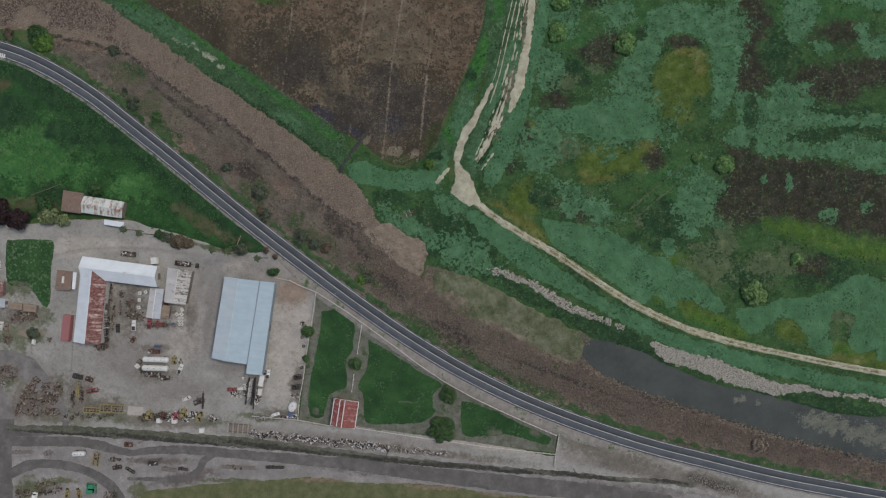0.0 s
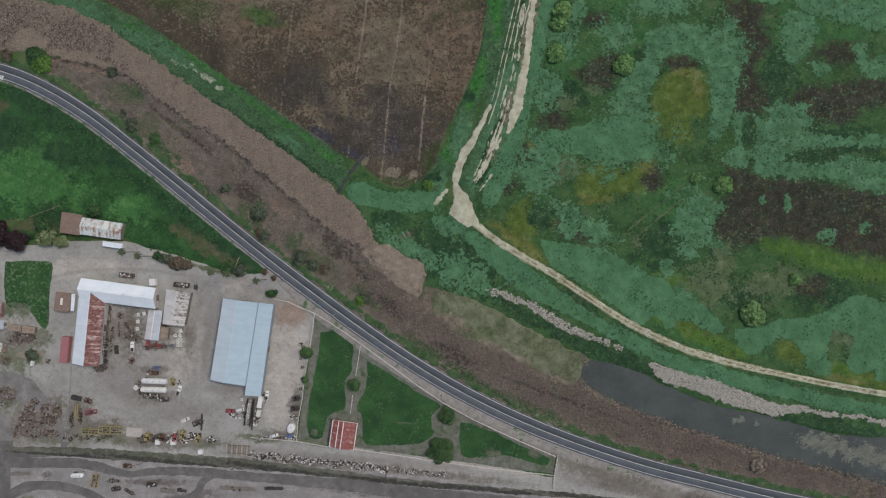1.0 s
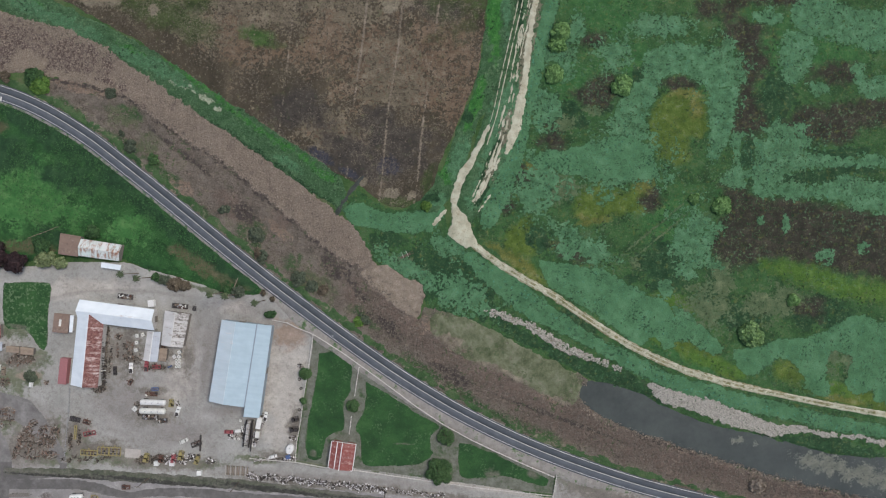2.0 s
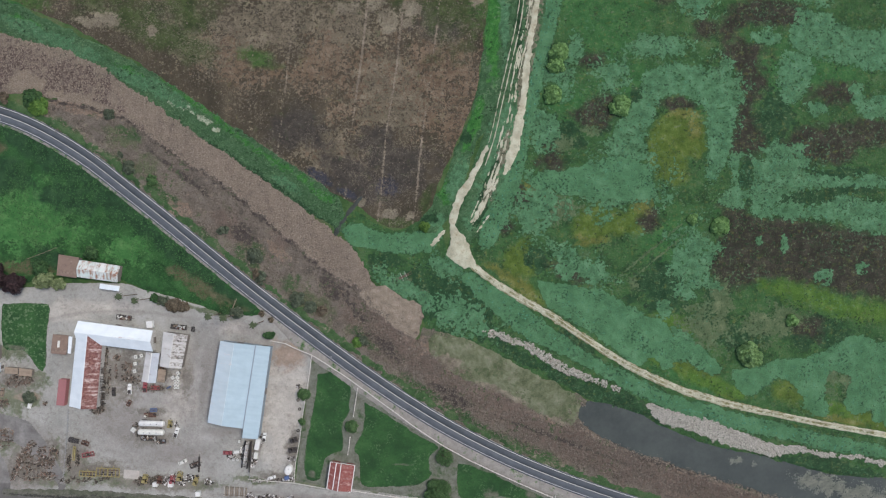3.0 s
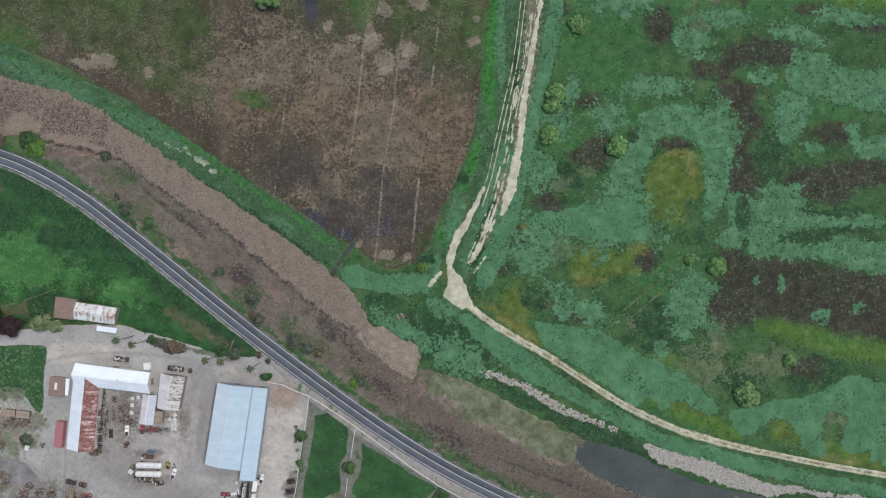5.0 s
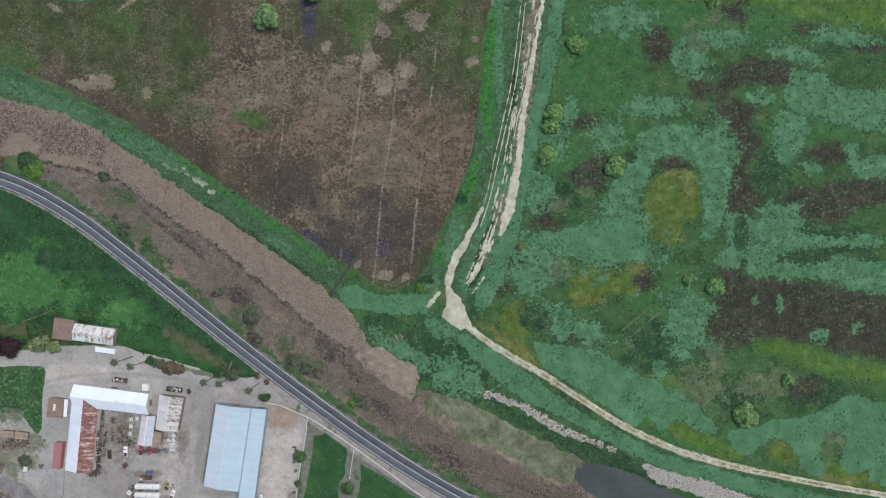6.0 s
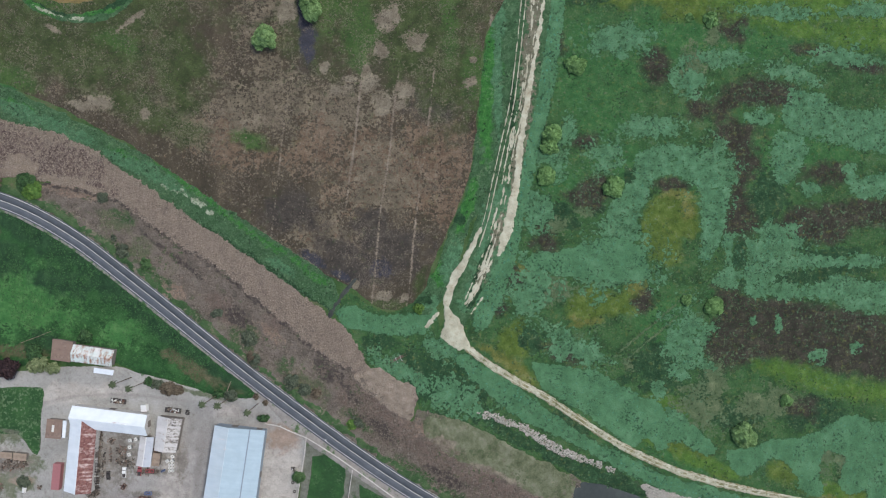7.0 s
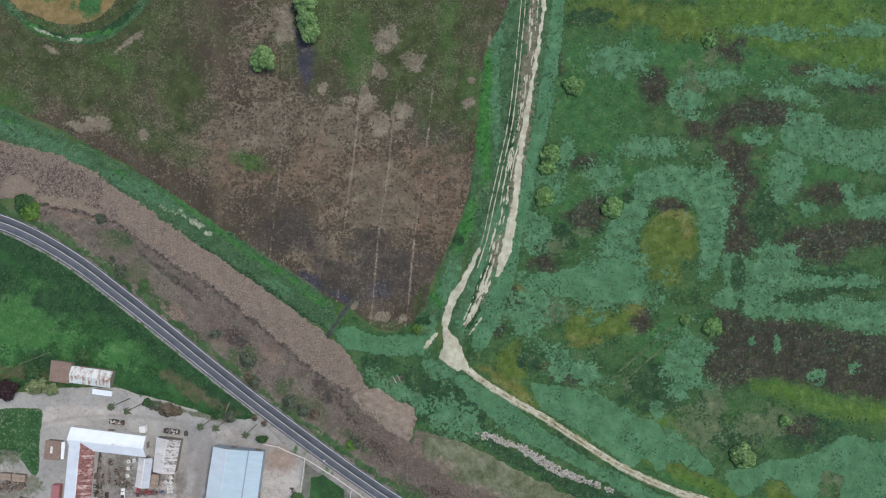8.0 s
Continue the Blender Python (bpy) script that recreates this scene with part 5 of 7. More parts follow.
def rod(bm, a, b, r0, r1=None, n=8, caps=True):
    a, b = Vector(a), Vector(b)
    r1 = r0 if r1 is None else r1
    q = (b - a).to_track_quat("Z", "Y")
    rings = []
    for p, r in ((a, r0), (b, r1)):
        rings.append([bm.verts.new(p + q @ Vector((r * math.cos(2 * math.pi * i / n), r * math.sin(2 * math.pi * i / n), 0))) for i in range(n)])
    for i in range(n):
        bm.faces.new((rings[0][i], rings[0][(i + 1) % n], rings[1][(i + 1) % n], rings[1][i]))
    if caps:
        bm.faces.new(rings[0][::-1])
        bm.faces.new(rings[1])


def one(maker, *args, **kw):
    bm = bmesh.new()
    maker(bm, *args, **kw)
    return bm


def bevelled(bm, w=0.06, seg=2):
    bmesh.ops.bevel(bm, geom=list(bm.edges), offset=w, segments=seg, affect="EDGES", profile=0.5)
    return bm


def plan(corners, height):
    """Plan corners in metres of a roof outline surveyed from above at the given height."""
    k = 1 - height / 297.7
    return [Vector(((u - 784) * S * k, (441 - v) * S * k, 0)) for u, v in corners]


def building(name, corners, eaves, ridge, frac, roofs, wall, label, category="building", parent=None, door=True, trim=None, base=0.14, survey=None):
    """A gabled (or, with ridge None, flat or lean-to) building. corners: outline a, b, c, d of the roof; the ridge runs from ab to dc."""
    top = ridge if ridge else max(eaves)
    p = plan(corners, survey or sum(eaves) / 2)
    mid = sum(p, Vector()) / 4
    u, v = mid.x / S + 784, 441 - mid.y / S
    along = ((p[2] + p[3]) - (p[0] + p[1])).normalized()
    turn = math.degrees(math.atan2(along.y, along.x)) + 90
    ob = parent or thing(name, u, v, turn, label, category, lift=base)
    inv = ob.matrix_world.inverted()
    z0 = ob.matrix_world.translation.z
    a, b, cc, d = [(inv @ Vector((q.x, q.y, z0))).to_2d() for q in p]
    la, lb = eaves
    slopes = []
    if ridge:
        m0, m1 = a.lerp(b, frac), d.lerp(cc, frac)
        slopes = [((a, m0, m1, d), (la, ridge, ridge, la), roofs[0]), ((m0, b, cc, m1), (ridge, lb, lb, ridge), roofs[1])]
    else:
        slopes = [((a, b, cc, d), (la, lb, lb, la), roofs[0])]
    for q, z, material in slopes:
        bm = bmesh.new()
        run = (q[3] - q[0]).length
        n = max(2, int(run / 1.1))
        cuts = [(0.0, 0.0)]
        for i in range(n):
            t = (i + 0.5) / n
            cuts += [(t - 0.06 / run, 0.0), (t - 0.03 / run, 0.025), (t + 0.03 / run, 0.025), (t + 0.06 / run, 0.0)]
        cuts.append((1.0, 0.0))
        rows = []
        for t, up in cuts:
            s0, s1 = q[0].lerp(q[3], t), q[1].lerp(q[2], t)
            rows.append([bm.verts.new((s0.x, s0.y, z[0] - 0.12)), bm.verts.new((s0.x, s0.y, z[0] + up)), bm.verts.new((s1.x, s1.y, z[1] + up)), bm.verts.new((s1.x, s1.y, z[1] - 0.12))])
        for g, h in zip(rows[:-1], rows[1:]):
            for k in range(4):
                bm.faces.new((g[k], g[(k + 1) % 4], h[(k + 1) % 4], h[k]))
        bm.faces.new(rows[0][::-1])
        bm.faces.new(rows[-1])
        bmesh.ops.recalc_face_normals(bm, faces=bm.faces)
        part("roof", bm, material, ob)
    if ridge:
        side = (m1 - m0).normalized() * 0.0 + Vector((-(m1 - m0).y, (m1 - m0).x)).normalized() * 0.22
        bm = bmesh.new()
        quad_prism(bm, (m0 - side, m0 + side, m1 + side, m1 - side), ridge + 0.02, ridge + 0.09)
        part("ridge_cap", bm, trim or roofs[0], ob)
    # walls, set in under the eaves
    ctr = (a + b + cc + d) / 4
    w = [q + (ctr - q).normalized() * 0.55 for q in (a, b, cc, d)]
    hs = {0: la - 0.14, 1: lb - 0.14, 2: lb - 0.14, 3: la - 0.14}
    for i in range(4):
        j = (i + 1) % 4
        inn = [q + (ctr - q).normalized() * 0.22 for q in (w[i], w[j])]
        bm = bmesh.new()
        if ridge and i in (0, 2):
            g, gi = w[i].lerp(w[j], frac if i == 0 else 1 - frac), inn[0].lerp(inn[1], frac if i == 0 else 1 - frac)
            quad_prism(bm, (w[i], g, gi, inn[0]), 0, (hs[i], ridge - 0.16, ridge - 0.16, hs[i]))
            quad_prism(bm, (g, w[j], inn[1], gi), 0, (ridge - 0.16, hs[j], hs[j], ridge - 0.16))
        else:
            quad_prism(bm, (w[i], w[j], inn[1], inn[0]), 0, (hs[i], hs[j], hs[j], hs[i]))
        part("wall", bm, wall, ob)
    if door:
        for i in (0, 1):
            j = i + 1
            dirn = (w[j] - w[i]).normalized()
            out = Vector((dirn.y, -dirn.x))
            if (w[i] + out - ctr).length < (w[i] - ctr).length:
                out = -out
            m = w[i].lerp(w[j], 0.5)
            wd, hd = min(3.2, (w[j] - w[i]).length * 0.4), min(2.9, min(la, lb) - 0.5)
            bm = bmesh.new()
            q = (m - dirn * wd / 2 + out * 0.06, m + dirn * wd / 2 + out * 0.06, m + dirn * wd / 2 - out * 0.02, m - dirn * wd / 2 - out * 0.02)
            quad_prism(bm, q, 0.02, hd)
            part("door", bm, mat_wall_grey, ob)
    return ob


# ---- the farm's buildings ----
blue = building("blue_barn", [(400, 489), (463, 497), (440, 644), (377, 633)], (5.6, 5.8), 7.2, 0.42, (mat_roof_blue_whiter, mat_roof_blue), mat_wall_blue, "large pale blue metal-roofed barn beside the yard", "barn", trim=mat_roof_blue_whiter)
building("blue_barn", [(462.5, 497), (488, 500), (465, 664), (438, 661)], (5.7, 4.8), None, 0.5, (mat_roof_blue,), mat_wall_blue, "", parent=blue, survey=5.7)
valley = [blue.matrix_world.inverted() @ Vector((q.x, q.y, blue.matrix_world.translation.z)) for q in plan([(461.6, 497), (463.6, 497), (440.6, 645), (438.6, 645)], 5.7)]
part("gutter", one(quad_prism, [q.to_2d() for q in valley], 5.74, 5.86), mat_wall_blue, blue, "dark valley gutter between the roofs")
barn = building("white_barn", [(147, 470), (193, 478), (181, 609), (133, 604)], (4.4, 4.4), 7.0, 0.52, (mat_roof_white, mat_roof_rust), mat_wall_white, "old barn with white and rust-red metal roofs", "barn", trim=mat_roof_white)
building("white_barn", [(281, 508), (281, 471), (149, 453), (147, 491)], (4.6, 4.6), 7.4, 0.5, (mat_roof_white, mat_roof_white), mat_wall_white, "", parent=barn, trim=mat_roof_white)
building("grey_shed", [(300, 473), (343, 479), (331, 539), (293, 534)], (4.0, 3.8), 5.4, 0.48, (mat_roof_grey, mat_roof_dirty), mat_wall_grey, "weathered grey shed with a patched corrugated roof", "shed", trim=mat_roof_grey)
building("workshop", [(269, 509), (293, 511), (286, 564), (261, 561)], (3.4, 3.4), 4.4, 0.5, (mat_roof_grey, mat_roof_steel), mat_wall_white, "small workshop with a blue-grey steel roof", "shed", trim=mat_white)
building("lean_to", [(291, 539), (304, 541), (301, 564), (288, 562)], (2.6, 2.4), None, 0.5, (mat_roof_tan,), mat_wall_grey, "small tan-roofed lean-to by the workshop", "shed", door=False)
hut = building("brown_hut", [(105, 477), (132, 480), (128, 514), (101, 511)], (3.0, 2.8), None, 0.5, (mat_roof_brown,), mat_wall_grey, "low hut with a flat brown felt roof", "hut")
part("roof_hatch", bevelled(one(box, -0.4, 0.2, 2.9, 1.1, 3.4, 0.3), 0.05), mat_offwhite, hut)
building("awning", [(133, 481), (139, 482), (136, 512), (131, 511)], (2.6, 2.3), None, 0.5, (mat_roof_white,), mat_wall_white, "narrow white awning beside the brown hut", "awning", door=False)
building("brown_shed", [(115, 336), (152, 342), (147, 378), (111, 373)], (3.0, 3.4), None, 0.5, (mat_roof_brown,), mat_wall_grey, "brown-roofed shed at the edge of the meadow", "shed")
building("rusty_shed", [(219, 386), (224, 357), (152, 346), (147, 376)], (3.4, 3.4), 4.8, 0.5, (mat_roof_half, mat_roof_half), mat_wall_grey, "shed with a mottled rusty white metal roof", "shed", trim=mat_roof_half)
building("red_house", [(595, 704), (637, 711), (630, 758), (588, 752)], (3.2, 3.2), 4.6, 0.45, (mat_roof_red, mat_roof_red), mat_wall_red, "small building with a brick-red metal roof and white trim", "house", trim=mat_white)
building("tan_shed", [(20, 535), (43, 537), (43, 548), (20, 546)], (2.6, 2.6), None, 0.5, (mat_roof_tan,), mat_wall_grey, "low shed with a tan roof", "shed")
building("tan_shed", [(45, 537), (68, 540), (67, 552), (45, 550)], (2.6, 2.4), None, 0.5, (mat_roof_tan,), mat_wall_grey, "low shed with a tan roof", "shed")
building("cottage", [(-30, 524), (13, 528), (12, 544), (-30, 541)], (2.9, 2.9), 3.8, 0.5, (mat_roof_steel, mat_roof_steel), mat_wall_white, "cottage with a lilac-grey roof", "house", trim=mat_roof_steel)
building("rusty_hut", [(-30, 495), (10, 497), (10, 522), (-30, 520)], (2.6, 2.6), 3.4, 0.5, (mat_roof_rust, mat_roof_rust), mat_wall_grey, "hut with a rusty metal roof", "hut", trim=mat_roof_rust)
trailer_home = building("white_trailer", [(188, 388), (223, 393), (221, 402), (187, 397)], (2.7, 2.7), None, 0.5, (mat_roof_white,), mat_wall_white, "long white trailer parked by the rusty shed", "trailer", door=False)
# white barge boards and battens on the red roof
red = bpy.data.objects["red_house"]
for x0, z0, z1 in ((-6.35, 3.26, 3.26), (-3.2, 3.98, 3.98), (6.2, 3.26, 3.26)):
    part("barge_board", one(box, x0, 0, z0 - 0.02, 0.4, 13.6, 0.12), mat_white, red)
for y0 in (-6.9, 6.9):
    part("barge_board", one(box, 0, y0, 3.3, 12.2, 0.3, 0.12), mat_white, red)

# ---- vehicles and machines ----
def wheel(parent, x, y, r, w, group=None):
    bm = bmesh.new()
    rod(bm, (x, y - w / 2, r), (x, y + w / 2, r), r, n=12)
    tyre = part("wheel", bm, mat_tyre, parent)
    bm = bmesh.new()
    rod(bm, (x, y - w / 2 - 0.01, r), (x, y + w / 2 + 0.01, r), r * 0.55, n=8)
    part("rim", bm, mat_steel, tyre)


def car(u, v, turn, material, label, pickup=False, size=1.0, van=False):
    ob = thing("pickup" if pickup else "van" if van else "car", u, v, turn, label, "car", "parked vehicles")
    L, W = (5.4, 1.95) if pickup or van else (4.6, 1.8)
    L, W = L * size, W * size
    bm = bmesh.new()
    box(bm, 0, 0, 0.32, L, W, 0.62, top=0.97)
    part("body", bevelled(bm, 0.12), material, ob)
    cx, cl = (0.35, L * 0.32) if pickup else (-0.15, L * 0.52) if not van else (-0.35, L * 0.8)
    bm = bmesh.new()
    box(bm, cx, 0, 0.94, cl, W * 0.9, 0.95 if van else 0.55, top=0.82)
    part("cabin", bevelled(bm, 0.1), material, ob)
    bm = bmesh.new()
    box(bm, cx + cl * 0.46, 0, 0.98, cl * 0.16, W * 0.78, 0.42, top=0.8)
    part("windscreen", bm, mat_glass, ob)
    bm = bmesh.new()
    box(bm, cx - cl * 0.46, 0, 0.98, cl * 0.14, W * 0.76, 0.42, top=0.8)
    part("rear_window", bm, mat_glass, ob)
    if pickup:
        bm = bmesh.new()
        box(bm, -L * 0.26, 0, 0.945, L * 0.4, W * 0.82, 0.02)
        part("cargo_bed", bm, mat_dark, ob)
    for x in (-L * 0.31, L * 0.31):
        for y in (-W * 0.44, W * 0.44):
            wheel(ob, x, y, 0.34, 0.24)
    for y in (-W * 0.32, W * 0.32):
        bm = bmesh.new()
        box(bm, L * 0.488, y, 0.62, 0.08, 0.34, 0.16)
        part("headlight", bm, mat_glass, ob)
    return ob


def flatbed(u, v, turn, L, W, material, label, load=0.0, name="flatbed_trailer"):
    ob = thing(name, u, v, turn, label, "trailer", "trailers in the yard")
    for y in (-W * 0.36, W * 0.36):
        bm = bmesh.new()
        box(bm, 0, y, 0.62, L, 0.16, 0.2)
        part("frame_rail", bm, mat_dark, ob)
    for i in range(max(3, int(L / 0.55))):
        bm = bmesh.new()
        box(bm, -L / 2 + (i + 0.5) * L / max(3, int(L / 0.55)), 0, 0.83, 0.46, W, 0.06)
        part("deck_board", bm, material, ob)
    bm = bmesh.new()
    rod(bm, (L / 2, 0, 0.7), (L / 2 + 1.3, 0, 0.6), 0.07)
    part("drawbar", bm, mat_dark, ob)
    for x in (-L * 0.3, -L * 0.14):
        for y in (-W * 0.46, W * 0.46):
            wheel(ob, x, y, 0.42, 0.26)
    if load:
        rnd = random.Random(int(u * 7 + v))
        for _ in range(int(load)):
            bm = bmesh.new()
            box(bm, rnd.uniform(-L, L) * 0.4, rnd.uniform(-W, W) * 0.32, 0.9, rnd.uniform(0.5, 1.4), rnd.uniform(0.4, 0.9), rnd.uniform(0.3, 0.9), rnd.uniform(0, 180), 0.85)
            part("load", bm, rnd.choice((mat_offwhite, mat_rust, mat_steel, mat_dark, mat_wood)), ob)
    return ob


def tanker(u, v, turn, L, r, label, material=None):
    material = material or mat_white
    ob = thing("tank_trailer", u, v, turn, label, "trailer", "tank trailers")
    bm = bmesh.new()
    rod(bm, (-L / 2 + 0.5, 0, 1.1 + r), (L / 2 - 0.5, 0, 1.1 + r), r, n=20, caps=False)
    rod(bm, (-L / 2, 0, 1.1 + r), (-L / 2 + 0.5, 0, 1.1 + r), r * 0.72, r, n=20)
    rod(bm, (L / 2 - 0.5, 0, 1.1 + r), (L / 2, 0, 1.1 + r), r, r * 0.72, n=20)
    part("tank", bm, material, ob)
    for x in (-L * 0.25, 0, L * 0.25):
        bm = bmesh.new()
        rod(bm, (x, 0, 1.05 + 2 * r), (x, 0, 1.25 + 2 * r), 0.28, n=10)
        part("manhole", bm, mat_steel, ob)
    bm = bmesh.new()
    box(bm, 0, 0, 0.75, L * 0.96, 0.9, 0.3)
    part("chassis", bm, mat_dark, ob)
    for x in (-L * 0.42, -L * 0.32, L * 0.3):
        for y in (-r * 0.85, r * 0.85):
            wheel(ob, x, y, 0.48, 0.3)
    return ob


def container(u, v, turn, L, W, H, material, label):
    ob = thing("container", u, v, turn, label, "container")
    bm = bmesh.new()
    box(bm, 0, 0, 0.15, L, W, H)
    for i in range(int(L / 0.6)):
        x = -L / 2 + 0.3 + i * 0.6
        box(bm, x, 0, H + 0.15, 0.3, W * 0.96, 0.04)
        for y in (-W / 2, W / 2):
            box(bm, x, y, 0.3, 0.3, 0.05, H - 0.3)
    part("body", bm, material, ob)
    for s in (-1, 1):
        bm = bmesh.new()
        box(bm, L / 2 + 0.03, s * W / 4, 0.25, 0.06, W / 2 - 0.06, H - 0.2)
        part("door", bm, material, ob)
    for x in (-L / 2 + 0.1, L / 2 - 0.1):
        bm = bmesh.new()
        box(bm, x, 0, 0, 0.2, W, 0.16)
        part("skid", bm, mat_dark, ob)
    return ob


def tote(u, v, turn, label="white plastic tank crate on a pallet", s=1.0):
    ob = thing("tank_crate", u, v, turn, label, "tank", "white tank crates")
    part("tank", bevelled(one(box, 0, 0, 0.16, 1.5 * s, 1.5 * s, 1.1 * s), 0.1), mat_offwhite, ob)
    part("pallet", one(box, 0, 0, 0, 1.6 * s, 1.6 * s, 0.15), mat_wood, ob)
    part("cap", one(rod, (0, 0, 0.16 + 1.1 * s), (0, 0, 0.26 + 1.1 * s), 0.2, n=10), mat_dark, ob)
    for x in (-0.76 * s, 0.76 * s):
        part("cage_bar", one(box, x, 0, 0.16, 0.04, 1.5 * s, 1.1 * s), mat_steel, ob)
    return ob


def drum(u, v, material, label="standing drum"):
    ob = thing("drum", u, v, 0, label, "drum", "drums by the workshop")
    part("barrel", one(rod, (0, 0, 0), (0, 0, 0.95), 0.7 if material is mat_offwhite else 0.45, n=14), material, ob)
    part("lid", one(rod, (0, 0, 0.95), (0, 0, 0.99), 0.25, n=12), mat_dark, ob)


def machine(u, v, turn, L, W, material, label, kind="farm_implement", seed=0, cab=False, mast=0.0):
    """Tractor-drawn gear or a small loader: frame tubes, cross bars, an engine block, wheels, maybe a cab or mast."""
    rnd = random.Random(seed + int(u * 13 + v * 7))
    ob = thing(kind, u, v, turn, label, "machine")
    for y in (-W / 2, W / 2):
        part("side_beam", one(box, 0, y, 0.6, L, 0.34, 0.3), material, ob)
    n = max(3, int(L / 1.5))
    for i in range(n + 1):
        part("cross_beam", one(box, -L / 2 + i * L / n, 0, 0.62, 0.3, W, 0.24), material, ob)
    for i in range(int(2 + L / 2)):
        part("tine", one(rod, (rnd.uniform(-L, L) * 0.45, rnd.uniform(-W, W) * 0.5, 0.9), (rnd.uniform(-L, L) * 0.45, rnd.uniform(-W, W) * 0.5, 0.05), 0.07, n=6), mat_rust, ob)
    part("hitch", one(rod, (L / 2, 0, 0.7), (L / 2 + 1.0, 0, 0.45), 0.09), mat_dark, ob)
    if not cab and W > 1.4:
        part("gearbox", bevelled(one(box, L * rnd.uniform(-0.15, 0.15), 0, 0.86, 0.9, 0.8, 0.6, top=0.8), 0.06), material if rnd.random() < 0.6 else mat_dark, ob)
        part("roller", one(rod, (-L * 0.46, -W * 0.3, 0.55), (L * 0.46, -W * 0.3, 0.55), 0.26, n=8), mat_dark, ob)
        part("tool_bar", one(rod, (-L * 0.46, W * 0.28, 0.95), (L * 0.46, W * 0.28, 0.95), 0.13, n=6), mat_rust, ob)
        for s in (-1, 1):
            part("drawbar", one(rod, (L * 0.06 * s, W * 0.5, 0.8), (0, W * 0.5 + 1.3, 1.1), 0.1, n=6), material, ob)
    if cab:
        part("engine_block", bevelled(one(box, L * 0.22, 0, 0.85, L * 0.42, W * 0.55, 0.8), 0.1), material, ob)
        part("cab", bevelled(one(box, -L * 0.2, 0, 0.85, L * 0.32, W * 0.7, 1.6, top=0.85), 0.08), mat_glass, ob)
        part("cab_roof", bevelled(one(box, -L * 0.2, 0, 2.45, L * 0.34, W * 0.72, 0.14), 0.05), material, ob)
    if mast:
        part("mast", one(rod, (0, 0, 0.8), (mast * 0.8, 0, mast * 0.45), 0.22, 0.14), material, ob)
        part("bucket", one(box, mast * 0.8, 0, mast * 0.3, 0.8, W * 0.8, 0.6, top=0.7), mat_dark, ob)
    for x in (-L * 0.3, L * 0.3):
        for y in (-W * 0.5, W * 0.5):
            wheel(ob, x, y, 0.5 if cab else 0.36, 0.34 if cab else 0.2)
    return ob


m = Mat("rusty_scrap", 0.88, local=True)
mat_junk_rusty = m.done(m.mix(m.math("MULTIPLY", m.noise(0.5, 4), 0.3), m.ramp(m.island(), (0.0, c(46, 42, 39)), (0.25, c(74, 67, 60)), (0.5, c(96, 88, 78)), (0.66, c(112, 102, 91)), (0.78, c(112, 86, 74)), (0.9, c(126, 118, 108)), (1.0, c(160, 154, 145))), c(86, 78, 69)))


def heap(u, v, turn, L, W, count, label, name="scrap_heap", height=1.2, tyres=3, material=None, fine=1):
    """A heap of bent sheet, pipe and timber."""
    count = count * (fine + 1) // 2 + count // 3
    rnd = random.Random(int(u * 31 + v * 17))
    ob = thing(name, u, v, turn, label, "scrap")
    kinds = {"scrap_metal": bmesh.new(), "pipe": bmesh.new(), "timber": bmesh.new()}
    for i in range(count):
        r = math.sqrt(rnd.random())
        a = rnd.uniform(0, 2 * math.pi)
        x, y = r * math.cos(a) * L / 2, r * math.sin(a) * W / 2
        z = max(0.0, (1 - r) * height * rnd.uniform(0.3, 1.0))
        k = rnd.random()
        if k < 0.55:
            box(kinds["scrap_metal"], x, y, z, rnd.uniform(0.25, 1.4), rnd.uniform(0.15, 0.8), rnd.uniform(0.06, 0.6), rnd.uniform(0, 180), rnd.uniform(0.6, 1.0), rnd.uniform(-0.3, 0.3))
        elif k < 0.8:
            l, t = rnd.uniform(0.6, 2.4), rnd.uniform(0, math.pi)
            rod(kinds["pipe"], (x - l * math.cos(t) / 2, y - l * math.sin(t) / 2, z + 0.1), (x + l * math.cos(t) / 2, y + l * math.sin(t) / 2, z + rnd.uniform(0.1, 0.6)), rnd.uniform(0.04, 0.12), n=5)
        else:
            box(kinds["timber"], x, y, z, rnd.uniform(1.0, 2.2 + fine), 0.2, 0.12, rnd.uniform(0, 180), 1.0, rnd.uniform(-0.15, 0.15))
    for k, bm in kinds.items():
        if bm.verts:
            part(k, bm, material or mat_junk, ob)["kind"] = "stuff"
        else:
            bm.free()
    for i in range(tyres):
        x, y = rnd.uniform(-L, L) * 0.4, rnd.uniform(-W, W) * 0.4
        part("tyre", one(rod, (x, y, height * 0.4), (x, y, height * 0.4 + 0.28), 0.48, n=10), mat_tyre, ob)
    return ob


def tyre(u, v, r=0.8):
    ob = thing("rubber_tyre_ring", u, v, random.Random(int(u * v)).uniform(0, 180), "large worn tractor tyre lying flat by the fence", "tyre", "tyres by the fence")
    bm = bmesh.new()
    n = 16
    prof = [(r, 0.0), (r, 0.42), (r * 0.9, 0.5), (r * 0.55, 0.42), (r * 0.5, 0.25), (r * 0.55, 0.06)]
    rings = [[bm.verts.new((q * math.cos(2 * math.pi * i / n), q * math.sin(2 * math.pi * i / n), z)) for q, z in prof] for i in range(n)]
    for i in range(n):
        for k in range(len(prof)):
            bm.faces.new((rings[i][k], rings[(i + 1) % n][k], rings[(i + 1) % n][(k + 1) % len(prof)], rings[i][(k + 1) % len(prof)]))
    part("tread", bm, mat_tyre, ob)


car(3, 470, 88, mat_white, "white sedan parked on the gravel")
car(8, 576, 80, mat_offwhite, "cream car parked by the sheds")
car(17, 580, 85, mat_wood, "dusty tan car parked by the sheds")
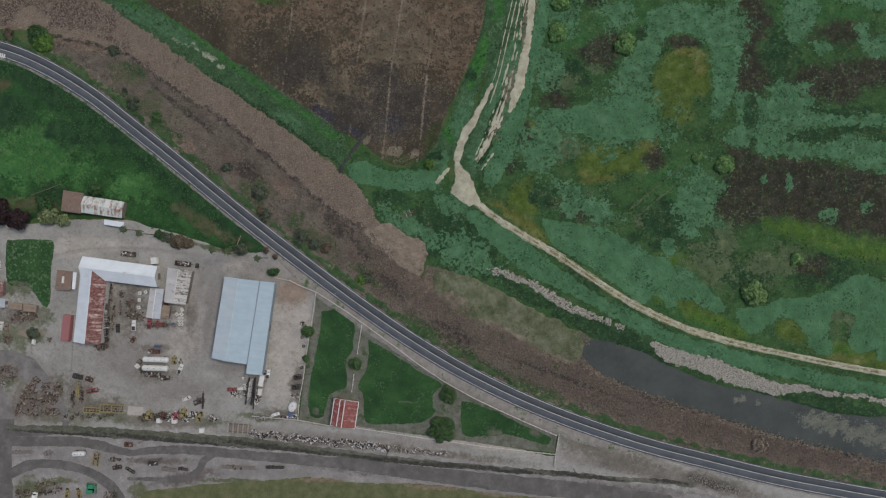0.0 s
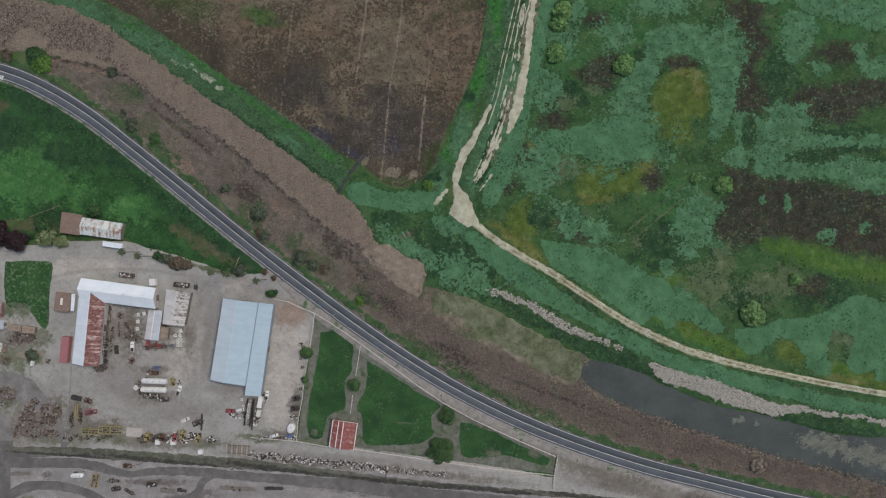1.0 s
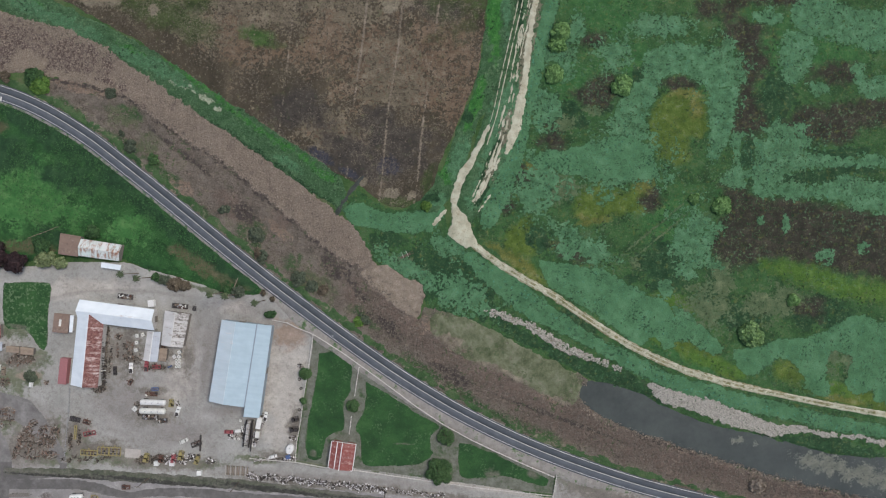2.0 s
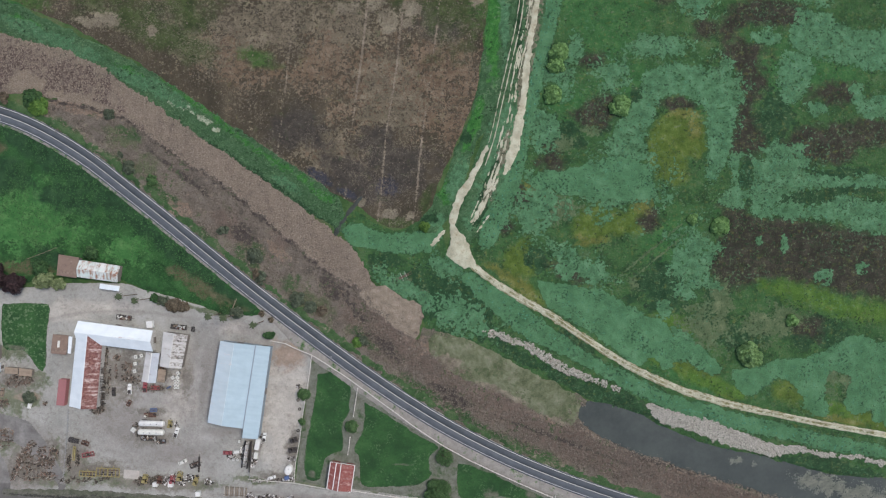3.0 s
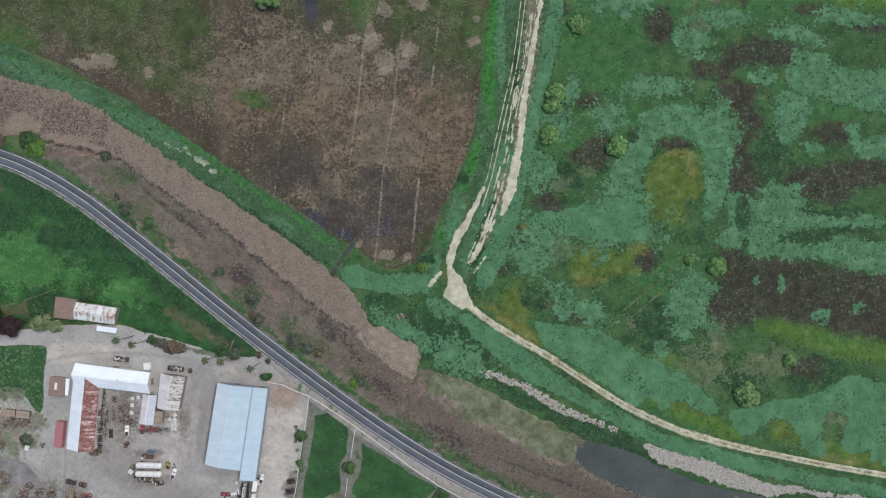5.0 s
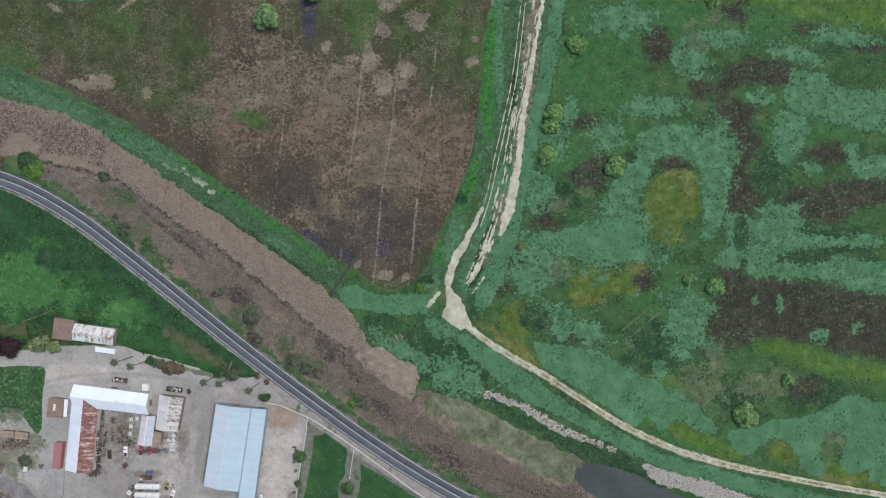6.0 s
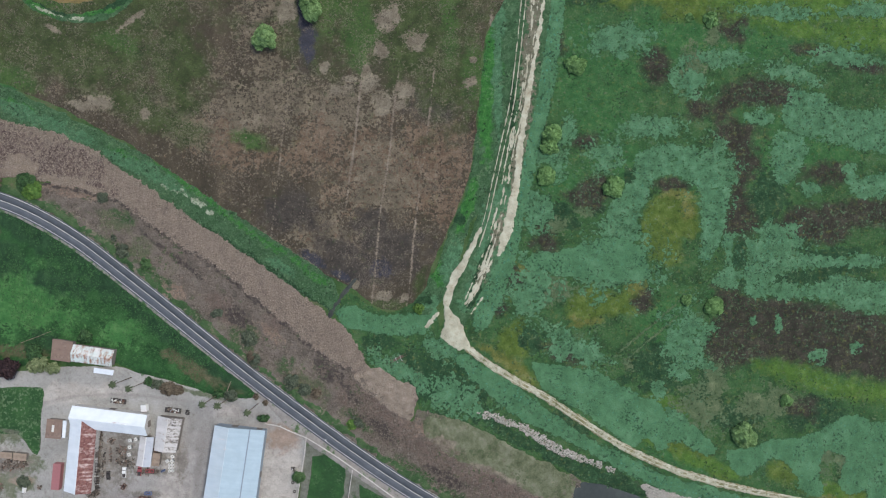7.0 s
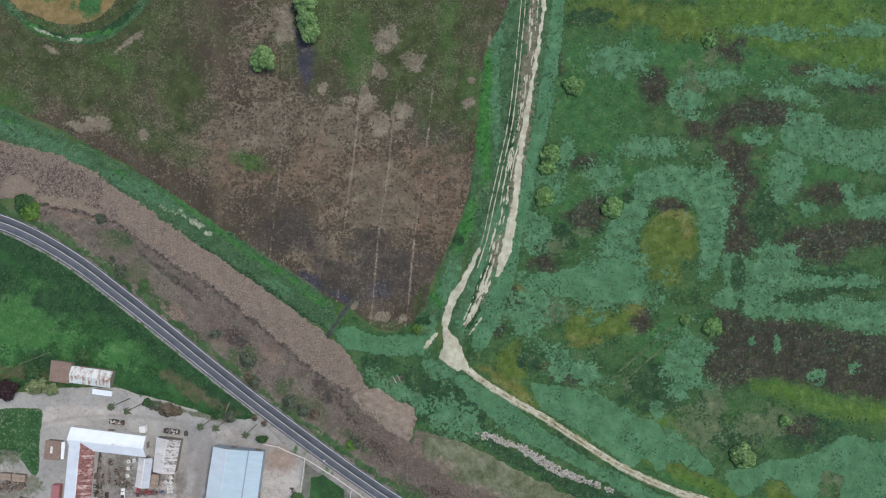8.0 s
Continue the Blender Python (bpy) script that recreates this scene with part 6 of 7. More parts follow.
car(213, 580, 92, mat_dark, "black car parked in the scrap court")
car(241, 575, 88, mat_white, "white pickup parked in the scrap court", pickup=True)
car(323, 652, 70, mat_white, "white pickup parked by the tank trailers", pickup=True)
car(334, 704, 25, mat_offwhite, "white car standing in the yard")
car(413, 688, 0, mat_red, "red car parked near the blue barn")
car(431, 686, 5, mat_white, "white utility van near the blue barn", van=True, size=0.8)
car(478, 661, 80, mat_white, "white pickup beside the blue barn", pickup=True, size=0.9)
car(268, 572, 85, mat_red, "faded red truck by the workshop", pickup=True)
car(66, 602, 80, mat_white, "small white van near the round bush", van=True, size=0.75)
tanker(283, 634, -2, 12.6, 1.4, "long white tank trailer parked in the yard")
tanker(282, 649, -2, 12.8, 1.45, "long white tank trailer parked in the yard", mat_offwhite)
flatbed(232, 449, -6, 8.0, 2.6, mat_dark, "dark flatbed trailer loaded with pale scrap", 26)
flatbed(328, 466, -6, 8.4, 2.6, mat_dark, "dark flatbed trailer with iron parts", 18)
flatbed(353, 470, 80, 2.6, 1.8, mat_dark, "short dark steel trailer by the drive")
flatbed(277, 621, -3, 6.4, 2.2, mat_rust, "rusty flatbed trailer beside the tanks", 4)
flatbed(275, 662, -4, 8.6, 2.6, mat_dark, "dark flatbed trailer beside the tanks", 20)
flatbed(297, 668, 5, 5.0, 2.2, mat_dark, "dark trailer with machine parts", 6)
flatbed(44, 798, 2, 10.6, 1.8, mat_deck, "long weathered flatbed trailer on the dirt lot", 0)
flatbed(232, 785, 0, 4.6, 2.4, mat_rust, "rusty trailer on the dirt lot", 4)
flatbed(275, 818, 2, 5.4, 2.4, mat_dark, "dark trailer on the dirt lot", 2)
flatbed(303, 829, -6, 8.0, 2.2, mat_deck, "pale trailer frame on the dirt lot", 0)
flatbed(328, 828, -8, 5.0, 1.6, mat_dark, "narrow dark trailer on the dirt lot", 0)
flatbed(425, 825, -3, 18.0, 2.0, mat_deck, "very long trailer frame on the dirt lot", 5)
flatbed(490, 825, 0, 9.5, 1.6, mat_dark, "dark pole trailer on the dirt lot", 0)
flatbed(143, 665, -12, 5.6, 2.6, mat_dark, "dark steel trailer frame in the yard", 0)
tanker(148, 799, 2, 6.2, 1.2, "small white tank truck on the dirt lot")
container(126, 579, 84, 13.2, 4.0, 2.7, mat_red_pale, "long faded red container beside the barn")
container(279, 461, 95, 3.3, 2.9, 2.3, mat_white, "boxy white camper body beside the barn")
container(287, 742, 0, 2.2, 2.2, 2.0, mat_white, "small white box container")
container(314, 742, 0, 2.4, 2.6, 2.0, mat_white, "small white box container")
container(362, 759, 0, 2.1, 2.2, 2.0, mat_white, "small white box container")
for k, (u, v) in enumerate([(253, 518), (252, 530), (251, 543), (263, 516), (327, 547), (318, 555), (326, 555), (249, 646)]):
    tote(u, v, k * 7, s=1.5 if k == 7 else 1.15)
for k, (u, v) in enumerate([(321, 562), (326, 562), (321, 567.5), (326, 567.5), (321, 573), (326, 573), (311, 572), (307, 574)]):
    drum(u, v, mat_offwhite if k < 6 else mat_blue, "pale plastic drum by the workshop" if k < 6 else "blue drum by the workshop")
machine(167, 724, -4, 8.4, 2.6, mat_yellow, "yellow steel implement frame in the weeds", seed=1)
machine(192, 721, -3, 5.6, 4.0, mat_yellow, "yellow steel implement frame in the weeds", seed=2)
machine(213, 722, -3, 5.8, 4.2, mat_yellow, "yellow steel implement frame in the weeds", seed=3)
machine(143, 688, 86, 7.0, 0.9, mat_yellow, "narrow yellow beam implement", seed=4)
machine(168, 690, 10, 6.0, 2.2, mat_red, "faded red farm implement in the yard", seed=5)
machine(163, 670, -20, 3.6, 2.0, mat_rust, "rusty farm implement in the yard", seed=6)
machine(268, 733, 80, 4.4, 2.4, mat_yellow, "yellow loader tractor in the machine row", "tractor", 7, True)
machine(312, 637, 88, 4.0, 1.9, mat_yellow, "yellow tractor beside the tank trailers", "tractor", 8, True)
machine(329, 729, 82, 4.6, 2.4, mat_yellow, "yellow tractor in the machine row", "tractor", 9, True)
machine(357, 737, 70, 4.8, 2.0, mat_yellow, "yellow digger with a raised arm", "digger", 10, True, 3.2)
machine(294, 735, 85, 3.6, 2.2, mat_rust, "rust-red machine in the row", "farm_implement", 11, True)
machine(316, 735, 88, 4.0, 2.2, mat_red, "red machine in the row", "farm_implement", 12, True)
machine(175, 811, 80, 6.8, 3.2, mat_yellow, "yellow lattice machine on the dirt lot", "farm_implement", 13)
machine(167, 862, 88, 5.4, 4.6, mat_green, "bright green machine on the dirt lot", "farm_implement", 14, True)
machine(124, 873, 80, 5.0, 1.6, mat_yellow, "yellow drill rig with a mast", "drill_rig", 15, False, 4.0)
machine(145, 873, 95, 5.0, 1.6, mat_yellow, "yellow drill rig with a mast", "drill_rig", 16, False, 4.0)
machine(235, 830, -30, 5.0, 1.2, mat_dark, "dark crossed steel frames", "farm_implement", 17)
machine(212, 825, 10, 4.4, 1.8, mat_dark, "dark farm implement on the lot", "farm_implement", 18)
machine(356, 709, 20, 5.2, 2.4, mat_dark, "dark harrow in the yard", "farm_implement", 19)
machine(363, 708, 88, 8.0, 0.5, mat_dark, "long dark auger lying in the yard", "auger", 20)
machine(240, 600, 60, 3.0, 1.6, mat_rust, "rusty plough in the scrap court", "farm_implement", 21)
machine(286, 573, 0, 4.0, 1.6, mat_red, "red mower deck by the workshop", "farm_implement", 22)
machine(297, 545, 80, 5.0, 1.6, mat_rust, "rusty rack beside the workshop", "farm_implement", 23)
machine(283, 612, 0, 3.4, 1.4, mat_blue, "blue and rusty pump trailer", "farm_implement", 24)
car(67, 880, 85, mat_white, "white truck on the dirt lot", van=True, size=1.2)
# tall grey hopper with conveyor, south of the blue barn
hopper = thing("grain_elevator", 450, 691, 82, "grey steel grain elevator standing behind the blue barn", "machine")
part("bin", bevelled(one(box, 0.6, 0.9, 0.5, 12.0, 2.0, 2.2, top=0.8), 0.2), mat_roof_dirty, hopper)
for y in (-0.5, 2.3):
    part("guard_rail", one(box, 0, y, 0.6, 14.0, 0.22, 1.6), mat_dark, hopper)
for i in range(9):
    part("hoop", one(box, -5.6 + i * 1.4, 0.9, 2.7, 0.18, 2.8, 0.16), mat_steel if i % 2 else mat_dark, hopper)
part("conveyor", one(rod, (-9, -1.6, 0.6), (8, -1.6, 3.6), 0.35, n=8), mat_dark, hopper)
for x in (-5.5, 0, 5.5):
    for y in (-0.7, 1.5):
        part("leg", one(box, x, y, 0, 0.16, 0.16, 0.6), mat_dark, hopper)
container(467, 672, 78, 5.6, 2.2, 2.2, mat_white, "white box trailer body behind the blue barn")
container(464, 692, 82, 3.2, 1.9, 1.8, mat_offwhite, "off-white crate behind the blue barn")
for u, v, t in ((434, 668, 0), (437, 680, 20), (431, 700, 40), (463, 690, 10), (468, 676, 0), (424, 700, 0)):
    tote(u, v, t, s=0.8)
# oval water tank, tarpaulin and boat near the east fence
tank = thing("water_tank", 521, 718, 70, "oval white water tank by the fence", "tank")
bm = bmesh.new()
rod(bm, (0, 0, 0), (0, 0, 1.9), 2.0, n=24)
rod(bm, (0, 0, 1.9), (0, 0, 2.2), 2.0, 1.2, n=24)
bmesh.ops.scale(bm, vec=(1.25, 0.95, 1), verts=bm.verts)
part("shell", bm, mat_white, tank)
part("hatch", one(rod, (0.6, 0, 2.2), (0.6, 0, 2.32), 0.3, n=10), mat_steel, tank)
tarp = thing("covered_pallet", 517, 733, 15, "pallet covered by a crumpled blue tarpaulin", "pallet")
part("tarpaulin", bevelled(one(box, 0, 0, 0.15, 2.6, 2.2, 0.9, top=0.8), 0.2), mat_blue, tarp)
part("pallet", one(box, 0, 0, 0, 2.4, 2.0, 0.15), mat_wood, tarp)
car(491, 732, 15, mat_white, "white car among scrap by the fence", size=0.9)
machine(530, 666, 15, 3.6, 2.4, mat_dark, "old dark tractor standing by the fence", "tractor", 31, True)
machine(528, 684, 8, 4.2, 2.4, mat_dark, "old dark tractor standing by the fence", "tractor", 32, True)
for u, v in ((537, 650), (540, 612), (537, 596)):
    tyre(u, v, 1.1 if u < 535 else 0.8)
# pipe rack: long timbers laid on bearers inside a steel frame
rack = thing("timber_rack", 426, 757, -4, "rack of pale timber posts laid side by side", "rack")
for i in range(14):
    part("post", one(rod, (-5.6 + i * 0.86, -2.4, 0.35), (-5.6 + i * 0.86, 2.4, 0.35), 0.2, n=7), mat_wood if i % 3 else mat_concrete, rack)
for y in (-2.5, 2.5):
    part("bearer", one(box, 0, y * 0.8, 0, 12.0, 0.2, 0.2), mat_dark, rack)
slab = thing("concrete_slab", 243, 726, -5, "pale cracked concrete slab in the weeds", "slab")
part("slab", bevelled(one(box, 0, 0, 0.0, 8.0, 4.4, 0.16), 0.04), mat_concrete, slab)

# ---- scrap ----
SCRAP = [(72, 704, 25, 13, 8, 70, "mound of rusty scrap and timber"), (92, 704, -20, 10, 6, 70, "mound of rusty scrap and timber"), (58, 686, 60, 10, 5, 45, "mound of rusty scrap and timber"), (92, 682, 10, 10, 4, 36, "mound of rusty scrap and timber"), (40, 720, 60, 11, 4, 40, "heap of rusty scrap metal"), (104, 695, 60, 9, 5, 50, "heap of rusty scrap metal"), (72, 728, 5, 14, 5, 45, "heap of scrap timber and wire"), (45, 700, 80, 8, 3, 30, "line of scrap at the mound's foot"), (96, 728, 0, 9, 4, 40, "heap of scrap timber and wire"), (68, 672, 30, 5, 4, 20, "small heap of scrap timber")]
SCRAP += [(218, 520, 20, 4, 3, 26, "small scrap heap in the barn court"), (236, 538, 0, 6, 6, 40, "rusty scrap heap in the barn court"), (236, 556, 0, 7, 4, 40, "rusty scrap heap in the barn court"), (216, 545, 88, 9, 1.2, 24, "line of bent pipe in the barn court"), (197, 530, 84, 16, 2.4, 90, "dark scrap under the lean-to"), (193, 575, 84, 15, 2.4, 90, "dark scrap under the lean-to"), (252, 560, 80, 6, 4, 24, "scrap beside white tank crates"), (204, 560, 84, 16, 1.6, 40, "row of scrap in the barn court"), (184, 612, 10, 7, 4, 60, "pile of dark scrap at the barn corner"), (190, 600, 80, 6, 3, 40, "pile of dark scrap at the barn corner"), (280, 574, 0, 12, 3, 60, "scrap lined up behind the workshop"), (440, 690, 85, 8, 3, 50, "pale junk along the grain elevator"), (458, 702, 85, 8, 4, 60, "scrap metal by the grain elevator"), (470, 668, 80, 8, 3, 40, "scrap metal by the grain elevator")]
for k in range(24):
    u = 452 + k * 14.5
    SCRAP.append((u, 766 + (u - 452) * 0.108 + 2.5 * math.sin(k * 2.1), -6 + 9 * math.sin(k * 1.3), 4.6, 3.4 if k < 17 else 2.0, 44 if k < 17 else 16, "row of mixed scrap along the berm"))
for k in range(8):
    SCRAP.append((462 + k * 9.5, 738 + 1.5 * math.sin(k * 1.7) - k * 0.3, 4, 3.0, 2.0, 14, "scrap along the fence"))
for k in range(9):
    SCRAP.append((120 + k * 10, 735 + 4 * math.sin(k * 2.3), 0, 2.6, 2.0, 10, "loose scrap in the weeds"))
for k in range(7):
    SCRAP.append((262 + k * 14, 736 + 3 * math.sin(k * 2.9), 0, 4.6, 4.2, 36, "loose parts between machines"))
SCRAP += [(250, 640, 0, 3, 4, 20, "loose iron parts by the tank trailers"), (255, 655, 0, 3, 3, 14, "loose iron parts by the tank trailers"), (322, 640, 80, 3, 2, 14, "loose iron parts by the tank trailers"), (40, 560, 20, 12, 6, 60, "wrecked frames behind the sheds"), (18, 600, 0, 6, 5, 30, "scrap behind the sheds"), (60, 560, 0, 6, 5, 30, "scrap behind the sheds"), (90, 862, 0, 14, 7, 90, "heap of pale rubble and scrap"), (45, 872, 0, 8, 6, 50, "heap of rubble and scrap"), (200, 876, 0, 8, 5, 40, "heap of rubble and scrap"), (148, 700, 88, 9, 2, 40, "stack of iron pipes in the weeds")]
SCRAP += [(133, 705, 88, 9, 2, 40, "stack of iron pipes in the weeds"), (420, 695, 0, 5, 4, 30, "small bits of scrap"), (206, 812, 0, 6, 2, 24, "loose parts on the dirt lot"), (380, 740, 0, 5, 3, 24, "loose parts in the machine row"), (255, 740, 0, 6, 3, 24, "loose parts in the machine row"), (548, 590, 80, 4, 2, 16, "junk beside the fence"), (525, 700, 0, 4, 3, 18, "junk beside the fence"), (15, 662, 30, 14, 10, 80, "overgrown scrap by the lane"), (90, 600, 0, 3, 2, 10, "loose parts on the gravel"), (540, 572, 0, 3, 2, 12, "junk beside the fence")]
for u, v, turn, L, W, n, label in SCRAP:
    heap(u, v, turn, L, W, n, label, height=min(L, W) * 0.14 + 0.3, tyres=2 if n > 30 else 0, fine=2 if u < 120 and v < 760 else 1, material=mat_junk_rusty if (u < 120 and v < 760) or (215 < u < 255 and v < 560) else mat_junk_dark if u < 300 else None)

# ---- fences ----
mat_fence = paint("white_fence_paint", c(196, 192, 184), 0.8, dirt=0.4)


def fence(points, name, label, material, spacing=2.6, height=1.15, rails=2, wide=0.09):
    p = [Vector(at(u, v)) for u, v in points]
    ob = thing(name, points[0][0], points[0][1], 0, label, "fence", lift=0.14)
    o = ob.matrix_world.translation
    post = bmesh.new()
    box(post, 0, 0, -0.1, wide * 1.5, wide * 1.5, height + 0.1)
    pm = bpy.data.meshes.new("post")
    post.to_mesh(pm)
    post.free()
    pm.materials.append(material)
    spots = []
    for a, b in zip(p[:-1], p[1:]):
        n = max(1, round((b - a).length / spacing))
        spots += [a.lerp(b, i / n) for i in range(n)]
    spots.append(p[-1])
    zs = [land(q.x / S + 784, 441 - q.y / S) + 0.14 - o.z for q in spots]
    for q, z in zip(spots, zs):
        k = new("post", pm)
        k.parent = ob
        k.location = (q.x - o.x, q.y - o.y, z)
    for i in range(len(spots) - 1):
        a, b = spots[i], spots[i + 1]
        for r in range(rails):
            h = height * (0.92 - 0.42 * r)
            bm = bmesh.new()
            s = Vector((-(b - a).y, (b - a).x)).normalized() * wide / 2
            o2 = Vector((o.x, o.y))
            quad_prism(bm, (a - o2 - s, b - o2 - s, b - o2 + s, a - o2 + s), (zs[i] + h - 0.09, zs[i + 1] + h - 0.09, zs[i + 1] + h - 0.09, zs[i] + h - 0.09), (zs[i] + h, zs[i + 1] + h, zs[i + 1] + h, zs[i] + h))
            part("rail", bm, material, ob)
    return ob


fence([(490, 491), (516, 496), (532, 504), (562, 516), (585, 530), (620, 553), (660, 582), (705, 615), (742, 643), (790, 675), (840, 703), (880, 722), (930, 745), (986, 769)], "roadside_fence", "white rail fence along the road", mat_fence, 3.2, wide=0.3)
fence([(562, 518), (556, 560), (546, 620), (540, 668), (533, 705), (530, 740)], "yard_fence", "pale rail fence between yard and lawn", mat_fence, 3.0, wide=0.24)
fence([(450, 735), (530, 742), (586, 752)], "field_fence", "pale rail fence south of the yard", mat_fence, 3.0, wide=0.2)
fence([(634, 756), (700, 766), (780, 778), (860, 789), (985, 803)], "field_fence", "pale rail fence south of the lawns", mat_fence, 3.0, wide=0.24)
fence([(991, 767), (988, 785), (985, 803), (983, 822)], "end_fence", "pale rail fence at the corner of the lawn", mat_fence, 2.6, wide=0.24)
fence([(643, 575), (638, 605), (635, 625)], "lawn_fence", "short pale fence across the lawn path", mat_fence, 2.6, wide=0.26)
fence([(629, 662), (627, 680), (625, 692)], "lawn_fence", "short pale fence across the lawn path", mat_fence, 2.6, wide=0.26)
fence([(134, 605), (132, 650), (127, 700), (124, 735)], "wire_fence", "thin grey wire fence in the yard", mat_steel, 3.4, rails=1, wide=0.12)
fence([(62, 345), (90, 335), (112, 326)], "meadow_fence", "thin pale fence at the meadow's edge", mat_wood, 3.0, rails=1, wide=0.2)
fence([(455, 742), (450, 720), (458, 690)], "wire_fence", "thin grey wire fence behind the barn", mat_steel, 3.0, rails=1, wide=0.12)


# ---- poles and signs ----
def utility_pole(u, v, turn, label="wooden utility pole with a crossarm"):
    ob = thing("utility_pole", u, v, turn, label, "utility pole", "utility poles")
    part("pole", one(rod, (0, 0, 0), (0, 0, 12.5), 0.2, 0.13, n=10), mat_pole, ob)
    part("crossarm", one(box, 0, 0, 11.8, 0.16, 2.6, 0.18), mat_pole, ob)
    for y in (-1.05, -0.4, 0.4, 1.05):
        part("insulator", one(rod, (0, y, 11.98), (0, y, 12.18), 0.07, 0.04, n=8), mat_offwhite, ob)


for u, v, t in ((272, 769, 80), (430, 777, 80), (688, 800, 85), (1017, 829, 85)):
    utility_pole(u, v, t)


def road_sign(u, v, turn, label):
    ob = thing("road_sign", u, v, turn, label, "sign", lift=0.3)
    part("post", one(box, 0, 0, 0, 0.1, 0.1, 2.1), mat_steel, ob)
    part("plate", one(box, 0.07, 0, 1.3, 0.03, 0.75, 0.9), mat_white, ob, "blank white plate")


road_sign(597, 519, 40, "white sign plate on a post by the road")
road_sign(500, 448, 40, "white sign plate on a post by the road")
# painted warning on the west end of the road, as plain bars
d = road_path[12] - road_path[10]
x, y = at(8, 99)
mark = tagged(new("road_marking"), "faded white painted letters on the asphalt, as bars", "road marking")
mark.matrix_world = pose(x, y, 0.88, 0, 0, -14)
for i in range(4):
    part("bar", one(box, -1.5 + i * 1.0, 0, 0, 0.7, 2.2, 0.012), mat_paint, mark)

# ---- plank bridge over the ditch ----
bridge = thing("plank_bridge", 725, 378, 25, "small weathered plank footbridge over the ditch", "bridge", lift=0.2)
for i in range(7):
    part("plank", one(box, -2.4 + i * 0.8, 0, 0.3, 0.7, 1.3, 0.08), mat_pole, bridge)
for y in (-0.55, 0.55):
    part("beam", one(box, 0, y, 0.05, 9.0, 0.2, 0.25), mat_pole, bridge)
for x in (-1.2, 1.2):
    part("handrail", one(box, x, 0, 0.38, 0.12, 4.0, 0.2), mat_offwhite, bridge)

# ---- open lean-to frame along the old barn, and white panels by the grey shed ----
frame_shed = thing("pole_shed", 196, 550, -84.5, "dark open lean-to frame with bare rafters along the barn", "shed")
for i in range(36):
    x = -15.5 + i * 0.88
    part("rafter", one(rod, (x, -2.2, 2.2), (x + 0.4 * math.sin(i * 2.7), 1.2, 3.6), 0.16 + 0.06 * math.sin(i * 1.9), n=5), mat_offwhite if i % 5 == 2 else mat_dark, frame_shed)
for i in range(8):
    part("post", one(box, -15.5 + i * 4.4, -2.1, 0, 0.18, 0.18, 2.2), mat_pole, frame_shed)
for y, z in ((-2.1, 2.3), (-0.6, 2.95)):
    part("purlin", one(box, 0, y, z, 32, 0.14, 0.14), mat_dark, frame_shed)
for k in range(9):
    pu, pv = 340.5 - k * 1.2, 485 + k * 6.0
    panel = thing("leaning_panel", pu, pv, -80, "pale sheet panel leaning at the grey shed's wall", "panel", "panels by the grey shed")
    part("sheet", one(box, 0, 0, 0.02, 1.2, 1.0, 2.6, top=0.7), mat_offwhite if k % 2 else mat_roof_grey, panel)
    part("batten", one(box, 0, -0.56, 0.02, 1.2, 0.1, 1.8), mat_dark, panel)

# ---- trees, palms and bushes ----
def leaf_crown(lobes, count, size, seed):
    """Many small leaf clumps spread over uneven lobes (x, y, z, radius)."""
    rng = np.random.RandomState(seed)
    vol = np.array([l[3] ** 2 for l in lobes])
    pick = rng.choice(len(lobes), count, p=vol / vol.sum())
    L = np.array(lobes)[pick]
    d = rng.normal(size=(count, 3))
    d /= np.linalg.norm(d, axis=1)[:, None]
    d[:, 2] = np.where(d[:, 2] < -0.3, -d[:, 2], d[:, 2])
    r = L[:, 3] * (0.55 + 0.5 * rng.random(count) ** 0.6)
    ctr = L[:, :3] + d * r[:, None] * np.array([1, 1, 0.8])
    nrm = d + rng.normal(scale=0.55, size=(count, 3))
    nrm /= np.linalg.norm(nrm, axis=1)[:, None]
    a = np.cross(nrm, rng.normal(size=(count, 3)))
    a /= np.linalg.norm(a, axis=1)[:, None]
    b = np.cross(nrm, a)
    s = size * (0.6 + 0.8 * rng.random(count))[:, None]
    v = np.stack([ctr - a * s, ctr + b * s * 0.7 - nrm * s * 0.2, ctr + a * s, ctr - b * s * 0.7 - nrm * s * 0.2], 1).reshape(-1, 3)
    return v, np.arange(len(v)).reshape(-1, 4)


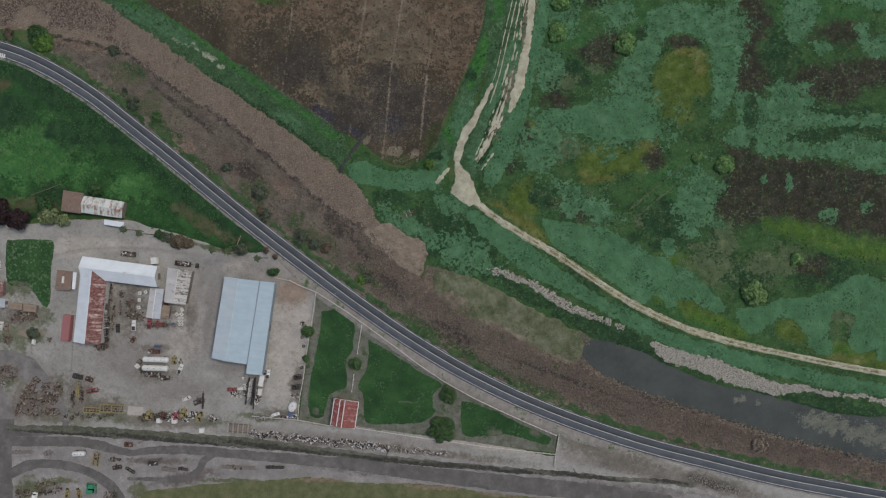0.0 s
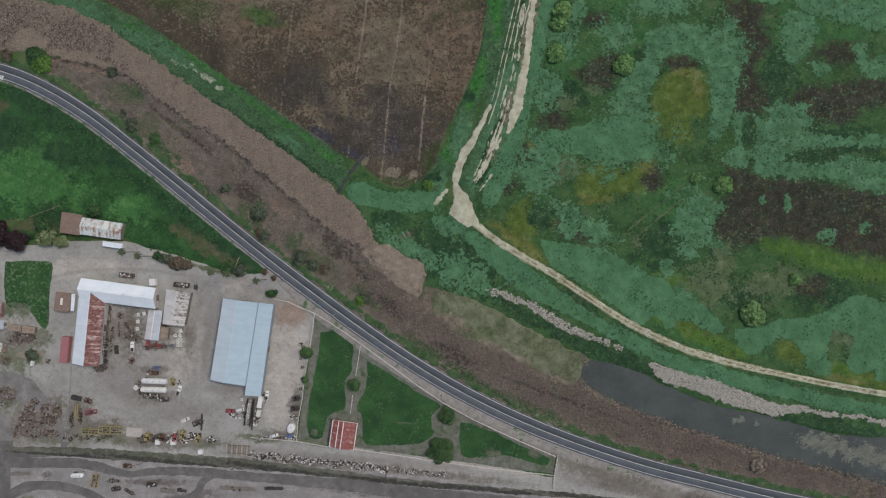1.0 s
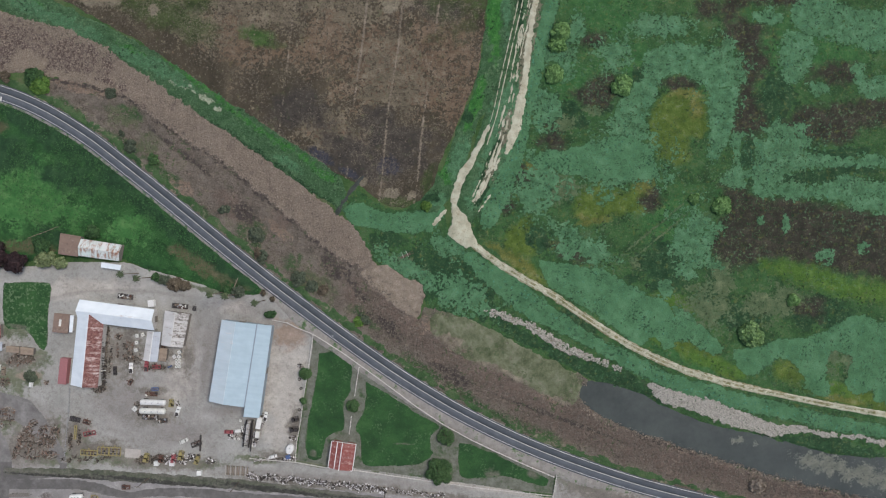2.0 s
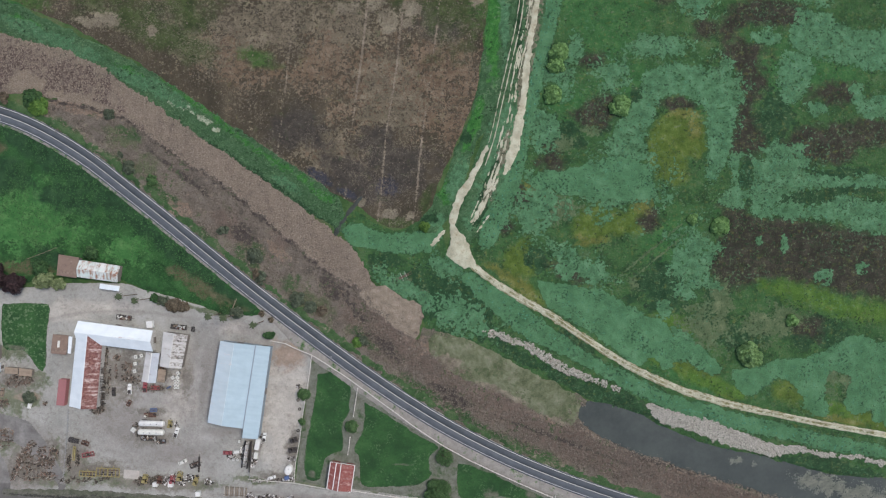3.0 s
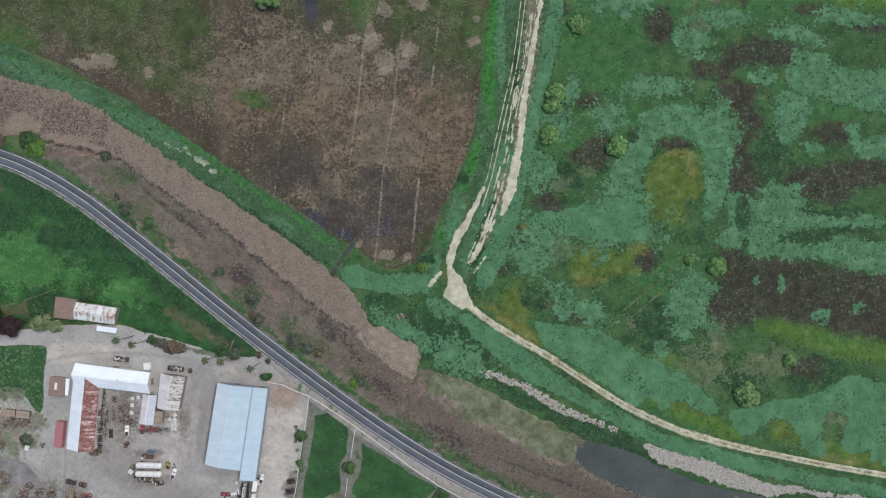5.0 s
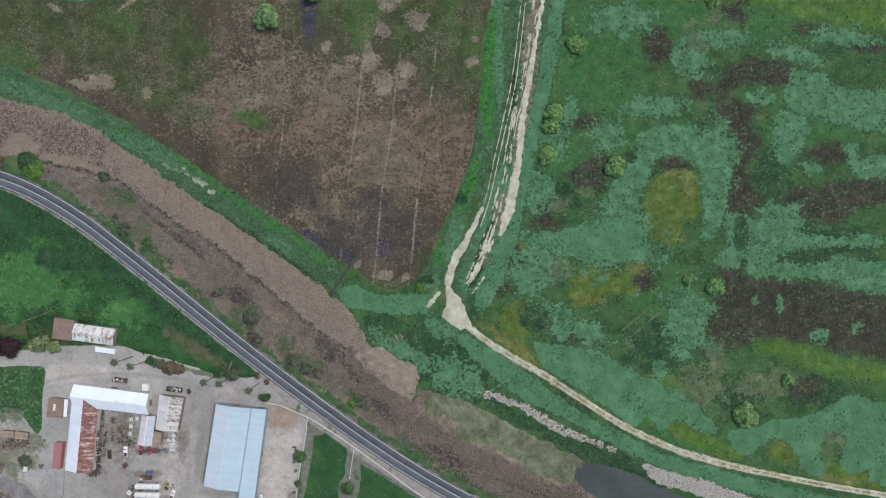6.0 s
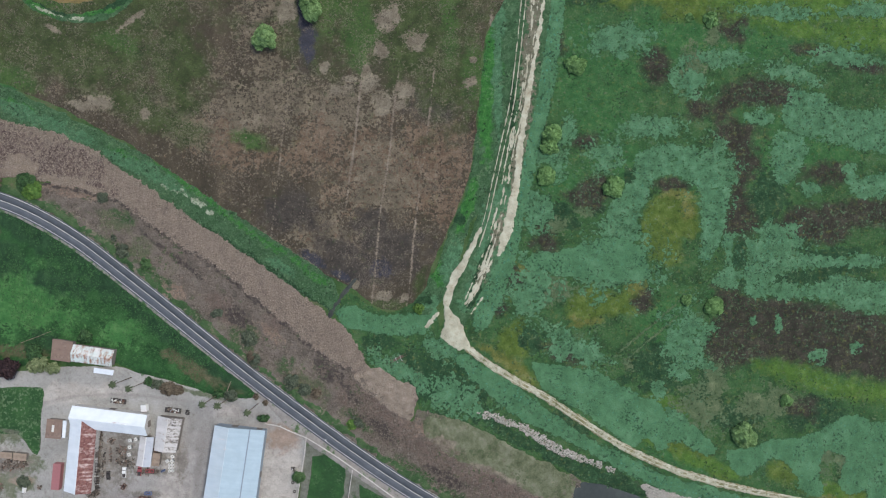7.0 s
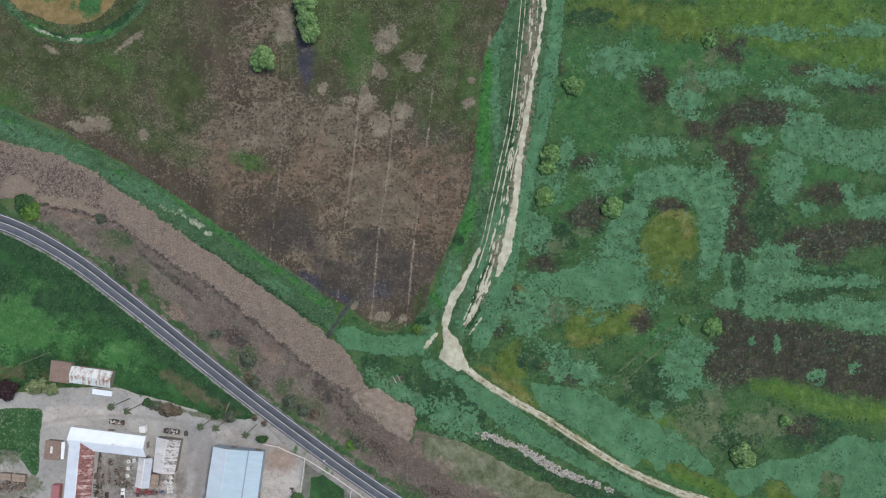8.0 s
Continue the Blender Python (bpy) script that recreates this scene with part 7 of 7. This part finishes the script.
def tree(u, v, rad, height, leaves, label, seed=0, name="tree", stretch=(1, 1), turn=0, dense=1.0, leaf=0.5):
    """rad: the crown's half width in metres."""
    rnd = random.Random(seed + int(u * 3 + v))
    ob = thing(name, u, v, turn, label, "bush" if name in ("bush", "shrub") else "tree", lift=0.1)
    bush = name in ("bush", "shrub")
    th = height * (0.12 if bush else 0.34)
    part("trunk", one(rod, (0, 0, -0.2), (0.1, 0.05, th + 0.3), 0.06 * rad + 0.05, 0.04 * rad + 0.03, n=8), mat_bark, ob)
    lobes = [(0, 0, height * 0.62, rad * 0.62)]
    n = 5 + int(rad * 1.3)
    for i in range(n):
        t = 2 * math.pi * (i + rnd.uniform(-0.3, 0.3)) / n
        q = rad * rnd.uniform(0.45, 0.75)
        lobes.append((q * math.cos(t) * stretch[0], q * math.sin(t) * stretch[1], height * rnd.uniform(0.38, 0.72), rad * rnd.uniform(0.24, 0.42)))
    bm = bmesh.new()
    for l in lobes[1:]:
        rod(bm, (0.05, 0.03, th * rnd.uniform(0.5, 1.0)), (l[0] * 0.8, l[1] * 0.8, l[2]), 0.025 * rad + 0.02, 0.02, n=5)
    part("limbs", bm, mat_bark, ob)
    vts, fcs = leaf_crown(lobes, int((90 + 150 * rad * rad ** 0.5) * dense), leaf, seed + int(u))
    crown = mesh_object("crown", vts, fcs, leaves, smooth=False)
    crown.parent = ob
    return ob


mat_leaf_grey = foliage("grey_green_leaves", c(54, 62, 50), c(76, 86, 70), c(98, 106, 88))
mat_leaf_brown = foliage("dry_brown_twigs", c(66, 58, 48), c(92, 84, 70), c(112, 104, 88))
mat_tuft_reed = foliage("dry_reed_tufts", c(106, 96, 85), c(132, 120, 107), c(158, 147, 132))


def palm(u, v, height, seed):
    rnd = random.Random(seed)
    ob = thing("palm_tree", u, v, rnd.uniform(0, 90), "palm tree with a spiky grey-green head", "palm", "palms along the drive")
    part("trunk", one(rod, (0, 0, -0.1), (0.15, 0.1, height), 0.24, 0.17, n=8), mat_bark, ob)
    for i in range(26):
        t = 2 * math.pi * i / 13 + rnd.uniform(-0.25, 0.25)
        L, droop = rnd.uniform(1.5, 2.4), rnd.uniform(0.1, 0.8) + 0.9 * (i > 12)
        bm = bmesh.new()
        k, s = math.cos(t), math.sin(t)
        pts = []
        for j in range(5):
            f = j / 4
            w = 0.3 * math.sin(math.pi * min(0.95, f * 0.8 + 0.14))
            z = height + 0.5 * math.sin(f * 2.2) - droop * f * f * 1.4
            x, y = 0.15 + k * L * f, 0.1 + s * L * f
            pts.append([bm.verts.new((x - s * w, y + k * w, z - 0.1)), bm.verts.new((x, y, z)), bm.verts.new((x + s * w, y - k * w, z - 0.1))])
        for p, q in zip(pts[:-1], pts[1:]):
            bm.faces.new((p[0], p[1], q[1], q[0]))
            bm.faces.new((p[1], p[2], q[2], q[1]))
        part("frond", bm, mat_leaf_palm, ob)
    return ob


for k, (u, v) in enumerate([(253.6, 408), (280, 415), (403, 442), (427, 445), (477, 456)]):
    palm(u, v, 17.5 + 0.4 * (k % 3), k)
tree(8, 376, 7.5, 7, mat_leaf_plum, "broad dark plum-leaved tree by the drive", 1, dense=1.4)
tree(44, 388, 6.0, 6, mat_leaf_plum, "dark plum-leaved tree by the drive", 2, dense=1.4)
tree(95, 384, 5.2, 4.5, mat_leaf_pale, "pale olive-green tree beside the brown shed", 3, stretch=(1.5, 0.8))
tree(120, 390, 3.4, 3.5, mat_leaf_pale, "pale olive-green bush beside the brown shed", 4, "bush")
tree(88, 362, 5.0, 4.5, mat_leaf_dark, "deep green tree at the meadow's edge", 5)
tree(175, 335, 4.0, 3.0, mat_leaf_dark, "deep green shrub behind the rusty shed", 6, "bush")
tree(488, 481, 2.9, 2.6, mat_leaf_dark, "round clipped dark green bush by the barn", 7, "bush", stretch=(1.3, 0.7), dense=1.8)
tree(549, 586, 3.4, 2.4, mat_leaf_lawn, "small green tree beside the yard fence", 8, dense=1.6, leaf=0.34)
tree(545, 633, 2.0, 2.4, mat_leaf_lawn, "small green bush beside the yard fence", 9, "bush")
tree(633, 642, 4.0, 1.8, mat_leaf_lawn, "low green tree between the lawns", 10, stretch=(0.9, 1.0), dense=1.6, leaf=0.34)
tree(794, 697, 5.0, 1.6, mat_leaf_lawn, "spreading thin green tree on the lawn", 11, dense=1.1, leaf=0.32)
tree(783, 757, 7.2, 2.0, mat_leaf_lawn, "spreading dark green tree on the lawn", 12, dense=2.2, leaf=0.34)
tree(67, 589, 3.8, 2.4, mat_leaf_grey, "round dull green bush on the gravel", 13, "bush", dense=1.8, leaf=0.32)
tree(286, 414, 2.6, 2.6, mat_leaf_dark, "small dark round bush by the drive", 14, "bush")
tree(301, 419, 3.0, 2.2, mat_leaf_grey, "low grey-green bush by the drive", 15, "bush", stretch=(1.2, 0.9))
tree(320, 427, 4.4, 1.6, mat_leaf_brown, "low soft brown bush by the drive", 16, "bush", stretch=(1.1, 0.8), dense=1.4)
tree(334, 430, 3.8, 1.4, mat_leaf_brown, "low soft brown bush by the drive", 17, "bush", stretch=(1.1, 0.7), dense=1.4)
tree(409, 439, 3.0, 1.2, mat_leaf_dark, "low dark green bush by the drive", 18, "bush", stretch=(1.6, 0.6))
tree(431, 441, 3.6, 2.4, mat_leaf_grey, "domed grey-green bush by the drive", 19, "bush", stretch=(1.1, 0.85), dense=1.4)
tree(474, 443, 1.6, 1.4, mat_leaf_brown, "small brown bush by the road", 20, "bush")
tree(491, 454, 1.5, 1.3, mat_leaf_brown, "small brown bush by the road", 21, "bush")
log = thing("fallen_log", 426, 426, 65, "pale bare log lying in the grass", "log")
part("trunk", one(rod, (-3.0, 0, 0.3), (3.0, 0.2, 0.5), 0.28, 0.18), mat_wood, log)
part("stub", one(rod, (0.8, 0, 0.4), (1.5, 0.9, 0.9), 0.12, 0.06), mat_wood, log)
for k, (u, v, r, leaf, label) in enumerate([(82, 76, 5.2, mat_leaf_yellow, "bright yellow-green bush beside the road"), (70, 62, 5.0, mat_leaf_dark, "dark green bush beside the road"), (537, 418, 4.2, mat_leaf_grey, "pale olive shrub beside the road"), (643, 494, 3.2, mat_leaf_yellow, "yellow-green shrub beside the road"),
                                       (462, 342, 4.4, mat_leaf_grey, "dark green shrub in the dry brush"), (560, 432, 3.4, mat_leaf_grey, "grey-green shrub beside the road"), (580, 440, 3.0, mat_leaf_brown, "dry brown shrub beside the road"), (240, 185, 3.6, mat_leaf_grey, "grey-green shrub beside the road"), (205, 90, 3.2, mat_leaf_grey, "grey-green shrub in the dry brush"),
                                       (989, 58, 5.2, mat_leaf_soft, "fresh green willow bush in the marsh"), (999, -14, 5.6, mat_leaf_soft, "fresh green willow bush in the marsh"), (995, 6, 4.6, mat_leaf_soft, "fresh green willow bush in the marsh"), (1108, 78, 5.4, mat_leaf_soft, "fresh green willow bush in the marsh"),
                                       (1043, -138, 5.2, mat_leaf_soft, "fresh green willow bush in the marsh"), (1283, -217, 4.0, mat_leaf_soft, "pale round bush in the marsh"), (1245, -222, 2.4, mat_leaf_soft, "small pale bush in the marsh"), (1284, 291, 5.0, mat_leaf_soft, "green willow bush in the marsh"),
                                       (1236, 279, 3.2, mat_leaf_soft, "small fresh green bush in the marsh"), (1334, 521, 6.6, mat_leaf_fresh, "broad pale willow in the marsh"), (1411, 458, 3.4, mat_leaf_soft, "pale dry bush in the marsh"), (762, 290, 3.0, mat_leaf_yellow, "yellow-green shrub at the field corner")]):
    tree(u, v, r, r * 0.24, leaf, label, 30 + k, "bush", dense=1.7, leaf=0.36 + 0.05 * r)
for k in range(8):
    rnd = random.Random(400 + k)
    i = rnd.randrange(14, 110)
    q = road_path[i] - road_side[i] * rnd.uniform(24, 52)
    r = rnd.uniform(1.4, 3.4)
    tree(q[0], q[1], r, r * 0.4, rnd.choice((mat_leaf_lawn, mat_leaf_grey, mat_leaf_grey, mat_leaf_brown)), "low scrubby shrub in the roadside brush", 500 + k, "shrub", stretch=(rnd.uniform(1.0, 1.6), rnd.uniform(0.7, 1.0)), turn=rnd.uniform(0, 180))
tree(1345, 786, 4.6, 1.0, mat_tuft_reed, "large tan tussock at the water's edge", 65, "bush", stretch=(1.1, 0.8), dense=1.6)
tree(498, -188, 6.6, 6.5, mat_leaf_fresh, "rounded fresh green tree in the field", 60, dense=1.5)
tree(486, -180, 4.4, 5.0, mat_leaf_fresh, "rounded fresh green tree in the field", 61, dense=1.5)
tree(573, -255, 6.4, 8, mat_leaf_fresh, "tall leafy green tree in the field", 62, stretch=(0.8, 1.1), dense=1.5)
tree(572, -285, 6.4, 8, mat_leaf_fresh, "tall leafy green tree in the field", 63, dense=1.5)
tree(578, -232, 5.4, 6, mat_leaf_fresh, "leafy green tree in the field", 64, dense=1.5)

# ---- riprap: pale stones on the canal's bank ----
def stones(name, band, count, label, lo, hi, seed, material):
    rng = np.random.RandomState(seed)
    u0, v0, u1, v1 = band.box
    base = np.array([(-1, -1, -0.4), (1, -1, -0.4), (1, 1, -0.4), (-1, 1, -0.4), (-0.6, -0.5, 0.5), (0.55, -0.65, 0.45), (0.6, 0.6, 0.55), (-0.65, 0.55, 0.4)])
    faces = np.array([(4, 5, 6, 7), (0, 1, 5, 4), (1, 2, 6, 5), (2, 3, 7, 6), (3, 0, 4, 7)])
    us, vs = np.arange(u0, u1, 1.5), np.arange(v0, v1, 1.5)
    U, V = np.meshgrid(us, vs)
    ok = np.flatnonzero(band(U, V).ravel() > 0)
    pick = rng.choice(ok, count)
    uu, vv = U.ravel()[pick] + rng.uniform(-1, 1, count), V.ravel()[pick] + rng.uniform(-1, 1, count)
    V8, F = [], []
    for i in range(count):
        s = rng.uniform(lo, hi) * np.array([1, rng.uniform(0.6, 1), rng.uniform(0.5, 0.9)])
        t = rng.uniform(0, 6.28)
        p = (base + rng.uniform(-0.2, 0.2, base.shape)) * s
        x, y = at(uu[i], vv[i])
        V8.append(np.stack([x + p[:, 0] * math.cos(t) - p[:, 1] * math.sin(t), y + p[:, 0] * math.sin(t) + p[:, 1] * math.cos(t), p[:, 2] + max(land(uu[i], vv[i]), -0.3) + 0.35], 1))
        F.append(faces + 8 * i)
    return tagged(mesh_object(name, np.vstack(V8), np.vstack(F), material, smooth=False), label, "rocks", kind="stuff")


m = Mat("pale_riprap_stone", 0.9)
mat_stone = m.done(m.mix(m.math("MULTIPLY", m.noise(0.6, 4), 0.5), m.ramp(m.island(), (0.0, c(98, 96, 89)), (0.4, c(146, 142, 132)), (1.0, c(182, 178, 168))), c(120, 116, 106)))
RIP = strip([(1160, 610, 6), (1192, 630, 11), (1245, 644, 14), (1300, 664, 15), (1350, 681, 13), (1385, 689, 9), (1412, 685, 8), (1440, 690, 4.5), (1480, 697, 3), (1530, 700, 3), (1560, 709, 5), (1640, 718, 6)], 4, 8, 95)
RIP2 = strip([(868, 476, 3), (900, 487, 5), (935, 500, 6), (965, 517, 8), (1000, 538, 8), (1040, 555, 5), (1070, 566, 4), (1105, 582, 3)], 5, 9, 96)
stones("riprap", RIP, 12000, "band of pale broken rocks along the canal bank", 0.1, 0.34, 5, mat_stone)
RIP3 = strip([(1222, 844, 5), (1260, 855, 7), (1305, 868, 6)], 4, 9, 97)
m = Mat("dark_grey_rubble", 0.9)
mat_rubble = m.done(m.ramp(m.island(), (0.0, c(64, 62, 57)), (0.6, c(96, 93, 86)), (1.0, c(146, 142, 133))))
stones("rubble", RIP3, 700, "scattered grey rubble beside the road", 0.1, 0.4, 7, mat_rubble)
stones("riprap", RIP2, 1300, "thin band of pale rocks along the ditch", 0.16, 0.45, 6, mat_stone)


# ---- tussocks: loose plants over the wild ground ----
def tussocks(name, zone, count, height, spread, material, label, seed, where=None, blades=5, lift=0.15):
    rng = np.random.RandomState(seed)
    u0, v0, u1, v1 = zone.box
    u0, u1, v0, v1 = max(u0, -20), min(u1, 1620), max(v0, -320), min(v1, 900)
    us, vs = np.arange(u0, u1, 4.0), np.arange(v0, v1, 4.0)
    U, V = np.meshgrid(us, vs)
    w = (zone(U, V) > 1).astype(float)
    if where is not None:
        w = w * np.clip(where(U, V), 0, 1)
    w = w.ravel() / w.sum()
    pick = rng.choice(U.size, count, p=w)
    uu, vv = U.ravel()[pick] + rng.uniform(-2, 2, count), V.ravel()[pick] + rng.uniform(-2, 2, count)
    x, y = at(uu, vv)
    ii, jj = np.clip(((uu + 140) / 6).astype(int), 0, len(land_us) - 1), np.clip(((vv + 440) / 6).astype(int), 0, len(land_vs) - 1)
    z = LAND[jj, ii] + lift - 0.1
    size = rng.uniform(0.5, 1.3, count)
    ang = rng.uniform(0, 6.28, (count, 1)) + np.arange(blades)[None, :] * 6.283 / blades + rng.uniform(-0.4, 0.4, (count, blades))
    s = spread * size[:, None] * rng.uniform(0.6, 1.2, (count, blades))
    h = height * size[:, None] * rng.uniform(0.6, 1.1, (count, blades))
    wd = 0.45 * s
    P = np.zeros((count, blades, 3, 3))
    for k, (f, side, up) in enumerate(((0.15, -1, 0.0), (0.15, 1, 0.0), (1.0, 0, 1.0))):
        P[:, :, k, 0] = x[:, None] + np.cos(ang) * s * f - np.sin(ang) * wd * side
        P[:, :, k, 1] = y[:, None] + np.sin(ang) * s * f + np.cos(ang) * wd * side
        P[:, :, k, 2] = z[:, None] + h * up
    vts = P.reshape(-1, 3)
    ob = mesh_object(name, vts, np.arange(len(vts)).reshape(-1, 3), material, smooth=False)
    return tagged(ob, label, "plants", kind="stuff")


mat_tuft_brush = foliage("dry_brush_tufts", c(74, 68, 60), c(96, 88, 79), c(122, 113, 101))
mat_tuft_marsh = foliage("marsh_tufts", c(24, 46, 28), c(46, 76, 46), c(78, 108, 70))
mat_tuft_bank = foliage("bank_tufts", c(42, 66, 44), c(64, 96, 64), c(106, 132, 100))
mat_tuft_algae = foliage("teal_water_plants", c(40, 78, 58), c(62, 114, 88), c(88, 140, 112))
mat_tuft_meadow = foliage("meadow_tufts", c(34, 66, 34), c(48, 84, 44), c(72, 104, 60))
mat_tuft_field = foliage("stubble_tufts", c(58, 53, 45), c(88, 80, 68), c(124, 115, 100))
tussocks("reeds", REED, 17000, 0.4, 0.5, mat_tuft_reed, "dense dry pinkish-brown reeds", 1, lift=0.35)
tussocks("dry_shrubs", BRUSH, 7500, 0.5, 0.8, mat_tuft_brush, "tangle of dry brown shrubs and stalks", 2, lambda u, v: (1 - 1.4 * np.clip(blobs([(905, 548, 160, 40, 27)], 0.3)(u, v), 0, 0.7)) * (0.35 + 0.65 * (u > 640)) * (VERGE(u, v) < 0), lift=0.28)
FRINGE = strip([(1036, 648, 5), (1085, 672, 6), (1150, 698, 6), (1220, 722, 7), (1300, 748, 7), (1380, 772, 7), (1450, 788, 7), (1540, 812, 8), (1620, 832, 8)], 4, 9, 98)
tussocks("reed_fringe", FRINGE, 1200, 0.6, 0.7, mat_tuft_reed, "ragged fringe of tall dry reeds at the water", 8, lift=0.3)
tussocks("reed_fringe", RIP2, 120, 0.6, 0.5, mat_tuft_reed, "ragged fringe of dry reeds among the rocks", 9, lift=0.3)
patchy = lambda size, seed, lo: (lambda u, v: np.clip((fbm(u, v, size, seed) - lo) * 3, 0, 1))
tussocks("marsh_plants", MARSH, 9000, 0.3, 0.7, mat_tuft_marsh, "dark green marsh plants in loose clumps", 3, patchy(40, 301, -0.2))
tussocks("water_plants", MARSH, 5000, 0.2, 0.6, mat_tuft_algae, "teal floating water plants", 4, lambda u, v: np.maximum(DUCKWEED(u, v), np.maximum.reduce([f(u, v) for f in ALGAE])) - 0.42)
tussocks("meadow_grass", MEADOW, 5000, 0.35, 0.5, mat_tuft_meadow, "tufts of long meadow grass", 5, patchy(40, 305, -0.3))
tussocks("stubble", FIELD, 6000, 0.35, 0.5, mat_tuft_field, "dry stubble and weeds on the field", 6, patchy(30, 306, -0.3))
tussocks("bank_plants", BANK, 4500, 0.35, 0.5, mat_tuft_bank, "lush green plants on the bank", 7, lift=0.2)
